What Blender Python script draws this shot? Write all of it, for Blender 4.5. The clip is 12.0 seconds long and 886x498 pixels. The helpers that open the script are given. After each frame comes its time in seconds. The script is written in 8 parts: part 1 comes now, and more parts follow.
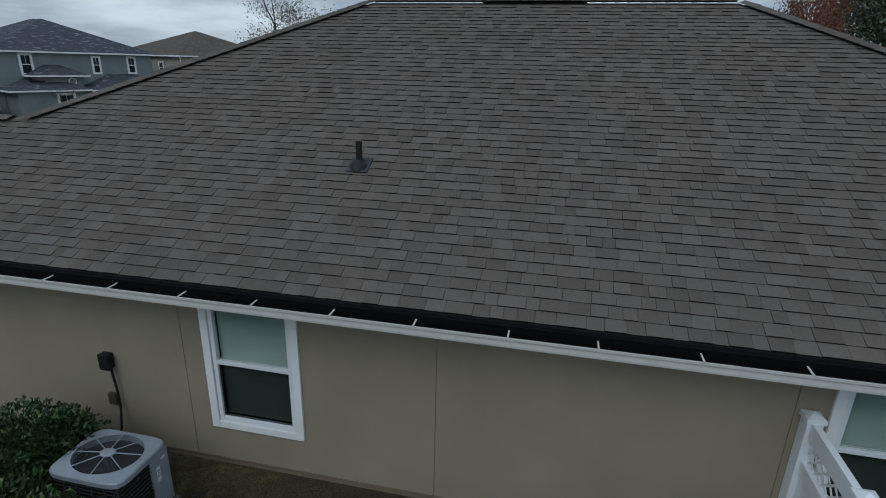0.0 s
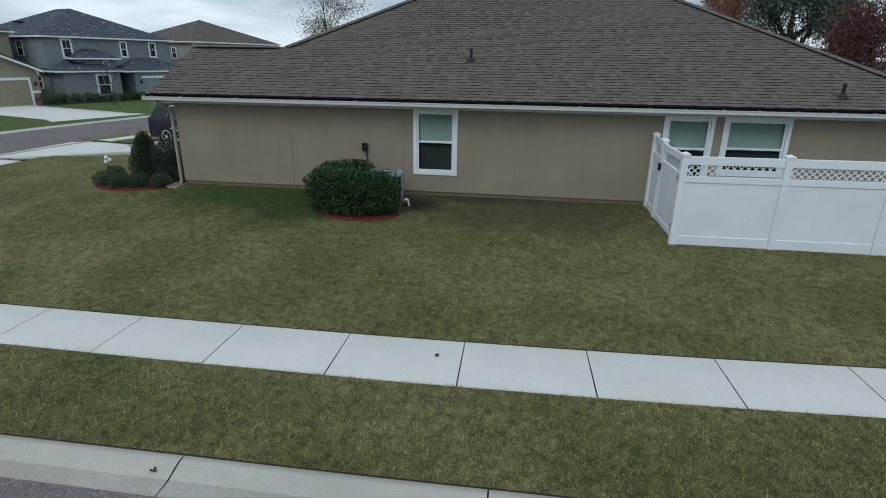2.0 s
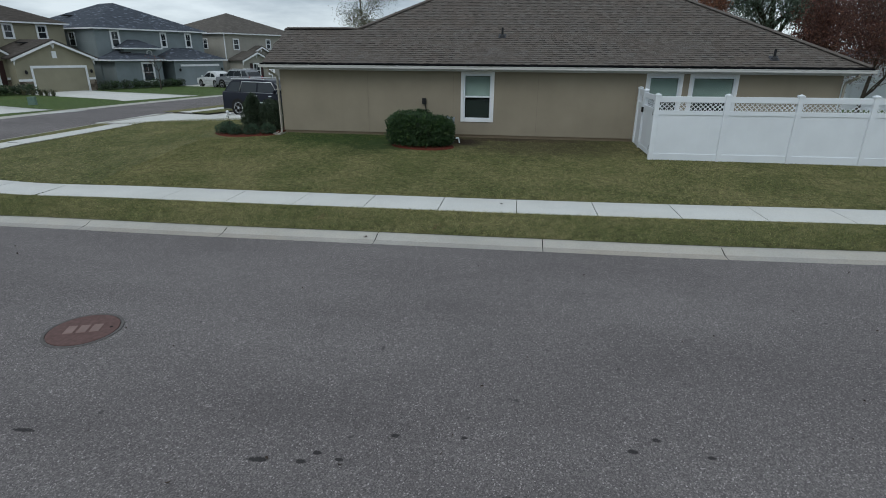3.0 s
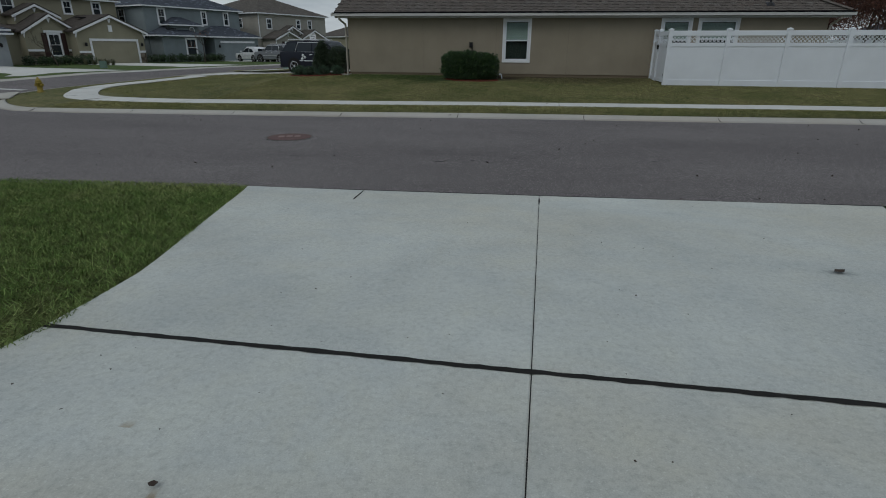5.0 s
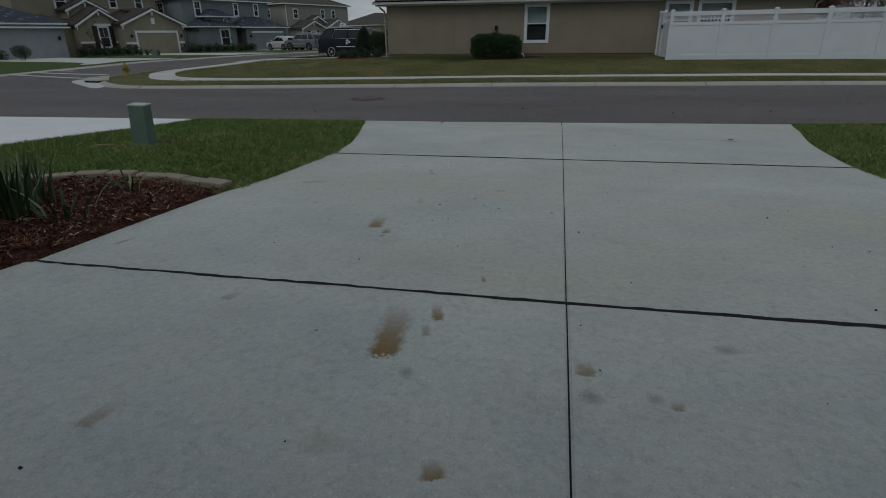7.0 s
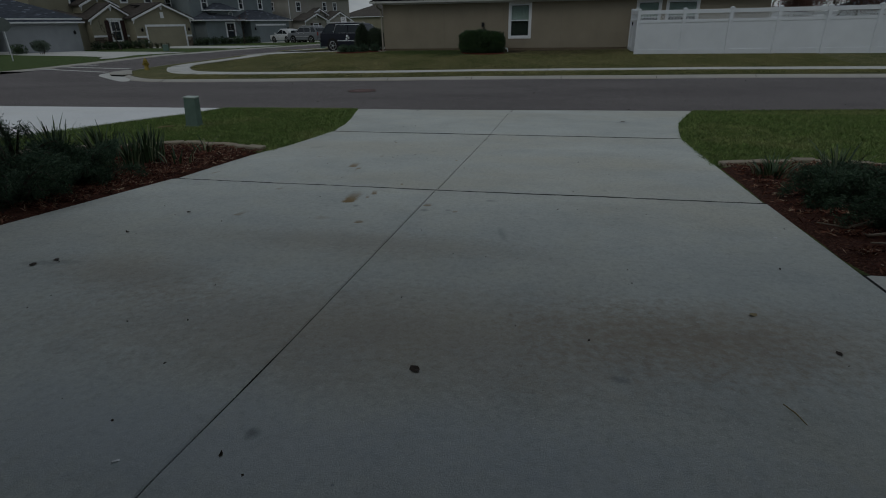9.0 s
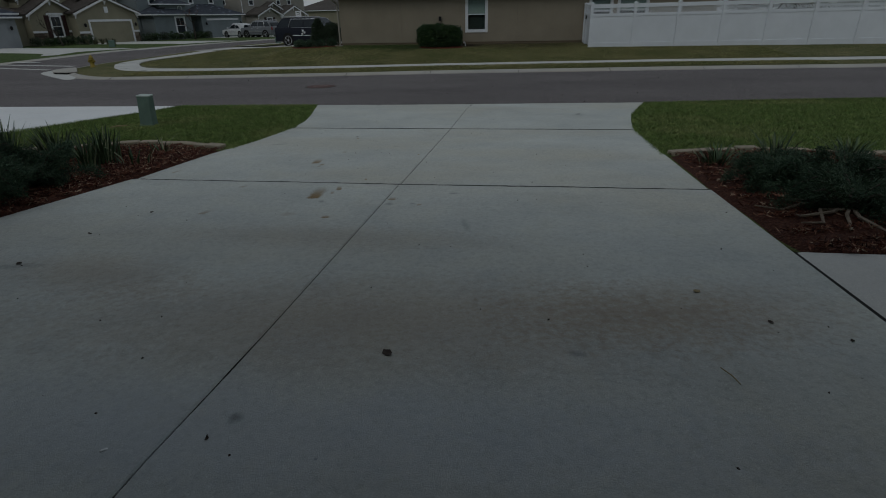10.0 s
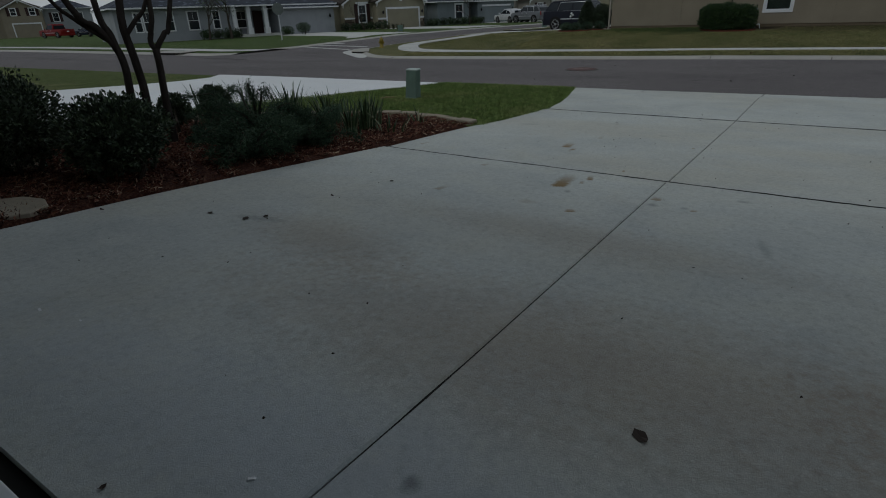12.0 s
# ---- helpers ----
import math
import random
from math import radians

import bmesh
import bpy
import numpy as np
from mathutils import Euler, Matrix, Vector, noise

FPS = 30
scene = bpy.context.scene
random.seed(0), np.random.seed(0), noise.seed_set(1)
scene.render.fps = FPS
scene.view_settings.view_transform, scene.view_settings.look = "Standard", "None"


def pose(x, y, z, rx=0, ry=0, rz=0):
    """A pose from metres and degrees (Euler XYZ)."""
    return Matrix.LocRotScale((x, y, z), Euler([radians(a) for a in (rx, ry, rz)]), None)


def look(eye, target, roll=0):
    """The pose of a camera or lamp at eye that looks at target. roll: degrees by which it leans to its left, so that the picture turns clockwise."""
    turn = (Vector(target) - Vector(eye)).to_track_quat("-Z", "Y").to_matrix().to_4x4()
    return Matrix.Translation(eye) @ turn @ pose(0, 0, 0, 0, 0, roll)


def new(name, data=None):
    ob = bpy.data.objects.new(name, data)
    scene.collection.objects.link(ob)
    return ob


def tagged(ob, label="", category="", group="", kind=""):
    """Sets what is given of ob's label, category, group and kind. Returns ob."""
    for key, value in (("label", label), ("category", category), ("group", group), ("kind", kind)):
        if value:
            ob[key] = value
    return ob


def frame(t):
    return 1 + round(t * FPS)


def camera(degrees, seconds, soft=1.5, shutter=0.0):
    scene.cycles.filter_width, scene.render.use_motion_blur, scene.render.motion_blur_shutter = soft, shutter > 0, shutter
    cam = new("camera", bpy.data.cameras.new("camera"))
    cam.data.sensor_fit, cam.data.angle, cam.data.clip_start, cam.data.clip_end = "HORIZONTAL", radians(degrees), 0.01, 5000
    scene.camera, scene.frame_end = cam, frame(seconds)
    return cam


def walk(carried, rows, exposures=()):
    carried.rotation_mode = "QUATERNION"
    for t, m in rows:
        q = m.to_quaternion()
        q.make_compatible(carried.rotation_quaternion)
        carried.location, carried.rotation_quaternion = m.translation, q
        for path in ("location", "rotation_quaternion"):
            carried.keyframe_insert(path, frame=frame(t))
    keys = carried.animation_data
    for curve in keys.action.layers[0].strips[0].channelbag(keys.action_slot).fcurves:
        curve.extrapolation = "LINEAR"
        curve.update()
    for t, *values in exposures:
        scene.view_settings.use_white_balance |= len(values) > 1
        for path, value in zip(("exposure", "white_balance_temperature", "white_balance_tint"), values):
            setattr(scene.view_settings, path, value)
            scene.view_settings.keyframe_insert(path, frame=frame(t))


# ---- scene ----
cam = camera(79.3, 12.0, 1.0)
PATH = [
    (0, (3.515, -4.491, 4.495), (3.122, -2.64, 3.846), 1.4),
    (0.5, (3.545, -5.811, 4.256), (3.205, -3.951, 3.605), 1.2),
    (1, (3.245, -7.78, 4.012), (2.992, -5.908, 3.356), 0.9),
    (1.5, (2.918, -10.404, 3.759), (2.662, -8.535, 3.094), 0.7),
    (2, (2.629, -13.524, 3.346), (2.367, -11.657, 2.679), 0.8),
    (2.5, (2.364, -16.867, 3.012), (2.099, -15.005, 2.331), 0.6),
    (3, (2.041, -18.917, 2.744), (1.776, -17.056, 2.058), 0.4),
    (3.5, (1.766, -19.685, 2.12), (1.492, -17.828, 1.43), 0.1),
    (3.7, (1.665, -19.787, 1.931), (1.39, -17.93, 1.242), 0.1),
    (5.5, (1.247, -24.908, 0.966), (0.932, -23.069, 0.245), 0.1),
    (6, (1.164, -25.939, 0.9), (0.827, -24.11, 0.168), -0.6),
    (6.5, (1.076, -26.242, 0.951), (0.73, -24.418, 0.212), -0.6),
    (7, (1.19, -26.721, 0.967), (0.838, -24.9, 0.222), -0.7),
    (7.2, (1.343, -26.967, 0.974), (0.974, -25.148, 0.228), -1.1),
    (8.8, (2.17, -28.995, 1.279), (1.776, -27.193, 0.505), -0.7),
    (9, (2.226, -29.088, 1.286), (1.865, -27.281, 0.509), -0.9),
    (9.5, (2.272, -29.209, 1.282), (1.993, -27.391, 0.498), -0.9),
    (10, (2.237, -29.209, 1.315), (2.009, -27.39, 0.517), -1.1),
    (10.5, (2.243, -29.217, 1.319), (1.996, -27.406, 0.508), -1.2),
    (11, (2.237, -29.195, 1.286), (1.976, -27.391, 0.463), -1.3),
    (11.5, (2.158, -29.027, 1.185), (1.658, -27.275, 0.36), -1.7),
    (12, (1.972, -28.643, 1.128), (0.962, -27.121, 0.312), -2.2),
]
EXPOSURES = [(0.0, 0.0, 5850, 5), (1.0, 0.12, 5850, 5), (2.0, 0.38, 5950, 5), (3.0, 0.25, 6100, 5), (3.5, 0.18, 6150, 4), (3.7, 0.10, 6150, 4), (5.5, -0.52, 6250, 7), (6.5, -0.76, 6250, 7), (7.0, -0.88, 6250, 7), (9.0, -1.23, 6250, 7), (11.0, -1.13, 6250, 7), (11.5, -1.17, 6250, 7), (12.0, -0.99, 6250, 7)]
walk(cam, [(t, look(eye, target, roll)) for t, eye, target, roll in PATH], EXPOSURES)

# ---- light ----
SUN_UP, SUN_TURN = 48.0, 200.0
world = bpy.data.worlds.new("overcast_sky")
scene.world = world
world.use_nodes = True
wn, wl = world.node_tree.nodes, world.node_tree.links
wn.clear()
w_out, w_bg = wn.new("ShaderNodeOutputWorld"), wn.new("ShaderNodeBackground")
w_sky = wn.new("ShaderNodeTexSky")
w_sky.sky_type, w_sky.sun_disc = "NISHITA", False
w_sky.sun_elevation, w_sky.sun_rotation = radians(SUN_UP), radians(SUN_TURN)
w_co, w_map = wn.new("ShaderNodeTexCoord"), wn.new("ShaderNodeMapping")
w_map.inputs["Scale"].default_value = (2.0, 2.0, 9.0)
w_noise, w_ramp = wn.new("ShaderNodeTexNoise"), wn.new("ShaderNodeValToRGB")
w_noise.inputs["Scale"].default_value, w_noise.inputs["Detail"].default_value = 1.6, 7.0
w_noise.inputs["Roughness"].default_value = 0.55
w_ramp.color_ramp.elements[0].position, w_ramp.color_ramp.elements[0].color = 0.36, (0.34, 0.39, 0.46, 1)
w_ramp.color_ramp.elements[1].position, w_ramp.color_ramp.elements[1].color = 0.62, (0.86, 0.90, 0.94, 1)
w_scale, w_mix = wn.new("ShaderNodeVectorMath"), wn.new("ShaderNodeMix")
w_scale.operation = "SCALE"
w_scale.inputs["Scale"].default_value = 0.10
w_mix.data_type = "RGBA"
w_mix.inputs["Factor"].default_value = 0.88
wl.new(w_co.outputs["Generated"], w_map.inputs["Vector"])
wl.new(w_map.outputs["Vector"], w_noise.inputs["Vector"])
wl.new(w_noise.outputs["Fac"], w_ramp.inputs["Fac"])
wl.new(w_sky.outputs["Color"], w_scale.inputs[0])
wl.new(w_scale.outputs["Vector"], w_mix.inputs["A"])
wl.new(w_ramp.outputs["Color"], w_mix.inputs["B"])
w_part, w_rise, w_dim = wn.new("ShaderNodeSeparateXYZ"), wn.new("ShaderNodeMapRange"), wn.new("ShaderNodeVectorMath")
w_rise.inputs["From Min"].default_value, w_rise.inputs["From Max"].default_value = 0.0, 0.9
w_rise.inputs["To Min"].default_value, w_rise.inputs["To Max"].default_value = 0.90, 1.06
w_dim.operation = "SCALE"
wl.new(w_co.outputs["Generated"], w_part.inputs[0])
wl.new(w_part.outputs["Z"], w_rise.inputs["Value"])
wl.new(w_rise.outputs["Result"], w_dim.inputs["Scale"])
wl.new(w_mix.outputs["Result"], w_dim.inputs[0])
wl.new(w_dim.outputs["Vector"], w_bg.inputs["Color"])
w_bg.inputs["Strength"].default_value = 0.88
wl.new(w_bg.outputs["Background"], w_out.inputs["Surface"])
sun = new("sun", bpy.data.lights.new("sun", "SUN"))
sun.data.energy, sun.data.angle, sun.data.color = 0.7, radians(35), (1.0, 0.97, 0.92)
sun_way = Vector((math.sin(radians(SUN_TURN)) * math.cos(radians(SUN_UP)), math.cos(radians(SUN_TURN)) * math.cos(radians(SUN_UP)), math.sin(radians(SUN_UP))))
sun.matrix_basis = look(tuple(sun_way * 60), (0, 0, 0))


# ---- materials ----
class Nodes:
    """A small builder of one procedural material."""

    def __init__(self, name, rough=0.8, metal=0.0, spec=0.3):
        self.mat = bpy.data.materials.new(name)
        self.mat.use_nodes = True
        self.n, self.l = self.mat.node_tree.nodes, self.mat.node_tree.links
        self.bsdf = self.n["Principled BSDF"]
        self.bsdf.inputs["Roughness"].default_value = rough
        self.bsdf.inputs["Metallic"].default_value = metal
        self.bsdf.inputs["Specular IOR Level"].default_value = spec
        self.place = self.n.new("ShaderNodeNewGeometry").outputs["Position"]

    def stretched(self, sx, sy, sz, turn=0.0):
        m = self.n.new("ShaderNodeMapping")
        m.inputs["Scale"].default_value = (sx, sy, sz)
        m.inputs["Rotation"].default_value = (0, 0, turn)
        self.l.new(self.place, m.inputs["Vector"])
        return m.outputs["Vector"]

    def noise(self, scale, detail=4.0, rough=0.55, vector=None):
        t = self.n.new("ShaderNodeTexNoise")
        t.inputs["Scale"].default_value, t.inputs["Detail"].default_value = scale, detail
        t.inputs["Roughness"].default_value = rough
        self.l.new(vector or self.place, t.inputs["Vector"])
        return t.outputs["Fac"]

    def cells(self, scale, vector=None, out="Color"):
        t = self.n.new("ShaderNodeTexVoronoi")
        t.inputs["Scale"].default_value = scale
        self.l.new(vector or self.place, t.inputs["Vector"])
        return t.outputs[out]

    def ramp(self, fac, *stops):
        r = self.n.new("ShaderNodeValToRGB")
        e = r.color_ramp.elements
        while len(e) < len(stops):
            e.new(0.5)
        for k, (at, colour) in enumerate(stops):
            e[k].position = at
            e[k].color = (*colour, 1) if not isinstance(colour, (int, float)) else (colour, colour, colour, 1)
        self.l.new(fac, r.inputs["Fac"])
        return r.outputs["Color"]

    def put(self, socket, value):
        if isinstance(value, tuple):
            socket.default_value = (*value, 1)
        elif isinstance(value, (int, float)):
            socket.default_value = value
        else:
            self.l.new(value, socket)

    def mix(self, fac, a, b, mode="MIX"):
        m = self.n.new("ShaderNodeMix")
        m.data_type, m.blend_type = "RGBA", mode
        for key, value in (("Factor", fac), ("A", a), ("B", b)):
            self.put(m.inputs[key], value)
        return m.outputs["Result"]

    def maths(self, op, a, b=0.0):
        m = self.n.new("ShaderNodeMath")
        m.operation = op
        self.put(m.inputs[0], a)
        self.put(m.inputs[1], b)
        return m.outputs[0]

    def bump(self, height, strength=0.3, distance=0.01):
        b = self.n.new("ShaderNodeBump")
        b.inputs["Strength"].default_value, b.inputs["Distance"].default_value = strength, distance
        self.l.new(height, b.inputs["Height"])
        self.l.new(b.outputs["Normal"], self.bsdf.inputs["Normal"])
        return self

    def random(self, island=False):
        if island:
            return self.n.new("ShaderNodeNewGeometry").outputs["Random Per Island"]
        return self.n.new("ShaderNodeObjectInfo").outputs["Random"]

    def colour(self, value):
        self.put(self.bsdf.inputs["Base Color"], value)
        return self

    def rough(self, value):
        self.put(self.bsdf.inputs["Roughness"], value)
        return self


def plain(name, colour, rough=0.6, metal=0.0, spec=0.3, vary=0.14, scale=6.0, grain=160.0, bump=0.08):
    """Paint, plastic or metal with slight stains and grain."""
    m = Nodes(name, rough, metal, spec)
    dark = tuple(c * (1 - vary) for c in colour)
    light = tuple(min(1.0, c * (1 + vary * 0.6)) for c in colour)
    m.colour(m.ramp(m.noise(scale, 6), (0.3, dark), (0.7, light)))
    return m.bump(m.noise(grain, 2), bump, 0.003).mat


def stucco(name, colour, seams=False):
    m = Nodes(name, 0.92, spec=0.12)
    streak = m.noise(1.0, 5, 0.6, m.stretched(2.2, 2.2, 0.25))
    base = m.ramp(m.noise(0.9, 6), (0.3, tuple(c * 0.88 for c in colour)), (0.72, tuple(c * 1.06 for c in colour)))
    base = m.mix(m.ramp(streak, (0.5, 0.0), (0.8, 0.35)), base, tuple(c * 0.8 for c in colour))
    base = m.mix(m.ramp(m.noise(240, 2), (0.45, 0.0), (0.75, 0.22)), base, tuple(c * 0.72 for c in colour))
    return m.colour(base).bump(m.noise(170, 3, 0.7), 0.35, 0.004).mat


def shingle(name, island):
    m = Nodes(name, 0.95, spec=0.1)
    tone = m.ramp(m.random(island), (0.0, (0.098, 0.085, 0.075)), (0.3, (0.112, 0.097, 0.086)), (0.6, (0.121, 0.106, 0.094)), (0.85, (0.125, 0.111, 0.099)), (0.93, (0.130, 0.117, 0.105)), (1.0, (0.133, 0.122, 0.111)))
    patch = m.ramp(m.noise(0.9, 5, 0.65), (0.35, (1.03, 1.0, 0.98)), (0.5, (1.0, 1.0, 1.0)), (0.68, (0.99, 1.005, 1.025)))
    tone = m.mix(1.0, tone, patch, "MULTIPLY")
    grit = m.ramp(m.noise(260, 3, 0.7), (0.34, 0.5), (0.5, 1.0), (0.70, 1.65))
    tone = m.mix(0.7, tone, m.mix(1.0, tone, grit, "MULTIPLY"))
    return m.colour(tone).bump(m.noise(300, 3, 0.7), 0.7, 0.004).mat


def far_shingle(name, colour, turn=0.0, fleck=1.4):
    m = Nodes(name, 0.95, spec=0.1)
    tabs = m.cells(1.0, m.stretched(3.2, 3.2, 14.0, turn))
    grey = m.n.new("ShaderNodeRGBToBW")
    m.l.new(tabs, grey.inputs[0])
    tone = m.ramp(grey.outputs[0], (0.1, tuple(c * 0.72 for c in colour)), (0.6, colour), (0.76, tuple(c * 1.15 for c in colour)), (0.84, tuple(c * fleck for c in colour)))
    return m.colour(m.mix(0.3, tone, m.ramp(m.noise(0.5, 5), (0.3, tuple(c * 0.8 for c in colour)), (0.7, tuple(c * 1.15 for c in colour))))).mat


def siding(name, colour):
    m = Nodes(name, 0.8, spec=0.2)
    wave = m.n.new("ShaderNodeTexWave")
    wave.wave_type, wave.bands_direction, wave.wave_profile = "BANDS", "Z", "SAW"
    wave.inputs["Scale"].default_value = 1.65
    m.l.new(m.place, wave.inputs["Vector"])
    m.colour(m.ramp(m.noise(0.8, 5), (0.3, tuple(c * 0.9 for c in colour)), (0.7, tuple(c * 1.06 for c in colour))))
    return m.bump(wave.outputs["Fac"], 0.6, 0.02).mat


def concrete(name, light, dark, smears=(), spots=(), wear=1.0):
    """Cast concrete. smears: rust runs from a ragged wet end; spots: soft stains and tints. wear: how mottled it is."""
    m = Nodes(name, 0.9, spec=0.18)
    shade = lambda f, c=light: tuple(q * f for q in c)
    base = m.ramp(m.noise(0.7, 8, 0.62), (0.28, dark), (0.5, tuple((a + b) / 2 for a, b in zip(light, dark))), (0.74, light))
    base = m.mix(m.ramp(m.noise(9, 6, 0.7), (0.48, 0.0), (0.8, 0.22 * wear)), base, shade(0.72))
    base = m.mix(m.ramp(m.noise(2.1, 7, 0.7, m.stretched(1.0, 0.45, 1.0, 0.4)), (0.54, 0.0), (0.84, 0.32 * wear)), base, (light[0] * 0.84, light[1] * 0.77, light[2] * 0.64))
    base = m.mix(m.ramp(m.noise(0.45, 5, 0.6, m.stretched(0.7, 1.3, 1.0, -0.3)), (0.46, 0.0), (0.64, 0.4 * wear)), base, (light[0] * 0.86, light[1] * 0.79, light[2] * 0.70))
    base = m.mix(min(1.0, 0.75 * wear), base, m.mix(1.0, base, m.ramp(m.noise(34, 5, 0.75), (0.3, 0.80), (0.5, 1.0), (0.72, 1.10)), "MULTIPLY"))
    base = m.mix(0.35, base, m.mix(1.0, base, m.ramp(m.noise(150, 3, 0.7), (0.32, 0.7), (0.5, 1.0), (0.7, 1.25)), "MULTIPLY"))
    base = m.mix(m.ramp(m.noise(5.0, 3, 0.5), (0.68, 0.0), (0.76, 0.20 * wear)), base, shade(0.55))
    base = m.mix(wear, base, m.mix(1.0, base, m.ramp(m.noise(2.6, 7, 0.72), (0.3, (0.90, 0.915, 0.935)), (0.5, (1.0, 1.0, 1.0)), (0.72, (1.05, 1.04, 1.0))), "MULTIPLY"))
    base = m.mix(m.ramp(m.cells(11, out="Distance"), (0.02, 0.45 * wear), (0.045, 0.0)), base, shade(0.4))
    base = m.mix(m.ramp(m.cells(3.1, out="Distance"), (0.012, 0.6 * wear), (0.022, 0.0)), base, shade(0.3))
    base = m.mix(m.ramp(m.noise(75, 2, 0.5), (0.64, 0.0), (0.72, 0.35)), base, tuple(min(0.8, c * 1.2) for c in light))
    wob, fine = m.noise(26, 5, 0.65), m.noise(70, 4, 0.7)

    def local(x, y, rx, ry, turn):
        v = m.n.new("ShaderNodeMapping")
        v.vector_type = "TEXTURE"
        v.inputs["Location"].default_value = (x, y, 0)
        v.inputs["Rotation"].default_value = (0, 0, radians(turn))
        v.inputs["Scale"].default_value = (rx, ry, 50)
        m.l.new(m.place, v.inputs["Vector"])
        return v.outputs["Vector"]

    for x, y, rx, ry, turn, deep, tint in spots:
        far = m.n.new("ShaderNodeVectorMath")
        far.operation = "LENGTH"
        m.l.new(local(x, y, rx, ry, turn), far.inputs[0])
        spot = m.maths("ADD", far.outputs["Value"], m.maths("MULTIPLY", m.maths("SUBTRACT", wob, 0.5), 1.5))
        base = m.mix(m.ramp(spot, (0.15, deep), (0.55, deep * 0.6), (1.0, 0.0)), base, tint)
    for x, y, half, long, turn, deep in smears:
        axes = m.n.new("ShaderNodeSeparateXYZ")
        m.l.new(local(x, y, half, long, turn), axes.inputs[0])
        along = m.maths("ADD", axes.outputs["Y"], m.maths("MULTIPLY", m.maths("SUBTRACT", fine, 0.5), 0.35))
        across = m.maths("ADD", m.maths("ABSOLUTE", axes.outputs["X"]), m.maths("MULTIPLY", m.maths("SUBTRACT", wob, 0.5), 1.3))
        run = m.maths("MULTIPLY", m.ramp(along, (0.0, 0.0), (0.06, deep), (0.35, deep * 0.82), (0.7, deep * 0.38), (1.0, 0.0)), m.ramp(across, (0.45, 1.0), (1.0, 0.0)))
        base = m.mix(run, base, (0.225, 0.150, 0.062))
    return m.colour(base).bump(m.noise(190, 4, 0.75), 0.5, 0.005).mat


def asphalt(name):
    m = Nodes(name, 0.9, spec=0.25)
    tone = m.ramp(m.noise(0.35, 7, 0.6, m.stretched(0.5, 1.4, 1.0)), (0.3, (0.122, 0.109, 0.108)), (0.7, (0.170, 0.154, 0.151)))
    stones = m.cells(95, out="Color")
    grey = m.n.new("ShaderNodeRGBToBW")
    m.l.new(stones, grey.inputs[0])
    tone = m.mix(0.75, tone, m.mix(1.0, tone, m.ramp(grey.outputs[0], (0.1, 0.38), (0.5, 0.88), (0.8, 1.4), (0.95, 3.2)), "MULTIPLY"))
    tone = m.mix(m.ramp(m.noise(0.9, 5, 0.6), (0.56, 0.0), (0.75, 0.2)), tone, (0.06, 0.056, 0.056))
    tone = m.mix(m.ramp(m.noise(5.5, 3, 0.5), (0.735, 0.0), (0.755, 0.7)), tone, (0.045, 0.042, 0.042))
    wob = m.noise(30, 4, 0.6)
    for x, y, rx, ry in OIL_SPOTS:
        v = m.n.new("ShaderNodeMapping")
        v.vector_type = "TEXTURE"
        v.inputs["Location"].default_value, v.inputs["Scale"].default_value = (x, y, 0), (rx, ry, 50)
        m.l.new(m.place, v.inputs["Vector"])
        far = m.n.new("ShaderNodeVectorMath")
        far.operation = "LENGTH"
        m.l.new(v.outputs["Vector"], far.inputs[0])
        spot = m.maths("ADD", far.outputs["Value"], m.maths("MULTIPLY", m.maths("SUBTRACT", wob, 0.5), 1.4))
        tone = m.mix(m.ramp(spot, (0.7, 0.92), (1.0, 0.0)), tone, (0.025, 0.023, 0.023))
    return m.colour(tone).bump(m.cells(85, out="Distance"), 0.5, 0.006).mat


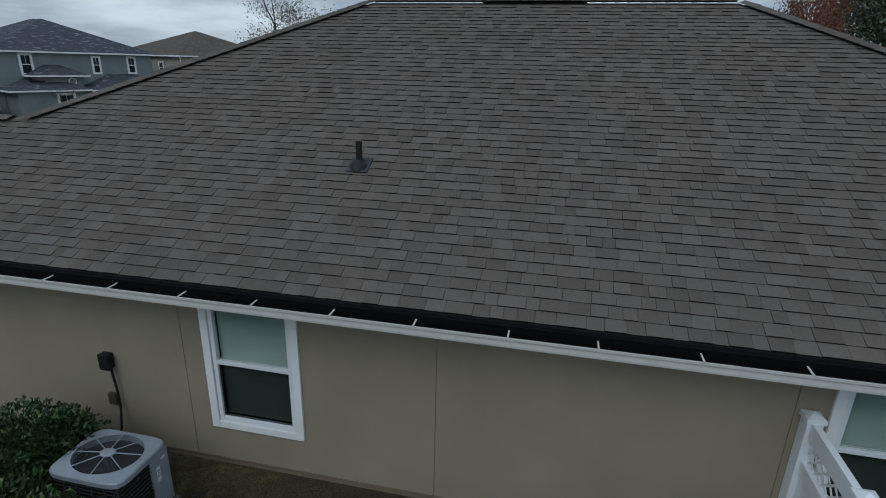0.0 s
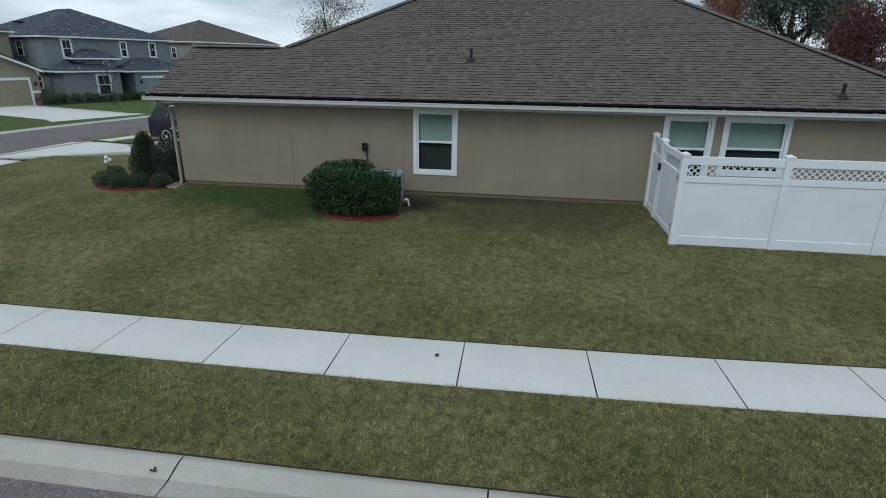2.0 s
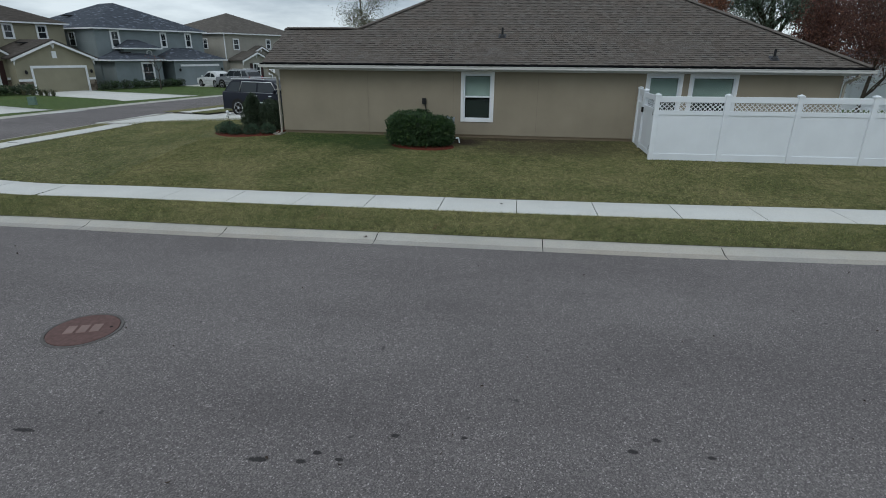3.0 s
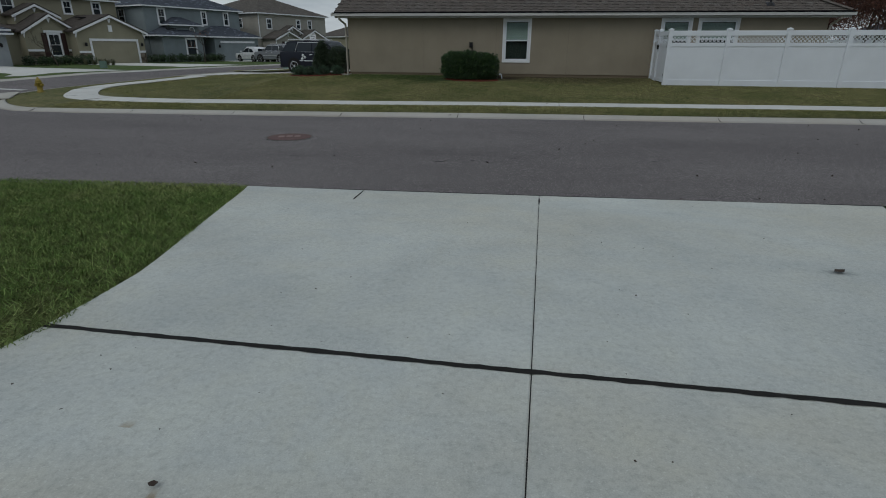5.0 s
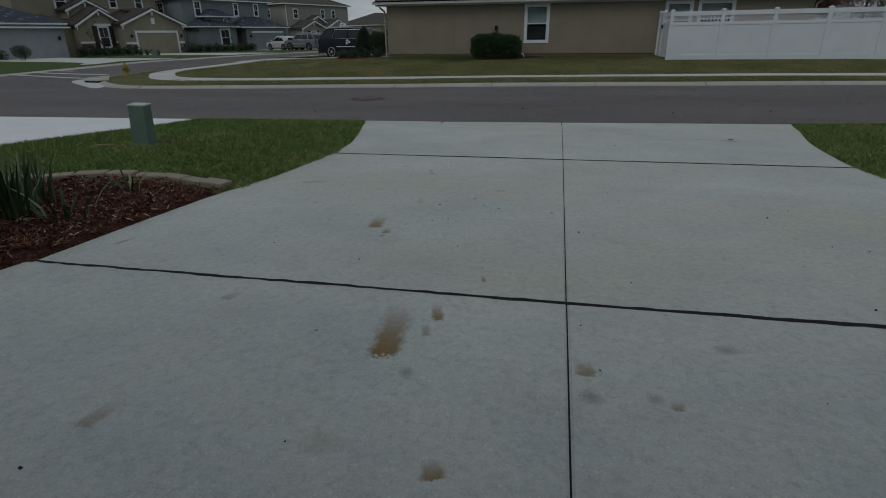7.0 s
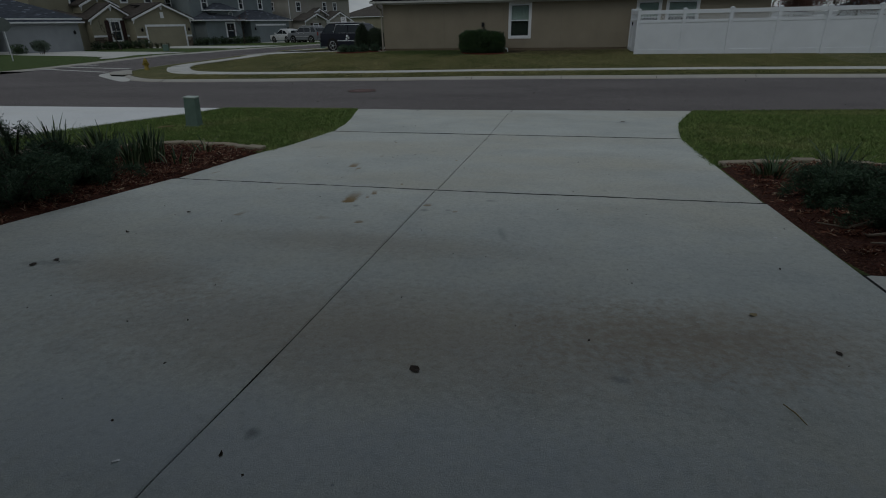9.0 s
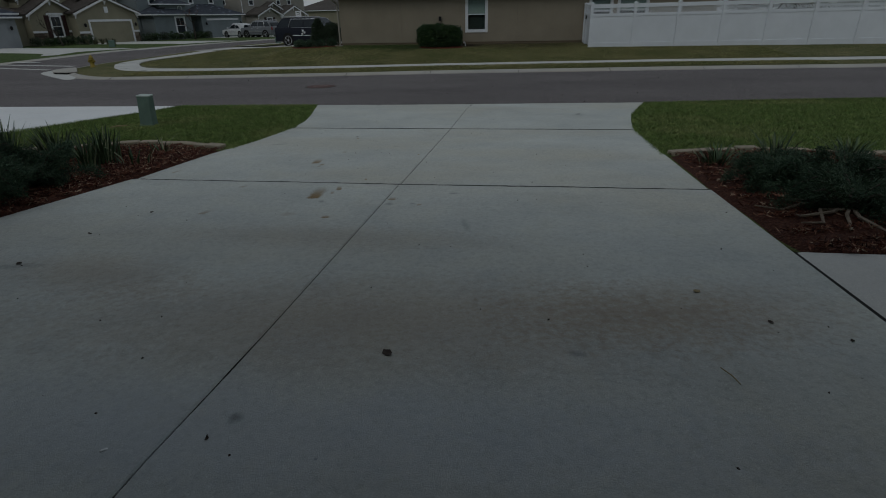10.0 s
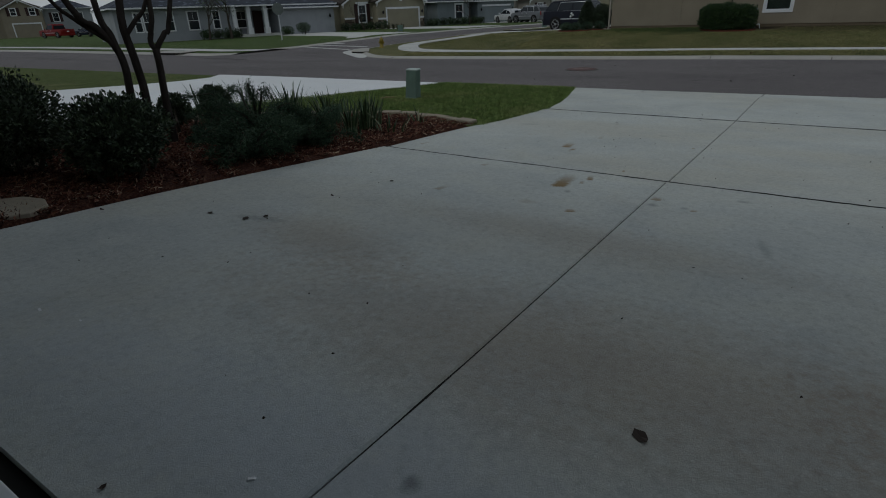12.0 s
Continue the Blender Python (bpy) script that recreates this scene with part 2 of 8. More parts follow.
def turf(name, island=False, dim=1.0, dry=0.5, tint=(0.150, 0.190, 0.062), bare=()):
    """Winter lawn: green with straw-coloured patches."""
    m = Nodes(name, 0.85, spec=0.12)
    green, straw = tuple(c * dim for c in tint), (0.41 * dim, 0.365 * dim, 0.175 * dim)
    patch = m.ramp(m.noise(0.5, 6, 0.62), (0.62 - dry * 0.3, 0.0), (0.92 - dry * 0.3, 0.85))
    fine = m.ramp(m.noise(5.0, 5, 0.7), (0.35, 0.0), (0.75, 0.15 + dry * 0.9))
    tone = m.mix(m.maths("MULTIPLY", m.maths("ADD", patch, fine), 0.62), green, straw)
    tone = m.mix(1.0, tone, m.ramp(m.noise(9, 4, 0.7), (0.33, 0.54), (0.52, 1.0), (0.7, 1.34)), "MULTIPLY")
    # bare: tinted patches of thin turf, soil or shade laid into the colour
    for x, y, rx, ry, most, tint2 in bare:
        v = m.n.new("ShaderNodeMapping")
        v.vector_type = "TEXTURE"
        v.inputs["Location"].default_value = (x, y, 0)
        v.inputs["Scale"].default_value = (rx, ry, 50)
        m.l.new(m.place, v.inputs["Vector"])
        far = m.n.new("ShaderNodeVectorMath")
        far.operation = "LENGTH"
        m.l.new(v.outputs["Vector"], far.inputs[0])
        edge = m.maths("ADD", far.outputs["Value"], m.maths("MULTIPLY", m.maths("SUBTRACT", m.noise(2.5, 6, 0.7), 0.5), 1.4))
        tone = m.mix(m.ramp(edge, (0.35, most), (1.0, 0.0)), tone, tint2)
    if island:
        r = m.random(True)
        tone = m.mix(1.0, tone, m.ramp(r, (0.0, 0.38), (0.45, 0.88), (0.85, 1.22), (1.0, 1.45)), "MULTIPLY")
        tone = m.mix(m.ramp(r, (0.80, 0.0), (0.9, 0.1 + dry * 0.45)), tone, straw)
    else:
        tone = m.mix(1.0, tone, m.ramp(m.noise(60, 4, 0.7), (0.3, 0.22), (0.7, 1.2)), "MULTIPLY")
    m.colour(tone)
    return (m if island else m.bump(m.noise(90, 4, 0.7), 0.9, 0.03)).mat


def leafy(name, *stops, rough=0.55):
    m = Nodes(name, rough, spec=0.3)
    tone = m.ramp(m.random(True), *stops)
    return m.colour(m.mix(1.0, tone, m.ramp(m.noise(2.2, 3), (0.3, 0.75), (0.7, 1.2)), "MULTIPLY")).mat


def bark(name, dark, light):
    m = Nodes(name, 0.9, spec=0.15)
    m.colour(m.ramp(m.noise(18, 6, 0.65, m.stretched(1, 1, 0.25)), (0.3, dark), (0.7, light)))
    return m.bump(m.noise(40, 5, 0.7, m.stretched(1, 1, 0.2)), 0.6, 0.01).mat


def mulch(name, red=1.0):
    m = Nodes(name, 0.9, spec=0.15)
    m.colour(m.ramp(m.noise(60, 5, 0.8), (0.32, (0.014 * red, 0.007, 0.006)), (0.5, (0.07 * red, 0.027, 0.018)), (0.72, (0.21 * red, 0.10 / red, 0.06 / red))))
    return m.bump(m.noise(45, 4, 0.7), 1.0, 0.03).mat


def glass(name, tint, rough=0.06):
    m = Nodes(name, rough, spec=0.35)
    m.colour(m.ramp(m.noise(1.2, 3), (0.3, tuple(c * 0.8 for c in tint)), (0.7, tint)))
    m.bsdf.inputs["Coat Weight"].default_value = 0.08
    m.bsdf.inputs["Coat Roughness"].default_value = 0.03
    return m.mat


def clear_glass(name, tint):
    m = Nodes(name, 0.02, spec=0.5)
    m.bsdf.inputs["Transmission Weight"].default_value = 1.0
    m.bsdf.inputs["IOR"].default_value = 1.18
    return m.colour(tint).mat


SMEARS = [
    (0.715, -25.335, 0.062, 0.42, 5, 1.0), (0.846, -25.045, 0.026, 0.17, 15, 0.9), (0.826, -25.165, 0.018, 0.10, 14, 0.6), (1.352, -25.325, 0.035, 0.10, 0, 0.75), (1.588, -25.455, 0.024, 0.06, 0, 0.65), (0.990, -25.825, 0.034, 0.075, 20, 0.9),
    (0.05, -25.81, 0.034, 0.15, -10, 0.5), (-1.03, -24.45, 0.022, 0.18, -10, 0.5), (0.235, -23.895, 0.052, 0.27, 8, 0.9), (0.33, -23.985, 0.028, 0.10, 5, 0.85), (0.325, -24.055, 0.020, 0.06, 0, 0.6), (-0.04, -25.01, 0.034, 0.08, -20, 0.5),
    (0.962, -24.61, 0.014, 0.08, 10, 0.75), (0.23, -22.20, 0.018, 0.07, 10, 0.85), (-0.10, -21.88, 0.030, 0.05, 0, 0.5), (-0.37, -23.40, 0.022, 0.09, -25, 0.45), (0.36, -23.27, 0.028, 0.17, 10, 0.3),
]
BROWN, DAMP = (0.235, 0.14, 0.055), (0.19, 0.205, 0.205)
SPOTS = [
    # The fifth entry is a broad pale blue-grey band before the garage.
    (1.7, -27.25, 1.9, 0.55, 4, 0.36, BROWN), (0.1, -26.9, 0.7, 0.3, -12, 0.30, BROWN), (3.0, -27.05, 0.9, 0.38, 8, 0.36, BROWN), (1.2, -26.2, 1.3, 0.25, 0, 0.22, BROWN), (1.4, -28.05, 2.2, 0.38, 3, 0.4, (0.44, 0.49, 0.56)), (0.69, -25.75, 0.07, 0.06, 0, 0.25, BROWN),
    (1.36, -25.43, 0.045, 0.040, 0, 0.6, DAMP), (1.816, -25.08, 0.045, 0.040, 30, 0.6, DAMP), (1.536, -25.41, 0.032, 0.036, 0, 0.45, DAMP), (0.816, -25.40, 0.028, 0.05, 0, 0.55, DAMP), (-0.66, -22.70, 0.14, 0.06, 15, 0.45, DAMP), (0.87, -22.77, 0.06, 0.05, 0, 0.4, DAMP),
    (2.527, -27.455, 0.040, 0.032, 0, 0.7, DAMP), (1.412, -27.96, 0.030, 0.036, 0, 0.8, DAMP), (1.98, -25.92, 0.030, 0.20, 12, 0.4, DAMP), (3.45, -19.53, 0.14, 0.06, 0, 0.7, DAMP), (-0.45, -26.85, 0.22, 0.05, 12, 0.4, DAMP),
]
M_STUCCO = stucco("tan_stucco", (0.286, 0.249, 0.188))
M_FOUND = stucco("foundation_render", (0.205, 0.165, 0.115))
M_SEAM = stucco("recessed_joint_stucco", (0.21, 0.178, 0.137))
M_TURF_SHADE = plain("turf_edge_shade", (0.035, 0.03, 0.02), 0.95)
M_SPOUT = plain("beige_downspout", (0.36, 0.335, 0.28), 0.5)
# Near-black of joints and seams; also painted shade in the drain mouths.
M_DARK = plain("dark_recess", (0.012, 0.011, 0.010), 0.9)
M_SHING, M_SHING_I = shingle("roof_shingle", False), shingle("roof_shingle_field", True)
# Black cut asphalt of the butts, which also draws the courses' shadow lines.
M_UNDER = plain("shingle_core_and_shadow", (0.008, 0.008, 0.008), 0.95)
M_VINYL = plain("white_vinyl", (0.72, 0.75, 0.785), 0.42, spec=0.4, vary=0.05, scale=1.5, bump=0.03)
M_TRIM = plain("white_trim", (0.76, 0.77, 0.78), 0.5, vary=0.06, scale=2.0)
M_GUTTER = plain("gutter_paint", (0.50, 0.495, 0.48), 0.45, vary=0.08)
M_GUTTER_IN = plain("gutter_grime_shade", (0.006, 0.006, 0.007), 0.95, spec=0.05)
M_ALU = plain("aluminium", (0.75, 0.76, 0.78), 0.35, 0.7)
M_BLACK = plain("black_plastic", (0.012, 0.012, 0.013), 0.5)
M_BLIND = plain("blind_slat", (0.33, 0.39, 0.365), 0.6, vary=0.06)
# Backing for the windows, with the unlit room's dimness in its grey.
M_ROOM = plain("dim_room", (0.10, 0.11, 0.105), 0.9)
M_PANE = clear_glass("window_glass", (0.76, 0.83, 0.81))
M_SCREEN = clear_glass("screened_glass", (0.15, 0.175, 0.17))
M_FARGLASS = glass("far_window_glass", (0.02, 0.026, 0.031))
M_CONC = concrete("drive_concrete", (0.565, 0.588, 0.555), (0.44, 0.46, 0.44), SMEARS, SPOTS, 1.25)
M_WALKC = concrete("walk_concrete", (0.60, 0.597, 0.57), (0.52, 0.517, 0.492), wear=0.4)
M_KERB = concrete("kerb_concrete", (0.455, 0.435, 0.395), (0.36, 0.35, 0.322), wear=0.7)
M_PAN = concrete("gutter_concrete", (0.385, 0.365, 0.335), (0.285, 0.275, 0.255), wear=1.3)
M_NEWC = concrete("new_concrete", (0.80, 0.81, 0.81), (0.72, 0.73, 0.73), wear=0.3)
OIL_SPOTS = [(-2.25, -15.53, 0.120, 0.030), (0.01, -15.57, 0.100, 0.035), (0.37, -15.54, 0.050, 0.030), (0.47, -15.42, 0.040, 0.030), (0.68, -15.47, 0.040, 0.025), (1.08, -15.11, 0.050, 0.030), (1.69, -15.05, 0.035, 0.025), (3.14, -15.01, 0.060, 0.030), (3.37, -14.83, 0.050, 0.030), (3.79, -14.99, 0.040, 0.025)]
M_ROAD = asphalt("asphalt")
# Brown entries are bare soil; dark green ones paint shade by wall and hedge.
BARE_AND_SHADED = [(2.9, -1.1, 4.4, 2.4, 0.72, (0.098, 0.086, 0.050)), (-4.2, -0.8, 3.4, 2.0, 0.85, (0.050, 0.098, 0.026)), (1.4, -0.25, 3.2, 0.55, 0.85, (0.095, 0.072, 0.05)), (0.25, -0.95, 0.75, 0.75, 0.95, (0.048, 0.034, 0.024)), (-2.7, -1.9, 1.5, 1.7, 0.8, (0.045, 0.078, 0.024))]
M_SOIL = turf("lawn_soil", False, 0.78, 0.78, (0.150, 0.178, 0.062), bare=BARE_AND_SHADED)
M_GRASS = turf("lawn_blades", True, 1.0, 0.78, (0.150, 0.178, 0.062), bare=BARE_AND_SHADED)
M_SOIL_N = turf("near_lawn_soil", False, 0.9, 0.32, (0.125, 0.178, 0.046))
M_GRASS_N = turf("near_lawn_blades", True, 1.18, 0.27, (0.108, 0.184, 0.047))
M_FARGRASS = turf("far_lawn", False, 0.95, 0.12, (0.095, 0.155, 0.045))
M_PALESTEM = bark("pale_stem", (0.14, 0.11, 0.085), (0.34, 0.29, 0.23))
M_MULCH, M_MULCH_H = mulch("red_mulch"), mulch("fresh_red_mulch", 1.5)
M_CHIP = leafy("mulch_chips", (0.0, (0.022, 0.010, 0.008)), (0.5, (0.105, 0.034, 0.022)), (0.78, (0.20, 0.082, 0.050)), (0.90, (0.28, 0.15, 0.095)), (1.0, (0.48, 0.37, 0.26)), rough=0.85)
M_HEDGE = leafy("hedge_leaves", (0.0, (0.014, 0.030, 0.012)), (0.55, (0.032, 0.066, 0.024)), (0.88, (0.055, 0.105, 0.034)), (1.0, (0.11, 0.165, 0.05)), rough=0.42)
M_HOLLY = leafy("dark_leaves", (0.0, (0.022, 0.034, 0.021)), (0.7, (0.050, 0.074, 0.042)), (1.0, (0.095, 0.128, 0.068)), rough=0.4)
M_SHADED_CORE = leafy("inner_foliage", (0.0, (0.016, 0.026, 0.013)), (1.0, (0.024, 0.036, 0.018)), rough=0.9)
M_JUNIPER = leafy("juniper_needles", (0.0, (0.024, 0.046, 0.030)), (0.7, (0.058, 0.102, 0.060)), (1.0, (0.105, 0.160, 0.095)), rough=0.8)
M_STRAP = leafy("strap_leaves", (0.0, (0.02, 0.04, 0.018)), (0.6, (0.055, 0.095, 0.04)), (0.88, (0.10, 0.15, 0.07)), (1.0, (0.30, 0.30, 0.19)))
M_RED = leafy("russet_leaves", (0.0, (0.09, 0.04, 0.03)), (0.6, (0.19, 0.075, 0.045)), (1.0, (0.33, 0.15, 0.08)))
M_DARKRED = leafy("dark_russet_leaves", (0.0, (0.05, 0.024, 0.022)), (0.6, (0.105, 0.045, 0.035)), (1.0, (0.19, 0.085, 0.055)))
M_OAK = leafy("oak_leaves", (0.0, (0.055, 0.075, 0.06)), (0.6, (0.105, 0.14, 0.105)), (1.0, (0.17, 0.21, 0.155)))
M_THIN = leafy("thin_leaves", (0.0, (0.05, 0.056, 0.035)), (0.7, (0.11, 0.115, 0.07)), (1.0, (0.18, 0.17, 0.10)))
M_BARK = bark("bark", (0.035, 0.028, 0.023), (0.10, 0.085, 0.07))
M_CRAPE = bark("smooth_bark", (0.018, 0.015, 0.013), (0.055, 0.046, 0.04))
M_YELLOW = plain("hydrant_yellow", (0.25, 0.185, 0.03), 0.5)
M_BOXGREEN = plain("utility_green", (0.135, 0.20, 0.168), 0.55)
M_STONE = concrete("edging_stone", (0.37, 0.325, 0.255), (0.25, 0.22, 0.175))
M_IRON = plain("rusty_iron", (0.120, 0.070, 0.063), 0.8, 0.1, vary=0.25, scale=20)
M_IRON_RING = plain("worn_iron", (0.115, 0.105, 0.10), 0.75, 0.2, vary=0.25, scale=20)


# ---- building helpers ----
def thing(name, label, category, x=0.0, y=0.0, z=0.0, turn=0.0, group="", kind=""):
    ob = new(name)
    ob.empty_display_size = 0.2
    ob.matrix_basis = pose(x, y, z, 0, 0, turn)
    return tagged(ob, label, category, group, kind)


def link_mesh(name, me, material, parent=None, label=""):
    if material and not me.materials:
        me.materials.append(material)
    ob = new(name, me)
    ob.parent = parent
    return tagged(ob, label) if label else ob


def part(name, bm, material, parent=None, label="", smooth=False):
    me = bpy.data.meshes.new(name)
    bmesh.ops.recalc_face_normals(bm, faces=bm.faces)
    bm.to_mesh(me)
    bm.free()
    if smooth:
        me.shade_smooth()
    return link_mesh(name, me, material, parent, label)


def box(x0, x1, y0, y1, z0, z1, bevel=0.0, bm=None, m=None):
    own = bm or bmesh.new()
    got = bmesh.ops.create_cube(own, size=1.0)["verts"]
    bmesh.ops.scale(own, vec=(x1 - x0, y1 - y0, z1 - z0), verts=got)
    bmesh.ops.translate(own, vec=((x0 + x1) / 2, (y0 + y1) / 2, (z0 + z1) / 2), verts=got)
    if bevel:
        edges = list({e for v in got for e in v.link_edges})
        got = list({v for v in bmesh.ops.bevel(own, geom=edges, offset=bevel, segments=2, profile=0.5, affect="EDGES")["verts"]} | {v for v in got if v.is_valid})
    if m is not None:
        bmesh.ops.transform(own, matrix=m, verts=got)
    return own


def prism(points, depth, m=None, bm=None, bevel=0.0):
    """A flat outline in x and z, pushed along y by depth."""
    own = bm or bmesh.new()
    a = [own.verts.new((x, 0, z)) for x, z in points]
    b = [own.verts.new((x, depth, z)) for x, z in points]
    own.faces.new(a)
    own.faces.new(b[::-1])
    for k in range(len(a)):
        own.faces.new((a[k], b[k], b[k - 1], a[k - 1]))
    if bevel:
        edges = list({e for v in a + b for e in v.link_edges if abs(e.verts[0].co.y - e.verts[1].co.y) < 1e-6})
        bmesh.ops.bevel(own, geom=edges, offset=bevel, segments=3, profile=0.5, affect="EDGES")
    if m is not None:
        bmesh.ops.transform(own, matrix=m, verts=own.verts if bm is None else a + b)
    return own


def tube(points, radii, sides=8, bm=None, cap=True):
    """A round bar along a bent line, tapered by radii."""
    own = bm or bmesh.new()
    pts = [Vector(p) for p in points]
    radii = [float(r) for r in radii] if isinstance(radii, (list, tuple)) else [float(radii)] * len(pts)
    rings, side = [], None
    for k, p in enumerate(pts):
        way = (pts[min(k + 1, len(pts) - 1)] - pts[max(k - 1, 0)]).normalized()
        side = (side - way * side.dot(way)).normalized() if side and (side - way * side.dot(way)).length > 1e-4 else way.orthogonal().normalized()
        other = way.cross(side)
        rings.append([own.verts.new(p + radii[k] * (math.cos(a) * side + math.sin(a) * other)) for a in (math.tau * j / sides for j in range(sides))])
    for r0, r1 in zip(rings, rings[1:]):
        for j in range(sides):
            own.faces.new((r0[j - 1], r0[j], r1[j], r1[j - 1]))
    if cap:
        own.faces.new(rings[0][::-1])
        own.faces.new(rings[-1])
    return own


def lathe(profile, sides=16, bm=None, at=(0, 0, 0)):
    """Radius and height pairs turned about z."""
    own = bm or bmesh.new()
    rings = [[own.verts.new((at[0] + max(r, 1e-4) * math.cos(math.tau * j / sides), at[1] + max(r, 1e-4) * math.sin(math.tau * j / sides), at[2] + z)) for j in range(sides)] for r, z in profile]
    for r0, r1 in zip(rings, rings[1:]):
        for j in range(sides):
            own.faces.new((r0[j - 1], r0[j], r1[j], r1[j - 1]))
    own.faces.new(rings[0][::-1])
    own.faces.new(rings[-1])
    return own


def mesh_from(name, verts, faces_of, material):
    """A mesh out of arrays: verts n x 3 and faces m x 3 or m x 4."""
    me = bpy.data.meshes.new(name)
    faces = np.asarray(faces_of, dtype=np.int32)
    me.vertices.add(len(verts))
    me.vertices.foreach_set("co", np.asarray(verts, dtype=np.float32).ravel())
    me.loops.add(faces.size)
    me.loops.foreach_set("vertex_index", faces.ravel())
    me.polygons.add(len(faces))
    me.polygons.foreach_set("loop_start", np.arange(len(faces), dtype=np.int32) * faces.shape[1])
    me.update(calc_edges=True)
    me.validate()
    me.shade_flat()
    me.materials.append(material)
    return me


def loft(lines, name, material, parent=None, label=""):
    """A sheet through rows of equally many points."""
    n = len(lines[0])
    verts = [p for line in lines for p in line]
    faces = [(i * n + j, i * n + j + 1, (i + 1) * n + j + 1, (i + 1) * n + j) for i in range(len(lines) - 1) for j in range(n - 1)]
    me = mesh_from(name, verts, faces, material)
    me.shade_smooth()
    return link_mesh(name, me, None, parent, label)


def smooth_line(points, step=0.5):
    """A curve through plan points, at even steps."""
    p = [np.array(q, float) for q in points]
    p = [2 * p[0] - p[1], *p, 2 * p[-1] - p[-2]]
    out = []
    for a, b, c, d in zip(p, p[1:], p[2:], p[3:]):
        for s in np.linspace(0, 1, max(2, int(np.linalg.norm(c - b) / step)), endpoint=False):
            out.append(0.5 * (2 * b + (c - a) * s + (2 * a - 5 * b + 4 * c - d) * s**2 + (3 * b - a - 3 * c + d) * s**3))
    return np.array([*out, p[-2]])


def beside(line, gap):
    """The line moved sideways, to the right of its way when gap is positive."""
    t = np.gradient(line, axis=0)
    t /= np.linalg.norm(t, axis=1)[:, None]
    return line + gap * np.stack([t[:, 1], -t[:, 0]], 1)


def at_length(line, s):
    d = np.r_[0, np.cumsum(np.linalg.norm(np.diff(line, axis=0), axis=1))]
    return np.array([np.interp(s, d, line[:, 0]), np.interp(s, d, line[:, 1])])


def length_of(line):
    return float(np.linalg.norm(np.diff(line, axis=0), axis=1).sum())


# ---- lie of the land ----
ROAD_Z = -0.47


def near_z(y):
    """Height of the near side, where the drive climbs to the garage."""
    return float(np.interp(y, [-45, -34, -28.2, -27.6, -24.9, -21.3, -18.4, -17.45, -16], [0.35, 0.32, 0.17, 0.123, -0.024, -0.227, -0.352, -0.44, -0.455]))


def drop(x, y):
    """How far the far side of the street sinks towards the drains in the west."""
    west = np.interp(x, [-60, -45, -28, -18, -16, -13, -8.5, -5.6, -3.4, -0.45, 2.6, 8, 30], [0, 0, -0.13, -0.23, -0.22, -0.2, -0.17, -0.13, -0.10, -0.05, -0.02, 0.02, 0.03])
    corner = np.clip((-9.0 - x) / 4.0, 0, 1)
    return west * ((1 - corner) * np.interp(y, [-17, -9.5, -7, -2.8, 0], [0, 1, 1, 0.24, 0]) + corner * np.interp(y, [-17, -9.5, -4, 0, 5], [0, 1, 1, 0.6, 0]))


def verge_rise(y):
    """The turf of the verge stands a little proud of the concrete on both sides."""
    return np.interp(y, [-9.5, -9.2, -8.3, -7.9], [0, 0.04, 0.04, 0])


def settle(*things):
    """Lets the sheets under these things follow the sinking street."""
    for ob in things:
        for mesh in {c.data for c in (ob, *ob.children) if c.data}:
            for v in mesh.vertices:
                v.co.z += drop(v.co.x, v.co.y)


LAWN_Y, LAWN_RISE = [-7.0, -2.8, 0.0], [0.0, 0.76, 1.0]


def lot_z(x, y):
    """Height of the corner lot, falling from the house to both streets, on a level street."""
    fy, fx = float(np.interp(y, LAWN_Y, LAWN_RISE)), min(1.0, max(0.0, (x + 15.8) / 8.5))
    return -0.37 + 0.37 * fy * fx * (1 - 0.65 * min(1.0, max(0.0, (y - 1.2) / 4.8)))


def far_z(x, y):
    return lot_z(x, y) + float(drop(x, y))


KERB = smooth_line([(60, -6.6), (30, -8.3), (8.3, -9.42), (2.5, -9.57), (-3.5, -9.53), (-8.2, -9.42), (-11.4, -9.55), (-13.4, -9.4), (-15.3, -8.15), (-17.0, -6.4), (-18.1, -4.6), (-18.35, -2.8), (-18.0, 0), (-17.6, 3), (-17.1, 8), (-16.3, 14), (-14.0, 24), (-9, 36), (0, 48)])
WALK_IN = smooth_line([(60, -3.9), (30, -5.6), (9.9, -6.65), (2, -6.91), (-4.4, -6.78), (-7.7, -6.68), (-10.2, -6.72), (-12.2, -6.45), (-13.6, -6.0), (-14.8, -4.85), (-16.1, -3.0), (-16.4, -1.6), (-16.05, 0.6), (-15.72, 2.6), (-15.5, 4.7)])
PAINT = [(-25.2, -2.95, -19.2, -3.65, 0.3), (-24.8, -4.1, -18.9, -5.55, 0.3), (-25.6, -2.0, -22.6, -1.95, 0.35)]  # worn lines across the side street
WALK_OUT = beside(WALK_IN, -1.07)
NEAR_EDGE = smooth_line([(-120, -23.6), (-60, -21.3), (-25.7, -19.3), (-12.2, -18.6), (-5.1, -17.92), (-1.96, -17.535), (1.44, -17.32), (5.09, -17.06), (10.2, -16.4), (30, -14.4), (60, -11.0)])


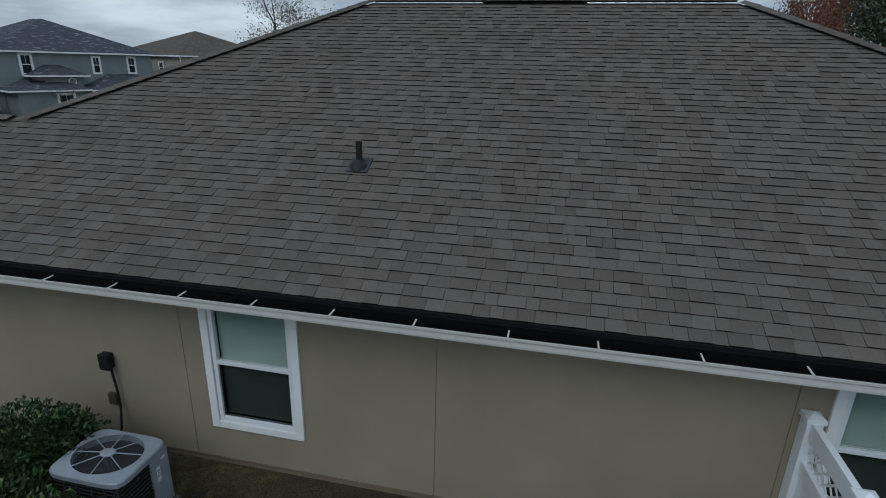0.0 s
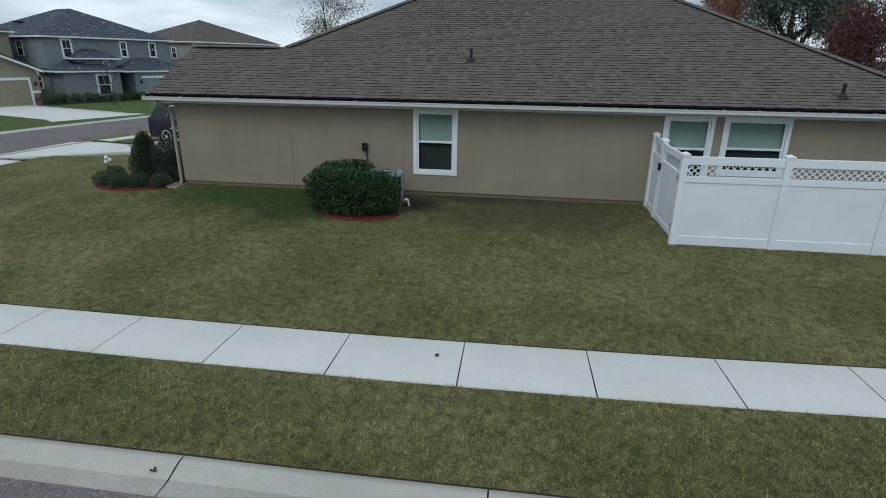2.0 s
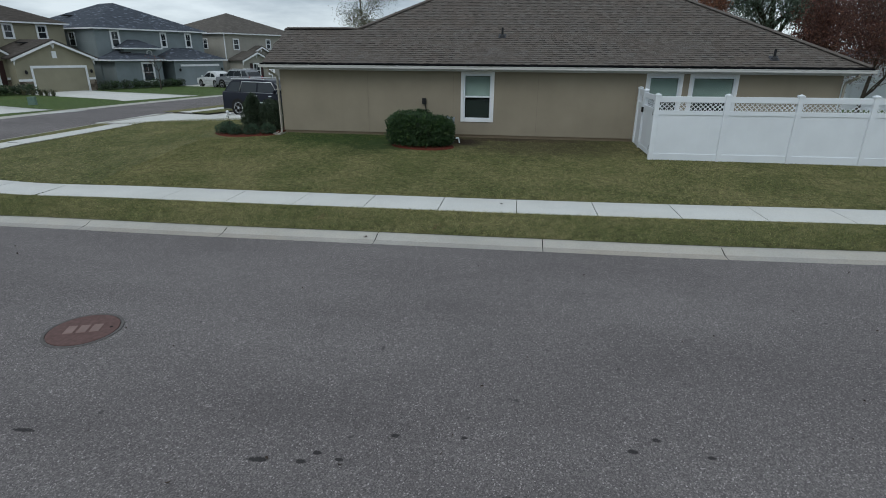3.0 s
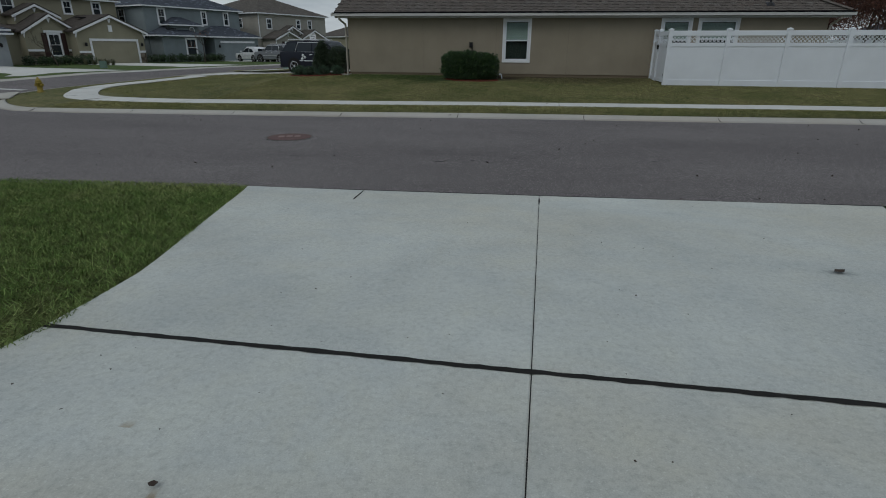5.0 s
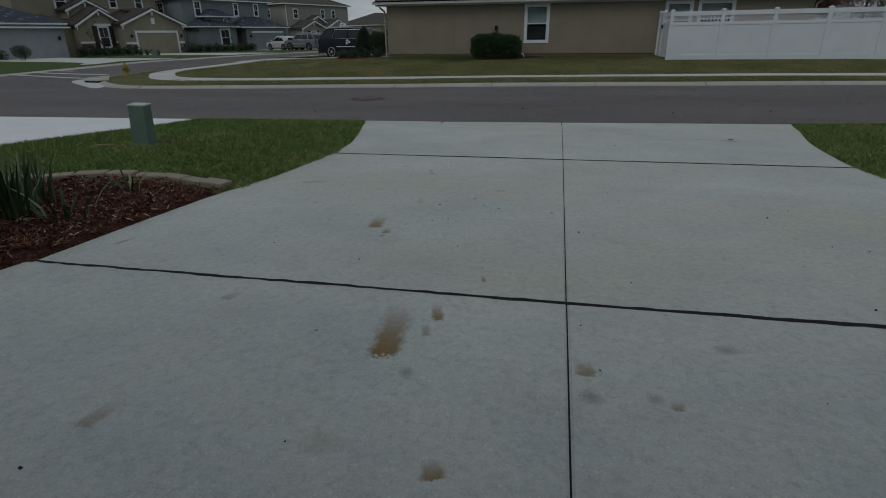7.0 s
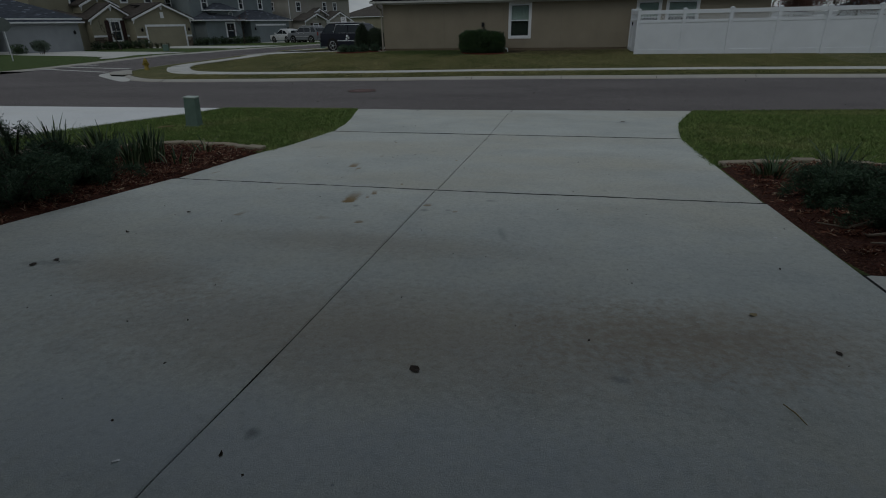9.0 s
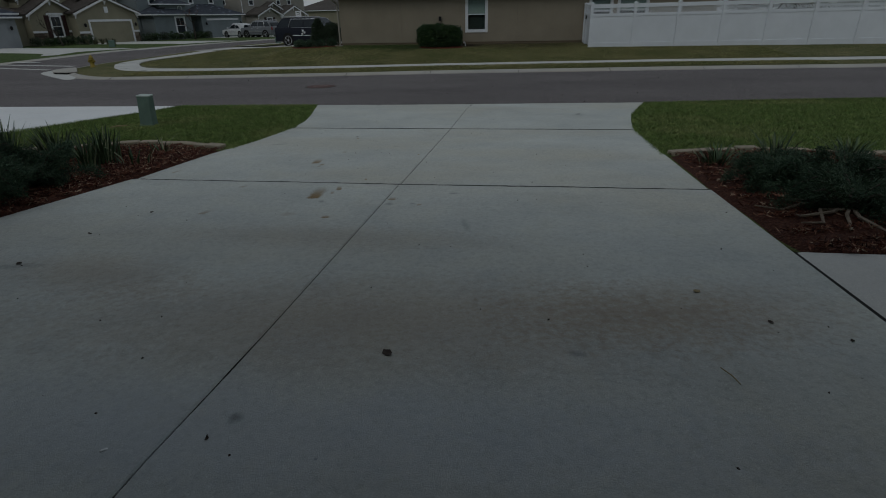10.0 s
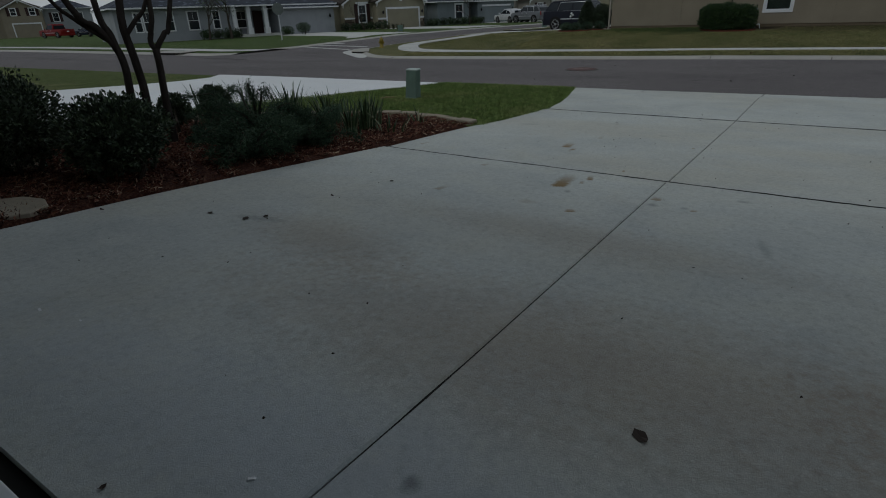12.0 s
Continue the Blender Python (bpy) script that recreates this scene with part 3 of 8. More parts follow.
def build_ground():
    sheet = loft([[(x, y, -0.64) for x in (-900, -60, -45, -36, -28, -22, -16, -12, -8, -4, 0, 4, 8, 30, 900)] for y in (-900, -18, -14, -11, -9.2, -7.2, -5, -2.8, 0, 900)], "ground", M_FARGRASS)
    tagged(sheet, "grassy ground reaching to the horizon", "ground", kind="structure")

    road = thing("road", "grey asphalt street with a side street branching off", "road", kind="structure")
    xs = np.linspace(-120, 60, 181)
    rows = []
    for k in range(17):
        f = k / 16
        near = np.interp(xs, NEAR_EDGE[:, 0], NEAR_EDGE[:, 1]) + 0.02
        farther = np.interp(xs, [-120, -60, -24, -12, 8, 60], [-13.5, -12.0, -10.6, -9.6, -9.2, -6.2])
        y = near * (1 - f) + farther * f
        crown = 0.05 * (1 - (2 * f - 1) ** 2)
        edge = 0.0 if k else 0.02
        rows.append([(x, yy, ROAD_Z + crown * 0.6 + edge) for x, yy in zip(xs, y)])
    loft(rows, "asphalt", M_ROAD, road)
    side = smooth_line([(-20.2, -12.2), (-20.3, -9.0), (-20.6, -3), (-20.5, 3), (-20.0, 9), (-18.9, 16), (-16.6, 25), (-11.5, 37), (-2, 50)])
    rows = [[(*p, ROAD_Z + 0.012 + 0.03 * (1 - abs(w) / 3.4)) for p in beside(side, w)] for w in (-3.6, -1.8, 0, 1.8, 3.6)]
    loft(rows, "side_asphalt", M_ROAD, road)
    loft([[(x, y, ROAD_Z + 0.006) for x in (-19.5, -17.5, -15.5, -13.5, -11.5)] for y in (-10.6, -9.0, -7.5, -6.0, -4.0)], "corner_asphalt", M_ROAD, road)
    for ax, ay, bx, by, w in PAINT:
        loft([[(ax + (bx - ax) * f, ay + (by - ay) * f + e * w, ROAD_Z + 0.047) for f in np.linspace(0, 1, 6)] for e in (-0.5, 0.5)], "painted_line", M_WALKC, road, "worn white painted line")

    # rolled kerb in cast lengths
    kerb = thing("kerb", "pale concrete rolled kerb with joints", "kerb", kind="structure")
    total, s = length_of(KERB), 2.65
    across = ((-0.47, -0.06), (-0.465, 0.0), (-0.38, 0.004), (-0.27, 0.014), (-0.18, 0.045), (-0.09, 0.074), (0.0, 0.078))
    while s < total - 3.2:
        e = s + 3.05
        pts = np.array([at_length(KERB, q) for q in np.linspace(s + 0.008, e - 0.008, 7)])
        rows = [[(*p, -0.46 + dz) for p in beside(pts, g)] for g, dz in across]
        loft(rows[:4], "gutter_pan", M_PAN, kerb)
        rows = rows[3:]
        rows.append([(x, y, -0.62) for x, y, _ in rows[-1]])
        loft(rows, "kerb_length", M_KERB, kerb)
        s = e
    rows = [[(*p, -0.50) for p in beside(KERB, -0.46)], [(*p, -0.468) for p in beside(KERB, -0.3)], [(*p, -0.41) for p in beside(KERB, -0.08)], [(*p, -0.41) for p in beside(KERB, -0.005)]]
    loft(rows, "joint_bed", M_DARK, kerb, "dark kerb joint filling")

    # storm inlet apron at the corner
    inlet = thing("storm_inlet", "round concrete storm drain apron at the street corner", "storm drain", -16.6, -6.8, ROAD_Z + 0.02 + drop(-16.6, -6.8), -50)
    rim = smooth_line([(-2.9, 0.1), (-2.3, -0.7), (-1.5, -1.15), (-0.6, -1.25), (0.5, -1.05), (1.6, -0.8), (2.6, -0.58), (3.4, -0.4), (3.4, -0.1), (0.0, 0.1), (-2.9, 0.1)], 0.35)
    flat = Matrix.Rotation(radians(-90), 4, "X")
    part("apron", prism([tuple(p) for p in rim[:-1]], 0.03, Matrix.Translation((0, 0, 0.014)) @ flat), M_WALKC, inlet)
    part("throat", prism([(-0.75, -0.80), (0.2, -0.74), (0.78, -0.3), (0.7, 0.05), (-1.5, 0.05)], 0.075, Matrix.Translation((0, 0, 0.075)) @ flat), M_DARK, inlet, "near-black block for the shade inside the drain")
    part("slab", prism([(-1.9, -0.2), (-1.3, -0.68), (-0.7, -0.83), (0.2, -0.77), (0.82, -0.3), (0.85, 0.1), (-1.9, 0.1)], 0.04, Matrix.Translation((0, 0, 0.115)) @ flat, None, 0.012), M_KERB, inlet)
    other = thing("storm_inlet", "dark kerb inlet across the side street", "storm drain", -27.6, -10.78, ROAD_Z + drop(-27.6, -10.78), 3)
    part("throat", box(-0.9, 0.9, -0.05, 0.3, 0.0, 0.10), M_DARK, other, "near-black block for the shade inside the drain")
    part("slab", box(-1.3, 1.3, 0.0, 1.0, 0.085, 0.13, 0.02), M_KERB, other)

    # pavement flags
    walkway = thing("pavement", "pale concrete pavement in square flags", "pavement", kind="structure")
    total, s = length_of(WALK_IN), 1.61
    while s < total - 1.8:
        e = s + 1.66
        pts = np.array([at_length(WALK_IN, q) for q in np.linspace(s + 0.006, e - 0.006, 4)])
        rows = []
        for g, dz in ((0.0, -0.25), (0.0, -0.006), (-0.012, 0.0), (-0.5, -0.005), (-1.058, -0.012), (-1.07, -0.018), (-1.07, -0.25)):
            rows.append([(*p, -0.352 + dz) for p in beside(pts, g)])
        loft(rows, "flag", M_WALKC, walkway)
        s = e

    # ramp from the corner to the side street
    loft([[(*(np.array(p) * (1 - f) + np.array(q) * f), -0.368 - 0.022 * f) for f in np.linspace(0, 1, 6)] for p, q in (((-16.75, -3.95), (-17.95, -4.0)), ((-17.2, -3.2), (-18.3, -3.2)), ((-17.38, -2.2), (-18.26, -2.2)), ((-17.2, -0.6), (-18.02, -0.9)))], "ramp", M_WALKC, walkway, "pale concrete kerb ramp")

    # dark strips for the turf's overhang shadow beside the pavement and the kerb
    for line, gaps, z in ((WALK_IN, (-0.004, 0.032), -0.359), (KERB[KERB[:, 1] < 4.2], (-0.004, 0.028), -0.386)):
        loft([[(*p, z) for p in beside(line, g)] for g in gaps], "soil_edge", M_TURF_SHADE, walkway, "dark strip for the shadow under the turf edge")
    # lawns
    lawn = thing("lawn", "winter lawn with straw-coloured patches round the house", "lawn", kind="structure")
    near_side = [at_length(WALK_IN, q) for q in np.linspace(0, length_of(WALK_IN), 150)]
    back = smooth_line([(60, 1.0), (30, 0.4), (9.9, 0.3), (2, 0.3), (-4.4, 0.3), (-6.3, 0.3), (-6.4, 2), (-6.4, 4), (-6.4, 5), (-6.4, 5.6), (-6.4, 6.2), (-6.4, 6.6)])
    back_side = [at_length(back, q) for q in np.linspace(0, length_of(back), 150)]
    rows = [[(*(a * (1 - f) + b * f), lot_z(*(a * (1 - f) + b * f)) + (-0.012 if f == 0 else 0.0)) for a, b in zip(near_side, back_side)] for f in np.linspace(0, 1, 24)]
    loft(rows, "turf", M_SOIL, lawn)
    k2 = np.array([q for q in (at_length(KERB, q) for q in np.linspace(0, 92, 180)) if q[1] < 4.3])
    w2 = []
    for p in k2:
        d = np.linalg.norm(WALK_OUT - p, axis=1)
        w2.append(WALK_OUT[d.argmin()])
    rows = [[(*(a * (1 - f) + b * f), -0.394 + 0.02 * f + 0.03 * math.sin(f * math.pi) ** 0.5) for a, b in zip(k2, w2)] for f in (0, 0.12, 0.33, 0.66, 0.88, 1)]
    loft(rows, "verge", M_SOIL, lawn, "grass verge between kerb and pavement")
    near_l, near_r = smooth_line([(-4.95, -18.0), (-5.0, -19.6), (-5.3, -21.0), (-5.6, -23), (-5.8, -30), (-6, -40)]), smooth_line([(-1.8, -17.68), (-1.1, -19.6), (-0.8, -21.2), (-0.8, -23.1), (-0.9, -30), (-0.9, -40)])
    rows = [[(*(a := at_length(near_l, q * length_of(near_l)) * (1 - f) + at_length(near_r, q * length_of(near_r)) * f), near_z(a[1]) - 0.012) for f in np.linspace(0, 1, 12)] for q in np.linspace(0, 1, 40)]
    loft(rows, "turf", M_SOIL_N, lawn, "lush green lawn beside the drive")
    near_l, near_r = smooth_line([(4.9, -17.12), (4.0, -19.5), (3.7, -21.3), (3.6, -23.2), (3.6, -26.15), (3.6, -40)]), smooth_line([(60, -11.1), (60, -19), (60, -21), (60, -23), (60, -27), (60, -40)])
    rows = [[(*(a := at_length(near_l, q * length_of(near_l)) * (1 - f) + at_length(near_r, q * length_of(near_r)) * f), near_z(a[1]) - 0.012) for f in np.linspace(0, 1, 40) ** 2] for q in np.linspace(0, 1, 40)]
    loft(rows, "turf", M_SOIL_N, lawn, "lush green lawn beside the drive")
    rows = [[(*(a := np.array([-10.8 - 0.1 * f, -18.6 - 14 * f]) * (1 - g) + np.array([-90, -22.5 - 18 * f]) * g), near_z(a[1] if a[0] > -30 else a[1] + 0.06 * (-30 - a[0])) - 0.02) for g in np.linspace(0, 1, 24)] for f in np.linspace(0, 1, 14)]
    loft(rows, "turf", M_SOIL_N, lawn, "green lawn beyond the neighbour's drive")
    # lots across the side street
    kerb_far = beside(side[side[:, 1] > -9.1], -3.55)
    rows = [[(*beside(kerb_far, g)[j], z) for j in range(len(kerb_far))] for g, z in ((0.3, -0.46), (0.05, -0.44), (-0.15, -0.39))]
    loft(rows, "far_kerb", M_KERB, kerb)
    rows = [[(*beside(kerb_far, g)[j], z) for j in range(len(kerb_far))] for g, z in ((-0.15, -0.392), (-3, -0.40), (-7, -0.44), (-13, -0.50), (-34, -0.56))]
    loft(rows, "turf", M_FARGRASS, lawn, "green front lawns across the side street")
    rows = [[(x, np.interp(x, [-120, -60, -24, -22.6], [-13.5, -12.0, -10.45, -8.5]) + dy, z) for x in np.linspace(-120, -23.4, 60)] for dy, z in ((-0.3, -0.48), (0.4, -0.39), (0.45, -0.38), (1.5, -0.37), (1.52, -0.36), (2.7, -0.35), (2.72, -0.345), (5, -0.5), (18, -0.6), (32, -0.6))]
    loft(rows[:2], "far_kerb", M_KERB, kerb)
    loft(rows[2:4], "turf", M_FARGRASS, lawn)
    loft(rows[4:6], "far_pavement", M_WALKC, walkway)
    loft(rows[6:], "turf", M_FARGRASS, lawn)
    rows = [[(*beside(KERB, g)[j], -0.39) for j in range(len(KERB)) if 10.5 < KERB[j][1] and KERB[j][0] < 0] for g in (0.0, 1.0)]
    rows.append([(-6.4 + 0.3 * (p[1] - 10), max(p[1], 12.5), -0.2) for p in rows[0]])
    loft(rows, "turf", M_SOIL, lawn)
    settle(sheet, road, kerb, walkway, lawn)


def slab_between(left, right, name, material, parent, lift=0.0, deep=0.14, z_of=near_z):
    """A cast slab between two plan edges, with eased rims."""
    n = 16
    a = [at_length(left, q) for q in np.linspace(0, length_of(left), n)]
    b = [at_length(right, q) for q in np.linspace(0, length_of(right), n)]
    fs = (0.0, 0.0, 0.003, 0.2, 0.4, 0.6, 0.8, 0.997, 1.0, 1.0)
    dz = (-deep, -0.006, 0.0, 0.0, 0.0, 0.0, 0.0, 0.0, -0.006, -deep)
    rows = [[(*(p * (1 - f) + q * f), z_of((p * (1 - f) + q * f)[1]) + lift + d) for p, q in zip(a, b)] for f, d in zip(fs, dz)]
    ob = loft(rows, name, material, parent)
    me = ob.data
    bm = bmesh.new()
    bm.from_mesh(me)
    for j in (0, -1):
        bm.faces.new([bm.verts.new(r[j]) for r in rows])
    bm.to_mesh(me)
    bm.free()
    for poly in me.polygons:
        poly.use_smooth = False
    return ob


def build_drives():
    ragged = random.Random(6)
    drive = thing("driveway", "stained pale concrete driveway cast in six slabs", "driveway", kind="structure")
    left = [smooth_line([(-1.97, -17.545), (-1.72, -18.28), (-1.38, -19.6), (-1.17, -20.4), (-1.11, -21.18)], 0.3), smooth_line([(-1.11, -21.215), (-1.09, -22.4), (-1.2, -23.4), (-1.22, -24.762)]), smooth_line([(-1.22, -24.782), (-1.33, -25.7), (-1.46, -26.8), (-1.48, -27.6), (-1.49, -28.405)])]
    mid = [smooth_line([(1.445, -17.33), (1.38, -21.18)]), smooth_line([(1.38, -21.215), (1.31, -24.784)]), smooth_line([(1.31, -24.812), (1.24, -28.405)])]
    right = [smooth_line([(5.08, -17.08), (4.88, -17.78), (4.35, -19.5), (4.08, -20.9), (4.05, -21.17)], 0.3), smooth_line([(4.05, -21.205), (3.97, -23.0), (3.9, -24.784)]), smooth_line([(3.9, -24.812), (3.86, -26.3), (3.81, -28.405)])]
    for row, lift in zip(range(3), (0.0, 0.0, 0.012)):
        slab_between(left[row], beside(mid[row], 0.0026), "slab", M_CONC, drive, lift)
        slab_between(beside(mid[row], -0.0026), right[row], "slab", M_CONC, drive, lift)
    for y0, y1, x0, x1, lift, tilt in ((-21.222, -21.182, -1.1, 4.03, 0.003, 0.0), (-24.816, -24.782, -1.21, 3.89, 0.0125, 0.027)):
        loft([[(x, y + tilt * max(0.0, 1 - (x - x0) / (1.31 - x0)) + way * (ragged.uniform(-0.004, 0.006) - 0.16 * tilt * max(0.0, 1 - (x - x0) / (1.31 - x0))), near_z(y) + lift + 0.001 * math.sin(x * 3)) for x in np.linspace(x0, x1, 90)] for y, way in ((y0 + 0.003, -1), (y1 - 0.003, 1))], "joint_filler", M_DARK, drive, "dark joint filler")
    for row, lift in zip(range(3), (0.0, 0.0, 0.012)):
        loft([[(*p, near_z(p[1]) + lift - 0.007) for p in beside(mid[row], g)] for g in (-0.02, 0.02)], "joint_filler", M_DARK, drive, "dark joint filler")
    lip = np.array([p for p in NEAR_EDGE if -1.9 < p[0] < 5.0])
    lip = np.vstack([[-1.97, -17.545], lip[np.argsort(lip[:, 0])], [5.08, -17.08]])
    loft([[(x, y + d * (1 + ragged.uniform(-0.25, 0.25)), -0.4435 - e) for x, y in lip] for d, e in ((-0.004, 0.0), (0.026, 0.0), (0.032, 0.05))], "edge_seam", M_DARK, drive, "dark seam between concrete and asphalt")
    loft([[(x + 0.06 * v, -17.50 - 0.54 * v, near_z(-17.50 - 0.54 * v) + 0.003) for v in (0, 0.25, 0.5, 0.75, 1.0)] for x in (-0.565, -0.548)], "joint_filler", M_DARK, drive, "dark joint filler")
    path = thing("front_walk", "pale concrete garden path meeting the drive", "path", kind="structure")
    slab_between(smooth_line([(3.875, -26.24), (3.83, -28.3)]), smooth_line([(12.0, -26.28), (12.0, -28.3)]), "slab", M_WALKC, path, 0.012)
    loft([[(x + 0.022 * (y + 26.23), y, near_z(y) + 0.007) for x in (3.83, 3.90)] for y in np.linspace(-28.3, -26.23, 8)], "joint_filler", M_DARK, path, "dark joint filler")
    hood = thing("driveway", "bright concrete driveway of the neighbouring house", "driveway", kind="structure")
    slab_between(smooth_line([(-12.2, -18.6), (-11.5, -19.3), (-11.1, -20.5), (-11.0, -24), (-11.0, -36)]), smooth_line([(-5.05, -17.97), (-4.8, -18.6), (-4.98, -19.6), (-5.3, -21), (-5.7, -36)]), "slab", M_NEWC, hood, 0.004)
    home = thing("driveway", "concrete driveway in front of the corner house", "driveway", kind="structure")
    rows = []
    for x in (-18.05, -17.6, -17.0, -16.3, -15.6, -15.0, -14.4, -13.5, -12.4, -11.0, -9.0, -6.4):
        y0 = np.interp(x, [-18.05, -15.5, -13.8, -12.3, -6.4], [4.4, 4.78, 5.75, 6.35, 7.0])
        y1 = np.interp(x, [-18.05, -16.6, -15.65, -15.5, -6.4], [8.6, 8.75, 9.0, 12.6, 12.9])
        low, high = max(-0.455 + 0.05 * min(1.5, x + 18.05), far_z(x, 1.0) + 0.012 if x > -16.5 else -1), np.interp(x, [-18.05, -17, -15.5, -13.5, -6.4], [-0.455, -0.42, -0.41, -0.41, -0.30])
        rows.append([(x, y0 * (1 - f) + y1 * f, low * (1 - g) + high * g) for f, g in ((0, -1.0), (0, 0), (0.25, 0.3), (0.5, 0.7), (0.75, 1), (1, 1))])
    for r in rows:
        r[0] = (r[1][0], r[1][1] - 0.01, r[1][2] - 0.12)
    loft(rows, "slab", M_WALKC, home)
    strip = smooth_line([(-16.65, 8.8), (-16.2, 10.4), (-15.6, 13.0), (-14.0, 18.0)])
    loft([[(*p, z) for p in beside(strip, g)] for g, z in ((0.0, -0.40), (0.005, -0.345), (1.0, -0.335), (1.01, -0.40))], "flag", M_WALKC, bpy.data.objects["pavement"])
    loft([[(*p, -0.365) for p in beside(strip, g)] for g in (-0.02, -1.2)], "verge", M_SOIL, bpy.data.objects["lawn"], "grass verge between kerb and pavement")
    loft([[(*p, -0.32) for p in beside(strip, g)] for g in (0.98, 2.2)], "turf", M_SOIL, bpy.data.objects["lawn"])
    for x, y, half, reach in ((-37.0, 22.9, 2.6, 15.6), (-40.0, 11.5, 2.8, 17.0), (-32.1, 36.6, 2.6, 15.2), (-29.5, 50.5, 2.6, 15.0)):
        d = thing("driveway", "pale concrete driveway across the side street", "driveway", x, y, -0.24, 69.2, group="driveways across the street", kind="structure")
        fall = lambda v: np.interp(v, [0, 0.6, 3, 7, 13], [-0.205, -0.16, -0.14, -0.18, -0.24])
        loft([[((half + 1.4 * max(0.0, 1 - v / 2.0)) * s, v - reach, fall(v) + e) for s, e in ((-1.002, -0.15), (-1, 0), (-0.5, 0), (0.01, 0), (0.5, 0), (1, 0), (1.002, -0.15))] for v in np.linspace(0, reach + 0.6, 12)], "slab", M_WALKC, d)



build_ground()
build_drives()


# ---- corner house ----
PITCH, EAVE_Y, EAVE_Z = 0.5, -0.30, 2.43
RIDGE_Y, X_W, X_E = 6.05, -6.55, 12.4
X_GABLE, WING_Y = -7.0, 2.05
HIP_E = 0.977  # plan slope of the east hip


def roof_z(y):
    return EAVE_Z + PITCH * (y - EAVE_Y)


def slope_ends(y):
    """Where a course on the front slope begins and ends."""
    left = max(X_W + (y - EAVE_Y), X_GABLE) if y > WING_Y else X_GABLE
    return left, X_E - HIP_E * (y - EAVE_Y)


def window_unit(parent, x0, x1, z0, z1, sash, trim=0.09, y=0.0, slats=True, name="window"):
    """A white single-hung window: trim, frame, upper blind, lower screened sash."""
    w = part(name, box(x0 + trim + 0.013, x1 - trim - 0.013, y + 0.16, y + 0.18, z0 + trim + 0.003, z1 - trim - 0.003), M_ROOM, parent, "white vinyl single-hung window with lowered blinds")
    for nm, b in (("trim_side", (x0, x0 + trim, z0, z1)), ("trim_side", (x1 - trim, x1, z0, z1)), ("trim_head", (x0 + trim, x1 - trim, z1 - trim, z1)), ("trim_sill", (x0 + trim, x1 - trim, z0, z0 + trim))):
        part(nm, box(b[0], b[1], y - 0.03, y + 0.10, b[2], b[3], 0.006), M_TRIM, w)
    a0, a1, c0, c1, t = x0 + trim + 0.003, x1 - trim - 0.003, z0 + trim + 0.003, z1 - trim - 0.003, 0.05
    for nm, b in (("frame_side", (a0, a0 + t, c0, c1)), ("frame_side", (a1 - t, a1, c0, c1)), ("frame_head", (a0 + t, a1 - t, c1 - t, c1)), ("frame_sill", (a0 + t, a1 - t, c0, c0 + t)), ("meeting_rail", (a0 + t, a1 - t, sash - 0.025, sash + 0.025))):
        part(nm, box(b[0], b[1], y - 0.008, y + 0.06, b[2], b[3], 0.006), M_VINYL, w)
    pane = part("upper_pane", box(a0 + t, a1 - t, y + 0.03, y + 0.036, sash + 0.025, c1 - t), M_PANE, w, "clear pane with blinds behind")
    pane.visible_shadow = False
    low = part("lower_pane", box(a0 + t, a1 - t, y + 0.02, y + 0.026, c0 + t, sash - 0.025), M_SCREEN, w, "dark screened lower pane")
    low.visible_shadow = False
    if slats:
        z = c1 - t - 0.02
        bm = bmesh.new()
        while z > c0 + t + 0.05:
            box(a0 + t, a1 - t, y + 0.08, y + 0.084, z - 0.0505, z + 0.0005, 0.0, bm, Matrix.Translation((0, y + 0.082, z - 0.024)) @ Matrix.Rotation(-0.33, 4, "X") @ Matrix.Translation((0, -y - 0.082, 0.024 - z)))
            z -= 0.05
        part("blind", bm, M_BLIND, w, "pale green horizontal blind")
    return w


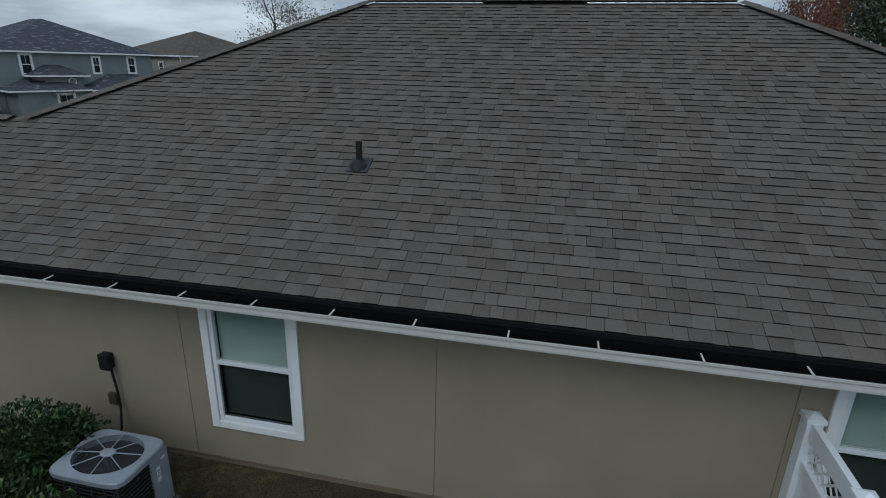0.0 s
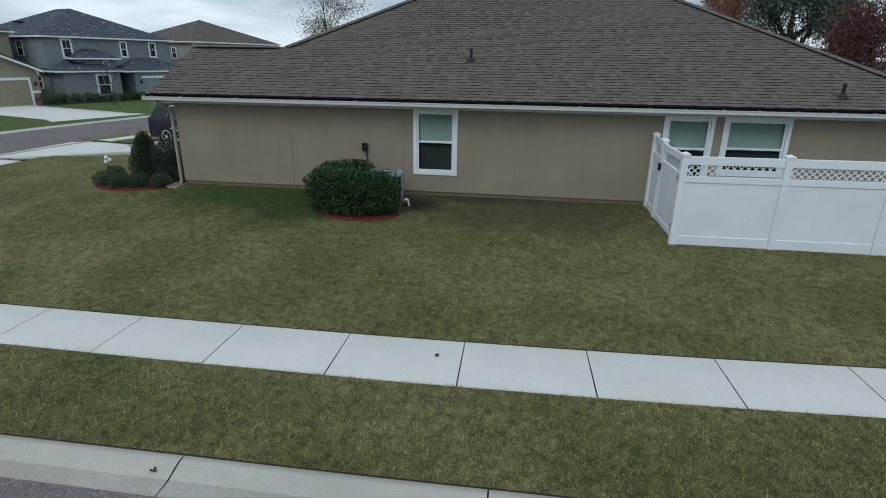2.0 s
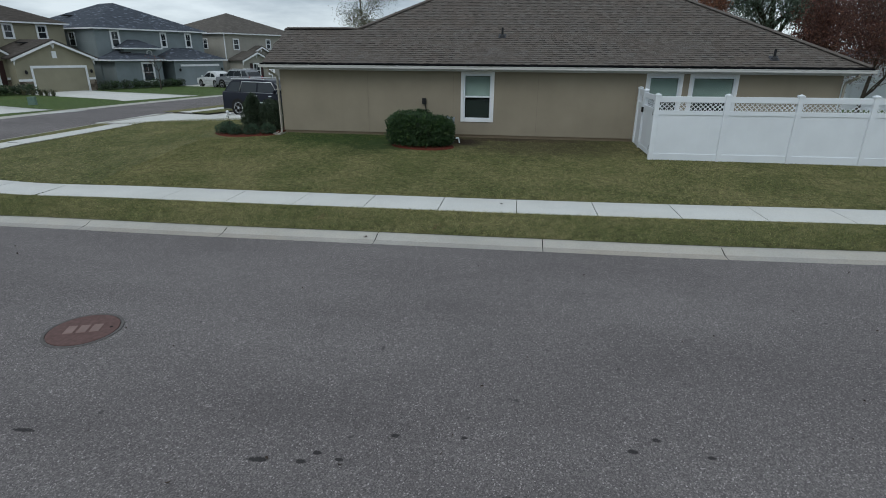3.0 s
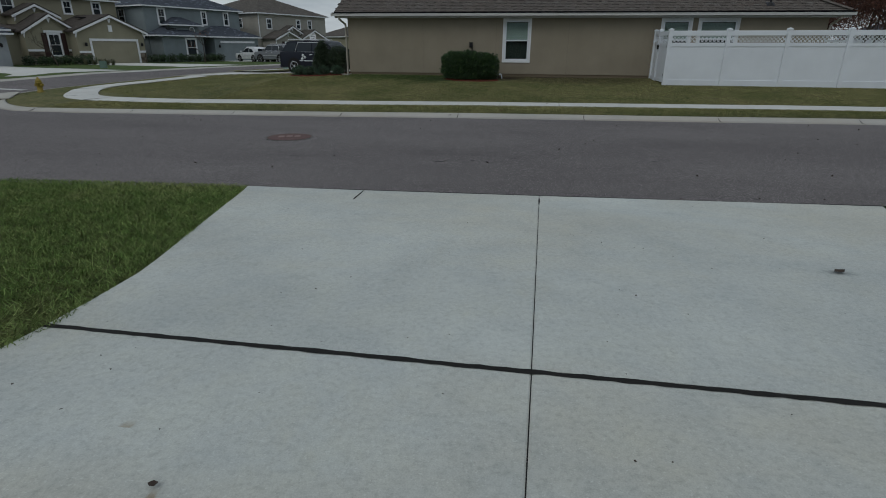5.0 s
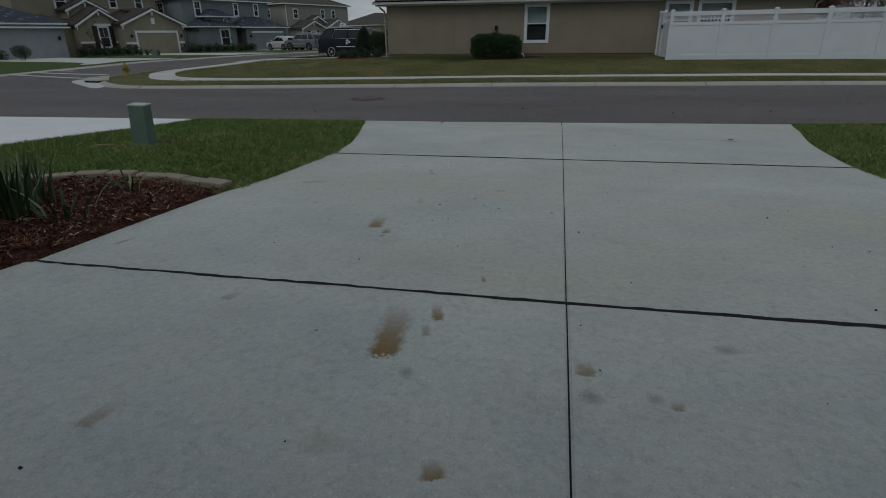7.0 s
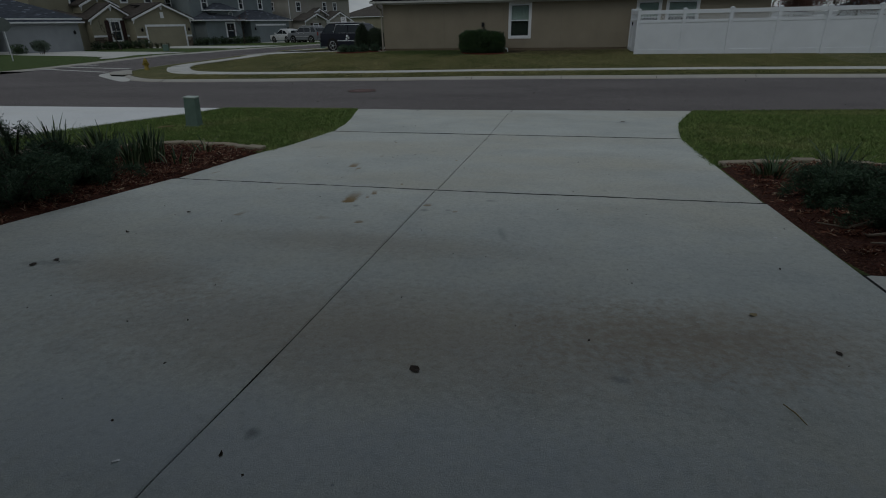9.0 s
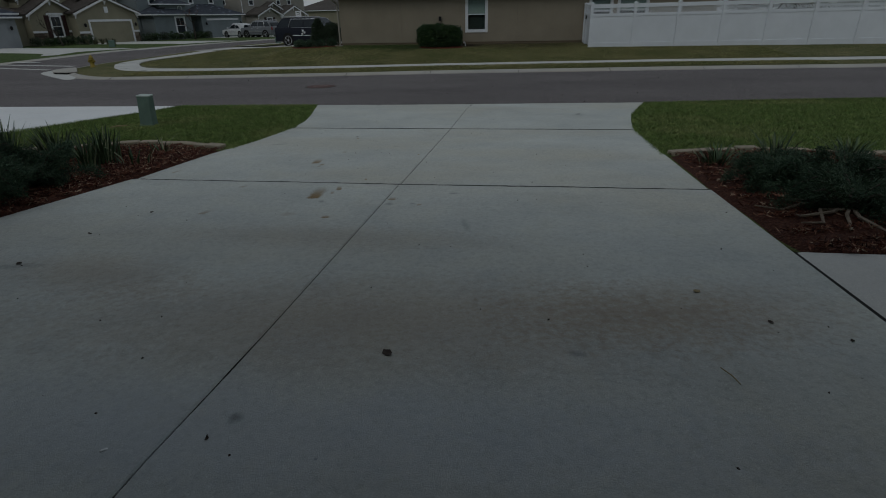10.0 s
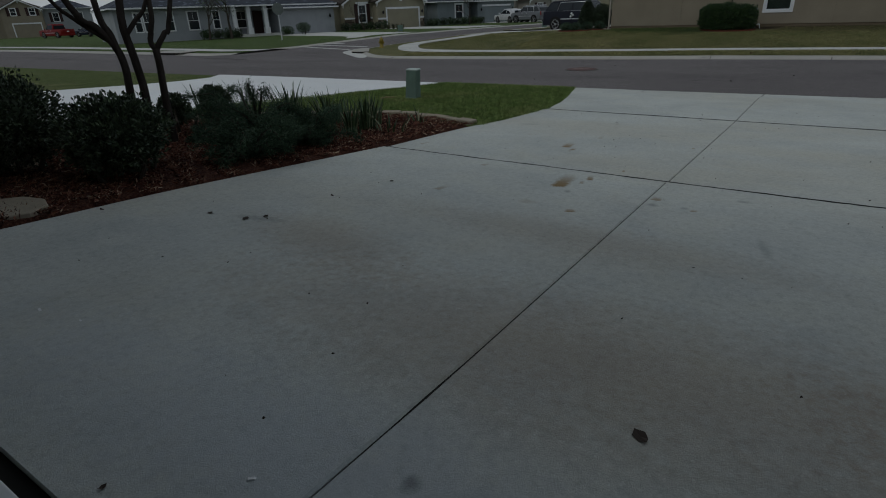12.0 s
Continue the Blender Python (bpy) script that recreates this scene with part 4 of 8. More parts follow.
def build_house():
    house = thing("house", "single-storey tan stucco house with a brown shingle hip roof", "house")
    wins = [(-0.07, 1.06, 0.535, 2.2), (5.97, 7.11, 0.62, 2.2), (7.31, 8.79, 0.82, 2.2)]
    seams = [-6.56, -3.35, -0.335, 2.525, 5.70, 11.82]
    for a, b in zip(seams, seams[1:]):
        inside = [w for w in wins if a < w[0] and w[1] < b]
        x = a + 0.004
        for w in inside:
            part("wall_panel", box(x, w[0] + 0.02, 0.0, 0.2, 0.1, 2.3), M_STUCCO, house)
            part("wall_panel", box(w[0] + 0.02, w[1] - 0.02, 0.0, 0.2, 0.1, w[2] + 0.02), M_STUCCO, house)
            part("wall_panel", box(w[0] + 0.02, w[1] - 0.02, 0.0, 0.2, w[3] - 0.02, 2.3), M_STUCCO, house)
            x = w[1] - 0.02
        part("wall_panel", box(x, b - 0.004, 0.0, 0.2, 0.1, 2.3), M_STUCCO, house)
        if b < 11:
            part("control_joint", box(b - 0.004, b + 0.004, 0.007, 0.1, 0.1, 2.3), M_SEAM, house, "narrow control joint")
    part("drip_screed", box(-6.57, 11.83, -0.008, 0.1, 0.088, 0.1), M_FOUND, house)
    part("foundation", box(-6.53, 11.79, 0.022, 0.2, -0.35, 0.088), M_FOUND, house)
    part("wall_panel", box(11.62, 11.82, 0.2, 12.3, -0.3, 2.3), M_STUCCO, house)
    part("wall_panel", prism([(0.2, -0.3), (12.3, -0.3), (12.3, 2.3), (4.3, 2.3), (WING_Y, 3.45), (0.2, 2.5)], 0.2, Matrix(((0, 1, 0, -6.56), (1, 0, 0, 0), (0, 0, 1, 0), (0, 0, 0, 1)))), M_STUCCO, house)
    part("wall_panel", box(-6.36, 11.62, 12.1, 12.3, -0.3, 2.3), M_STUCCO, house)
    part("soffit", box(-6.9, 12.3, -0.28, 0.0, 2.255, 2.28), M_TRIM, house, "white soffit board")
    part("soffit", box(-7.0, -6.56, 0.0, 4.4, 2.255, 2.28), M_TRIM, house, "white soffit board")
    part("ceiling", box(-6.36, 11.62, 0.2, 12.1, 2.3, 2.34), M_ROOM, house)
    for k, w in enumerate(wins):
        window_unit(house, *w, (1.375, 1.42, 1.46)[k])

    # roof deck, under the shingles
    bm = bmesh.new()
    d = 0.02
    r0, r1, back = (X_W + RIDGE_Y - EAVE_Y, RIDGE_Y, roof_z(RIDGE_Y) - d), (X_E - HIP_E * (RIDGE_Y - EAVE_Y), RIDGE_Y, roof_z(RIDGE_Y) - d), 2 * RIDGE_Y - EAVE_Y
    e = EAVE_Z - d
    c = [(X_W, EAVE_Y, e), (X_E, EAVE_Y, e), (X_E, back, e), (X_W, back, e)]
    for f in ((c[0], c[1], r1, r0), (c[2], c[3], r0, r1), (c[1], c[2], r1), (c[3], c[0], r0)):
        bm.faces.new([bm.verts.new(p) for p in f])
    wing_top = roof_z(WING_Y) - d
    for f in (((X_GABLE, EAVE_Y, e), (-4.0, EAVE_Y, e), (-4.0, WING_Y, wing_top), (X_GABLE, WING_Y, wing_top)), ((X_GABLE, WING_Y, wing_top), (-3.6, WING_Y, wing_top), (-4.0, 2 * WING_Y - EAVE_Y, e), (X_GABLE, 2 * WING_Y - EAVE_Y, e))):
        bm.faces.new([bm.verts.new(p) for p in f])
    roof = part("roof", bm, M_SHING_I, house, "brown architectural shingle hip roof")
    # shingle courses up the front slope
    rng = random.Random(4)
    tilt = math.atan(PITCH)
    widths = (0.12, 0.15, 0.18, 0.21, 0.25)
    expo, run = 0.142, 0.142 * math.cos(tilt)
    pieces = {}

    def tab(w, thick):
        """A thin wedge with its butt edge to the front."""
        h = w / 2 - 0.0018
        v = [(-h, 0, thick), (h, 0, thick), (h, expo + 0.012, 0.0015), (-h, expo + 0.012, 0.0015), (-h, 0, -0.008), (h, 0, -0.008), (h, expo, -0.008), (-h, expo, -0.008)]
        return v, [(0, 1, 2, 3), (4, 5, 1, 0), (5, 6, 2, 1), (7, 4, 0, 3)]

    up = Matrix.Rotation(tilt, 3, "X")
    verts, faces, count = [], [], 0
    courses = int((RIDGE_Y - EAVE_Y) / run)
    for k in range(courses):
        y = EAVE_Y + k * run
        x, stop = slope_ends(y + run * 0.5)
        x -= rng.random() * 0.1
        thick = rng.choice((0.008, 0.0165))
        while x < stop:
            w = rng.choice(widths)
            thick = 0.0165 if thick < 0.0125 else rng.choice((0.008, 0.008, 0.012))
            w0 = min(w, stop + 0.04 - x)
            near = k < 11 and 1.4 < x < 6.1 and count < 300
            if near:
                count += 1
                key = (w, thick)
                if key not in pieces:
                    v, f = tab(w, thick)
                    pieces[key] = mesh_from("shingle", v, f, M_SHING)
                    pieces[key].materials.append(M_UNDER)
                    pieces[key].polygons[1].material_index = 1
                ob = link_mesh("shingle", pieces[key], None, roof)
                ob.matrix_basis = Matrix.LocRotScale((x + w / 2, y, roof_z(y)), Euler((tilt, 0, 0)), None)
            else:
                v, f = tab(max(w0, 0.03), thick)
                n = len(verts)
                verts += [tuple(up @ Vector(p) + Vector((x + w0 / 2, y, roof_z(y)))) for p in v]
                faces += [tuple(q + n for q in g) for g in f]
            x += w
    field = mesh_from("shingle_field", verts, faces, M_SHING_I)
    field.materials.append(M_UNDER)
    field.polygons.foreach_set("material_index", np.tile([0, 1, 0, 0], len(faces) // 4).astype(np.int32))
    tagged(link_mesh("shingle_field", field, None, roof), kind="stuff")
    # caps over ridge, hips and wing ridge
    cap_v = [(-0.14, 0, -0.035), (0, 0, 0.016), (0.14, 0, -0.035), (0.14, 0.30, -0.045), (0, 0.30, 0.004), (-0.14, 0.30, -0.045), (-0.14, 0, -0.055), (0.14, 0, -0.055)]
    cap_me = mesh_from("cap", cap_v, [(0, 1, 4, 5), (1, 2, 3, 4)], M_SHING)
    lip = Vector((0, 0, 0.05))

    def caps(a, b):
        a, b = Vector(a), Vector(b)
        way = (b - a).normalized()
        side = way.cross(Vector((0, 0, 1))).normalized()
        m3 = Matrix((side, way, side.cross(way))).transposed()
        for k in range(int((b - a).length / 0.21)):
            ob = link_mesh("cap", cap_me, None, roof)
            ob.matrix_basis = Matrix.Translation(a + way * 0.21 * k + lip) @ m3.to_4x4()

    top = roof_z(RIDGE_Y)
    caps((X_W + WING_Y - EAVE_Y, WING_Y, roof_z(WING_Y)), (r0[0], RIDGE_Y, top))
    caps((X_E, EAVE_Y, EAVE_Z), (r1[0], RIDGE_Y, top))
    caps((r1[0], RIDGE_Y, top), (r0[0], RIDGE_Y, top))
    caps((X_GABLE, WING_Y, roof_z(WING_Y)), (-4.3, WING_Y, roof_z(WING_Y)))
    part("ridge_vent", box(1.9, 3.75, RIDGE_Y - 0.05, RIDGE_Y + 0.45, top - 0.02, top + 0.07, 0.02), M_BLACK, roof, "low black roof vent")
    rake = Matrix(((0, 1, 0, X_GABLE - 0.012), (1, 0, 0, 0), (0, 0, 1, 0), (0, 0, 0, 1)))
    part("rake_board", prism([(EAVE_Y, e - 0.02), (WING_Y, wing_top - 0.02), (2 * WING_Y - EAVE_Y, e - 0.02), (2 * WING_Y - EAVE_Y, e - 0.16), (WING_Y, wing_top - 0.16), (EAVE_Y, e - 0.16)], 0.03, rake), M_TRIM, roof)
    part("drip_edge", box(X_GABLE, X_E, EAVE_Y - 0.012, EAVE_Y + 0.012, EAVE_Z - 0.075, EAVE_Z - 0.004), M_BLACK, roof, "black metal drip edge")
    part("fascia", box(X_GABLE, X_E, EAVE_Y - 0.005, EAVE_Y + 0.02, 2.20, EAVE_Z - 0.08), M_GUTTER, roof)
    for x, y in ((1.2, 1.5), (9.76, 0.16)):
        z = roof_z(y)
        boot = part("vent_boot", lathe([(0.13, -0.03), (0.10, 0.04), (0.06, 0.07), (0.05, 0.09)], 14, None, (x, y, z)), M_BLACK, roof, "dark flashing boot")
        part("plumbing_vent", lathe([(0.038, -0.05), (0.038, 0.30), (0.03, 0.30), (0.03, 0.28)], 12, None, (x, y, z)), M_BLACK, roof, "black plumbing vent pipe")
        part("flashing", box(-0.13, 0.13, -0.11, 0.17, 0.0, 0.012, 0, None, Matrix.Translation((x, y - 0.02, z + 0.005)) @ Matrix.Rotation(tilt, 4, "X")), plain("lead_flashing", (0.05, 0.05, 0.06), 0.85), roof, "dull blue-grey flashing plate")

    # gutter, hangers and downspout
    outline = [(-0.345, 2.385), (-0.345, 2.272), (-0.49, 2.272), (-0.492, 2.29), (-0.488, 2.315), (-0.488, 2.332), (-0.497, 2.342), (-0.497, 2.364), (-0.484, 2.364), (-0.484, 2.345), (-0.478, 2.34), (-0.478, 2.30), (-0.475, 2.282), (-0.355, 2.282), (-0.355, 2.385)]
    across = Matrix(((0, 1, 0, X_GABLE - 0.1), (1, 0, 0, 0), (0, 0, 1, 0), (0, 0, 0, 1)))
    gutter = part("gutter", prism(outline, X_E + 0.15 - X_GABLE, across), M_GUTTER, house, "pale aluminium gutter")
    # Near-black sheets put the trough's grime and shade into one colour.
    part("lining", box(X_GABLE - 0.09, X_E + 0.04, -0.478, -0.356, 2.284, 2.318), M_GUTTER_IN, gutter, "near-black sheet for grime and shade inside the gutter")
    part("back_lining", box(X_GABLE - 0.09, X_E + 0.04, -0.372, -0.318, 2.284, 2.412), M_GUTTER_IN, gutter, "near-black sheet for grime and shade inside the gutter")
    for x in (X_GABLE - 0.1, X_E + 0.05):
        part("end_cap", prism([(-0.34, 2.385), (-0.34, 2.27), (-0.455, 2.27), (-0.48, 2.325), (-0.5, 2.345), (-0.5, 2.365)], 0.012, Matrix(((0, 1, 0, x - 0.006), (1, 0, 0, 0), (0, 0, 1, 0), (0, 0, 0, 1)))), M_GUTTER, gutter)
    x = -1.41 - 0.78 * 7
    while x < X_E:
        j = rng.uniform(-0.03, 0.03)
        part("hanger", prism([(-0.497, 2.362), (-0.44, 2.366), (-0.375, 2.370), (-0.362, 2.376), (-0.362, 2.382), (-0.377, 2.377), (-0.44, 2.373), (-0.497, 2.373)], 0.014, Matrix(((0, 1, 0, x + j), (1, 0, 0, 0), (0, 0, 1, 0), (0, 0, 0, 1)))), M_GUTTER, gutter, "pale gutter hanger")
        x += 0.775
    for x, s in ((-6.66, 1), (11.9, -1)):
        pts = [(x - 0.12 * s, -0.42, 2.28), (x - 0.12 * s, -0.41, 2.17), (x - 0.05 * s, -0.2, 2.06), (x + 0.02 * s, -0.06, 1.98), (x + 0.03 * s, -0.055, 1.86), (x + 0.03 * s, -0.055, 0.12), (x + 0.03 * s, -0.10, 0.03), (x + 0.03 * s, -0.26, -0.02)]
        pipe = part("downspout", tube(pts, 0.042, 4), M_SPOUT, house, "pale beige square downspout")
        part("strap", box(x - 0.05, x + 0.1, -0.115, -0.002, 1.5, 1.53), M_SPOUT, pipe)
    return house


def build_wall_fittings():
    b = thing("electrical_box", "black weatherproof disconnect box on the stucco wall", "electrical box", -1.34, -0.001, 1.21)
    part("case", box(-0.062, 0.062, -0.08, 0.0, -0.10, 0.09, 0.012), M_BLACK, b)
    part("lid", box(-0.068, 0.068, -0.10, -0.08, -0.106, 0.098, 0.01), M_BLACK, b)
    part("conduit", tube([(0.045, -0.05, -0.09), (0.05, -0.05, -0.2), (0.058, -0.04, -0.38), (0.07, -0.05, -0.62), (0.10, -0.12, -0.85), (0.12, -0.25, -0.95)], 0.014, 8), M_BLACK, b, "black flexible conduit")
    o = thing("outlet", "brown weatherproof outlet cover on the wall", "outlet", -1.37, -0.001, 0.68)
    part("cover", box(-0.055, 0.055, -0.05, 0.0, -0.075, 0.075, 0.008), plain("outlet_brown", (0.06, 0.045, 0.03), 0.6), o)
    p = thing("drain_pipe", "white plastic condensate pipe with an elbow standing in mulch", "pipe", 0.0, -1.08, -0.07)
    part("riser", tube([(0.035, 0.0, 0.0), (0.0, 0.01, 0.17)], 0.02, 10), M_VINYL, p)
    part("elbow", tube([(0.002, 0.01, 0.165), (-0.004, 0.01, 0.19), (-0.03, 0.0, 0.20), (-0.075, 0.0, 0.195), (-0.088, 0.0, 0.17)], 0.025, 10), M_VINYL, p)
    s = thing("splash_block", "grey splash block under the downspout", "splash block", -6.62, -0.55, -0.03, 0)
    part("block", prism([(-0.14, 0.0), (0.14, 0.0), (0.14, 0.07), (0.10, 0.035), (-0.10, 0.035), (-0.14, 0.07)], 0.5), M_KERB, s)


def build_condenser():
    """The air-conditioning unit beside the wall."""
    z0 = far_z(-0.56, -1.0)
    ac = thing("air_conditioner", "grey outdoor air-conditioning condenser with a round top grille", "air conditioner", -0.60, -0.92, z0 + 0.03)
    ac.matrix_basis = ac.matrix_basis @ Matrix.Scale(0.82, 4, (0, 1, 0))
    m_top = plain("condenser_grey", (0.30, 0.335, 0.39), 0.45, 0.1)
    m_side = plain("grille_grey", (0.05, 0.052, 0.057), 0.5)
    part("pad", box(-0.44, 0.44, -0.44, 0.44, -0.08, 0.03, 0.02), plain("pad_grey", (0.10, 0.095, 0.085), 0.9), ac, "weathered grey concrete pad")
    part("core", box(-0.36, 0.36, -0.36, 0.36, 0.05, 0.68, 0.04), M_DARK, ac)
    for k in range(13):
        z = 0.09 + k * 0.046
        bm = bmesh.new()
        for y in (-0.385, 0.372):
            box(-0.36, 0.36, y, y + 0.013, z, z + 0.0035, 0, bm)
        box(-0.385, -0.372, -0.36, 0.36, z, z + 0.0035, 0, bm)
        box(0.372, 0.385, -0.36, 0.10, z, z + 0.0035, 0, bm)
        part("louvre", bm, m_side, ac)
    for x in (-0.385, -0.24, -0.09, 0.07, 0.22, 0.365):
        for y in (-0.392, 0.376):
            part("grille_bar", box(x, x + 0.012, y, y + 0.016, 0.05, 0.70), m_side, ac)
    part("service_panel", box(0.365, 0.395, 0.10, 0.385, 0.04, 0.70, 0.008), m_top, ac)
    part("service_panel", box(0.15, 0.395, 0.365, 0.392, 0.04, 0.70, 0.008), m_top, ac)
    part("label_plate", box(0.3955, 0.398, 0.17, 0.23, 0.38, 0.55), M_TRIM, ac, "white rating label")
    for z in (0.5, 0.47, 0.44):
        part("label_bar", box(0.3982, 0.3990, 0.18, 0.22, z, z + 0.012), M_DARK, ac)
    part("badge", box(0.3955, 0.398, 0.27, 0.34, 0.6, 0.625), M_TRIM, ac)
    # lid with a round opening
    bm = bmesh.new()
    n, top = 48, []
    for z, grow in ((0.70, 0.0), (0.748, 0.0), (0.762, -0.012)):
        ring_o, ring_i = [], []
        for j in range(n):
            a = math.tau * j / n
            c, s = math.cos(a), math.sin(a)
            q = (abs(c) ** 7 + abs(s) ** 7) ** (-1 / 7)
            ring_o.append(bm.verts.new(((0.42 + grow) * q * c, (0.42 + grow) * q * s, z)))
            ring_i.append(bm.verts.new((0.345 * c, 0.345 * s, z if grow == 0 else z + 0.008)))
        top.append((ring_o, ring_i))
    for (o0, i0), (o1, i1) in zip(top, top[1:]):
        for j in range(n):
            bm.faces.new((o0[j - 1], o0[j], o1[j], o1[j - 1]))
            bm.faces.new((i0[j], i0[j - 1], i1[j - 1], i1[j]))
    for j in range(n):
        bm.faces.new((top[2][0][j - 1], top[2][0][j], top[2][1][j], top[2][1][j - 1]))
        bm.faces.new((top[0][0][j], top[0][0][j - 1], top[0][1][j - 1], top[0][1][j]))
    part("lid", bm, m_top, ac, "pale grey rounded lid")
    fan = part("fan_hub", lathe([(0.06, 0.60), (0.06, 0.66), (0.03, 0.67)], 16), M_BLACK, ac)
    for k in range(4):
        part("fan_blade", box(0.05, 0.31, -0.07, 0.07, 0.62, 0.626, 0, None, Matrix.Rotation(math.tau * k / 4 + 0.4, 4, "Z") @ Matrix.Rotation(0.25, 4, "X")), plain("fan_grey", (0.24, 0.27, 0.31), 0.6), fan)
    bm = bmesh.new()
    for k in range(15):
        r = 0.085 + k * 0.0185
        pts = [(r * math.cos(math.tau * j / 32), r * math.sin(math.tau * j / 32), 0.772) for j in range(33)]
        tube(pts, 0.0018, 4, bm, False)
    m_wire = plain("wire_grey", (0.10, 0.11, 0.125), 0.5)
    part("wire_grille", bm, m_wire, ac, "fine grey wire rings")
    for k in range(8):
        a = math.tau * k / 8 + 0.2
        part("spoke", tube([(0.05 * math.cos(a), 0.05 * math.sin(a), 0.785), (0.352 * math.cos(a), 0.352 * math.sin(a), 0.779)], 0.0055, 6), m_top, ac)
    part("grille_hub", lathe([(0.075, 0.776), (0.075, 0.79), (0.06, 0.796)], 20), m_top, ac)
    part("line_set", tube([(0.36, 0.25, 0.12), (0.45, 0.29, 0.02), (0.55, 0.42, -0.01), (0.64, 0.58, -0.015), (0.66, 0.74, -0.04)], 0.02, 8), M_BLACK, ac, "black insulated refrigerant line")


def lattice(x0, x1, z0, z1, depth):
    """Crossed strips clipped to a rectangle."""
    bm, h, step, hw = bmesh.new(), z1 - z0, 0.128, 0.019
    for sgn, y in ((1, 0.0), (-1, depth)):
        s = x0 - h
        while s < x1 + h:
            a = (s, z0) if sgn > 0 else (s, z1)
            lo, hi = max(x0, s), min(x1, s + h)
            if hi - lo > 0.02:
                za, zb = (z0 + lo - s, z0 + hi - s) if sgn > 0 else (z1 - (lo - s), z1 - (hi - s))
                w = hw * 1.414
                pts = [(lo, za - w), (hi, zb - w), (hi, zb + w), (lo, za + w)]
                pts = [(px, min(max(pz, z0), z1)) for px, pz in pts]
                prism(pts if sgn > 0 else pts, depth, Matrix.Translation((0, y, 0)), bm)
            s += step
    return bm


def fence_run(fence, ax, ay, bx, by, z0, z1, first=True, last=True):
    """One bay of privacy fence from post to post: boards, rails and lattice."""
    L, turn = math.hypot(bx - ax, by - ay), math.atan2(by - ay, bx - ax)
    tilt_m = Matrix.Translation((ax, ay, z0)) @ Matrix.Rotation(turn, 4, "Z") @ Matrix(((1, 0, 0, 0), (0, 1, 0, 0), ((z1 - z0) / L, 0, 1, 0), (0, 0, 0, 1)))
    half = 0.065
    bm = lattice(half, L - half, 1.40, 1.62, 0.006)
    bmesh.ops.transform(bm, matrix=tilt_m, verts=bm.verts)
    bay = part("lattice_panel", bm, M_VINYL, fence, "white vinyl privacy panel with a lattice top")
    for nm, c0, c1, d in (("bottom_rail", -0.06, 0.20, 0.03), ("middle_rail", 1.28, 1.40, 0.03), ("top_rail", 1.62, 1.78, 0.03)):
        part(nm, box(half, L - half, -d, d, c0, c1, 0.005, None, tilt_m), M_VINYL, bay)
    n = max(1, round((L - 2 * half) / 0.29))
    w = (L - 2 * half) / n
    for k in range(n):
        part("board", box(half + k * w + 0.0003, half + (k + 1) * w - 0.0003, -0.011, 0.011, 0.19, 1.29, 0.0, None, tilt_m), M_VINYL, bay)


def fence_post(fence, x, y, z, h=1.83):
    p = part("post", box(-0.064, 0.064, -0.064, 0.064, -0.1, h, 0.004, None, Matrix.Translation((x, y, z))), M_VINYL, fence)
    bm = box(-0.078, 0.078, -0.078, 0.078, h - 0.045, h, 0.004, None, Matrix.Translation((x, y, z)))
    v = [bm.verts.new((x + a, y + b, z + h + 0.001)) for a, b in ((-0.074, -0.074), (0.074, -0.074), (0.074, 0.074), (-0.074, 0.074))]
    t = bm.verts.new((x, y, z + h + 0.04))
    for k in range(4):
        bm.faces.new((v[k - 1], v[k], t))
    part("cap", bm, M_VINYL, p, "pyramid post cap")


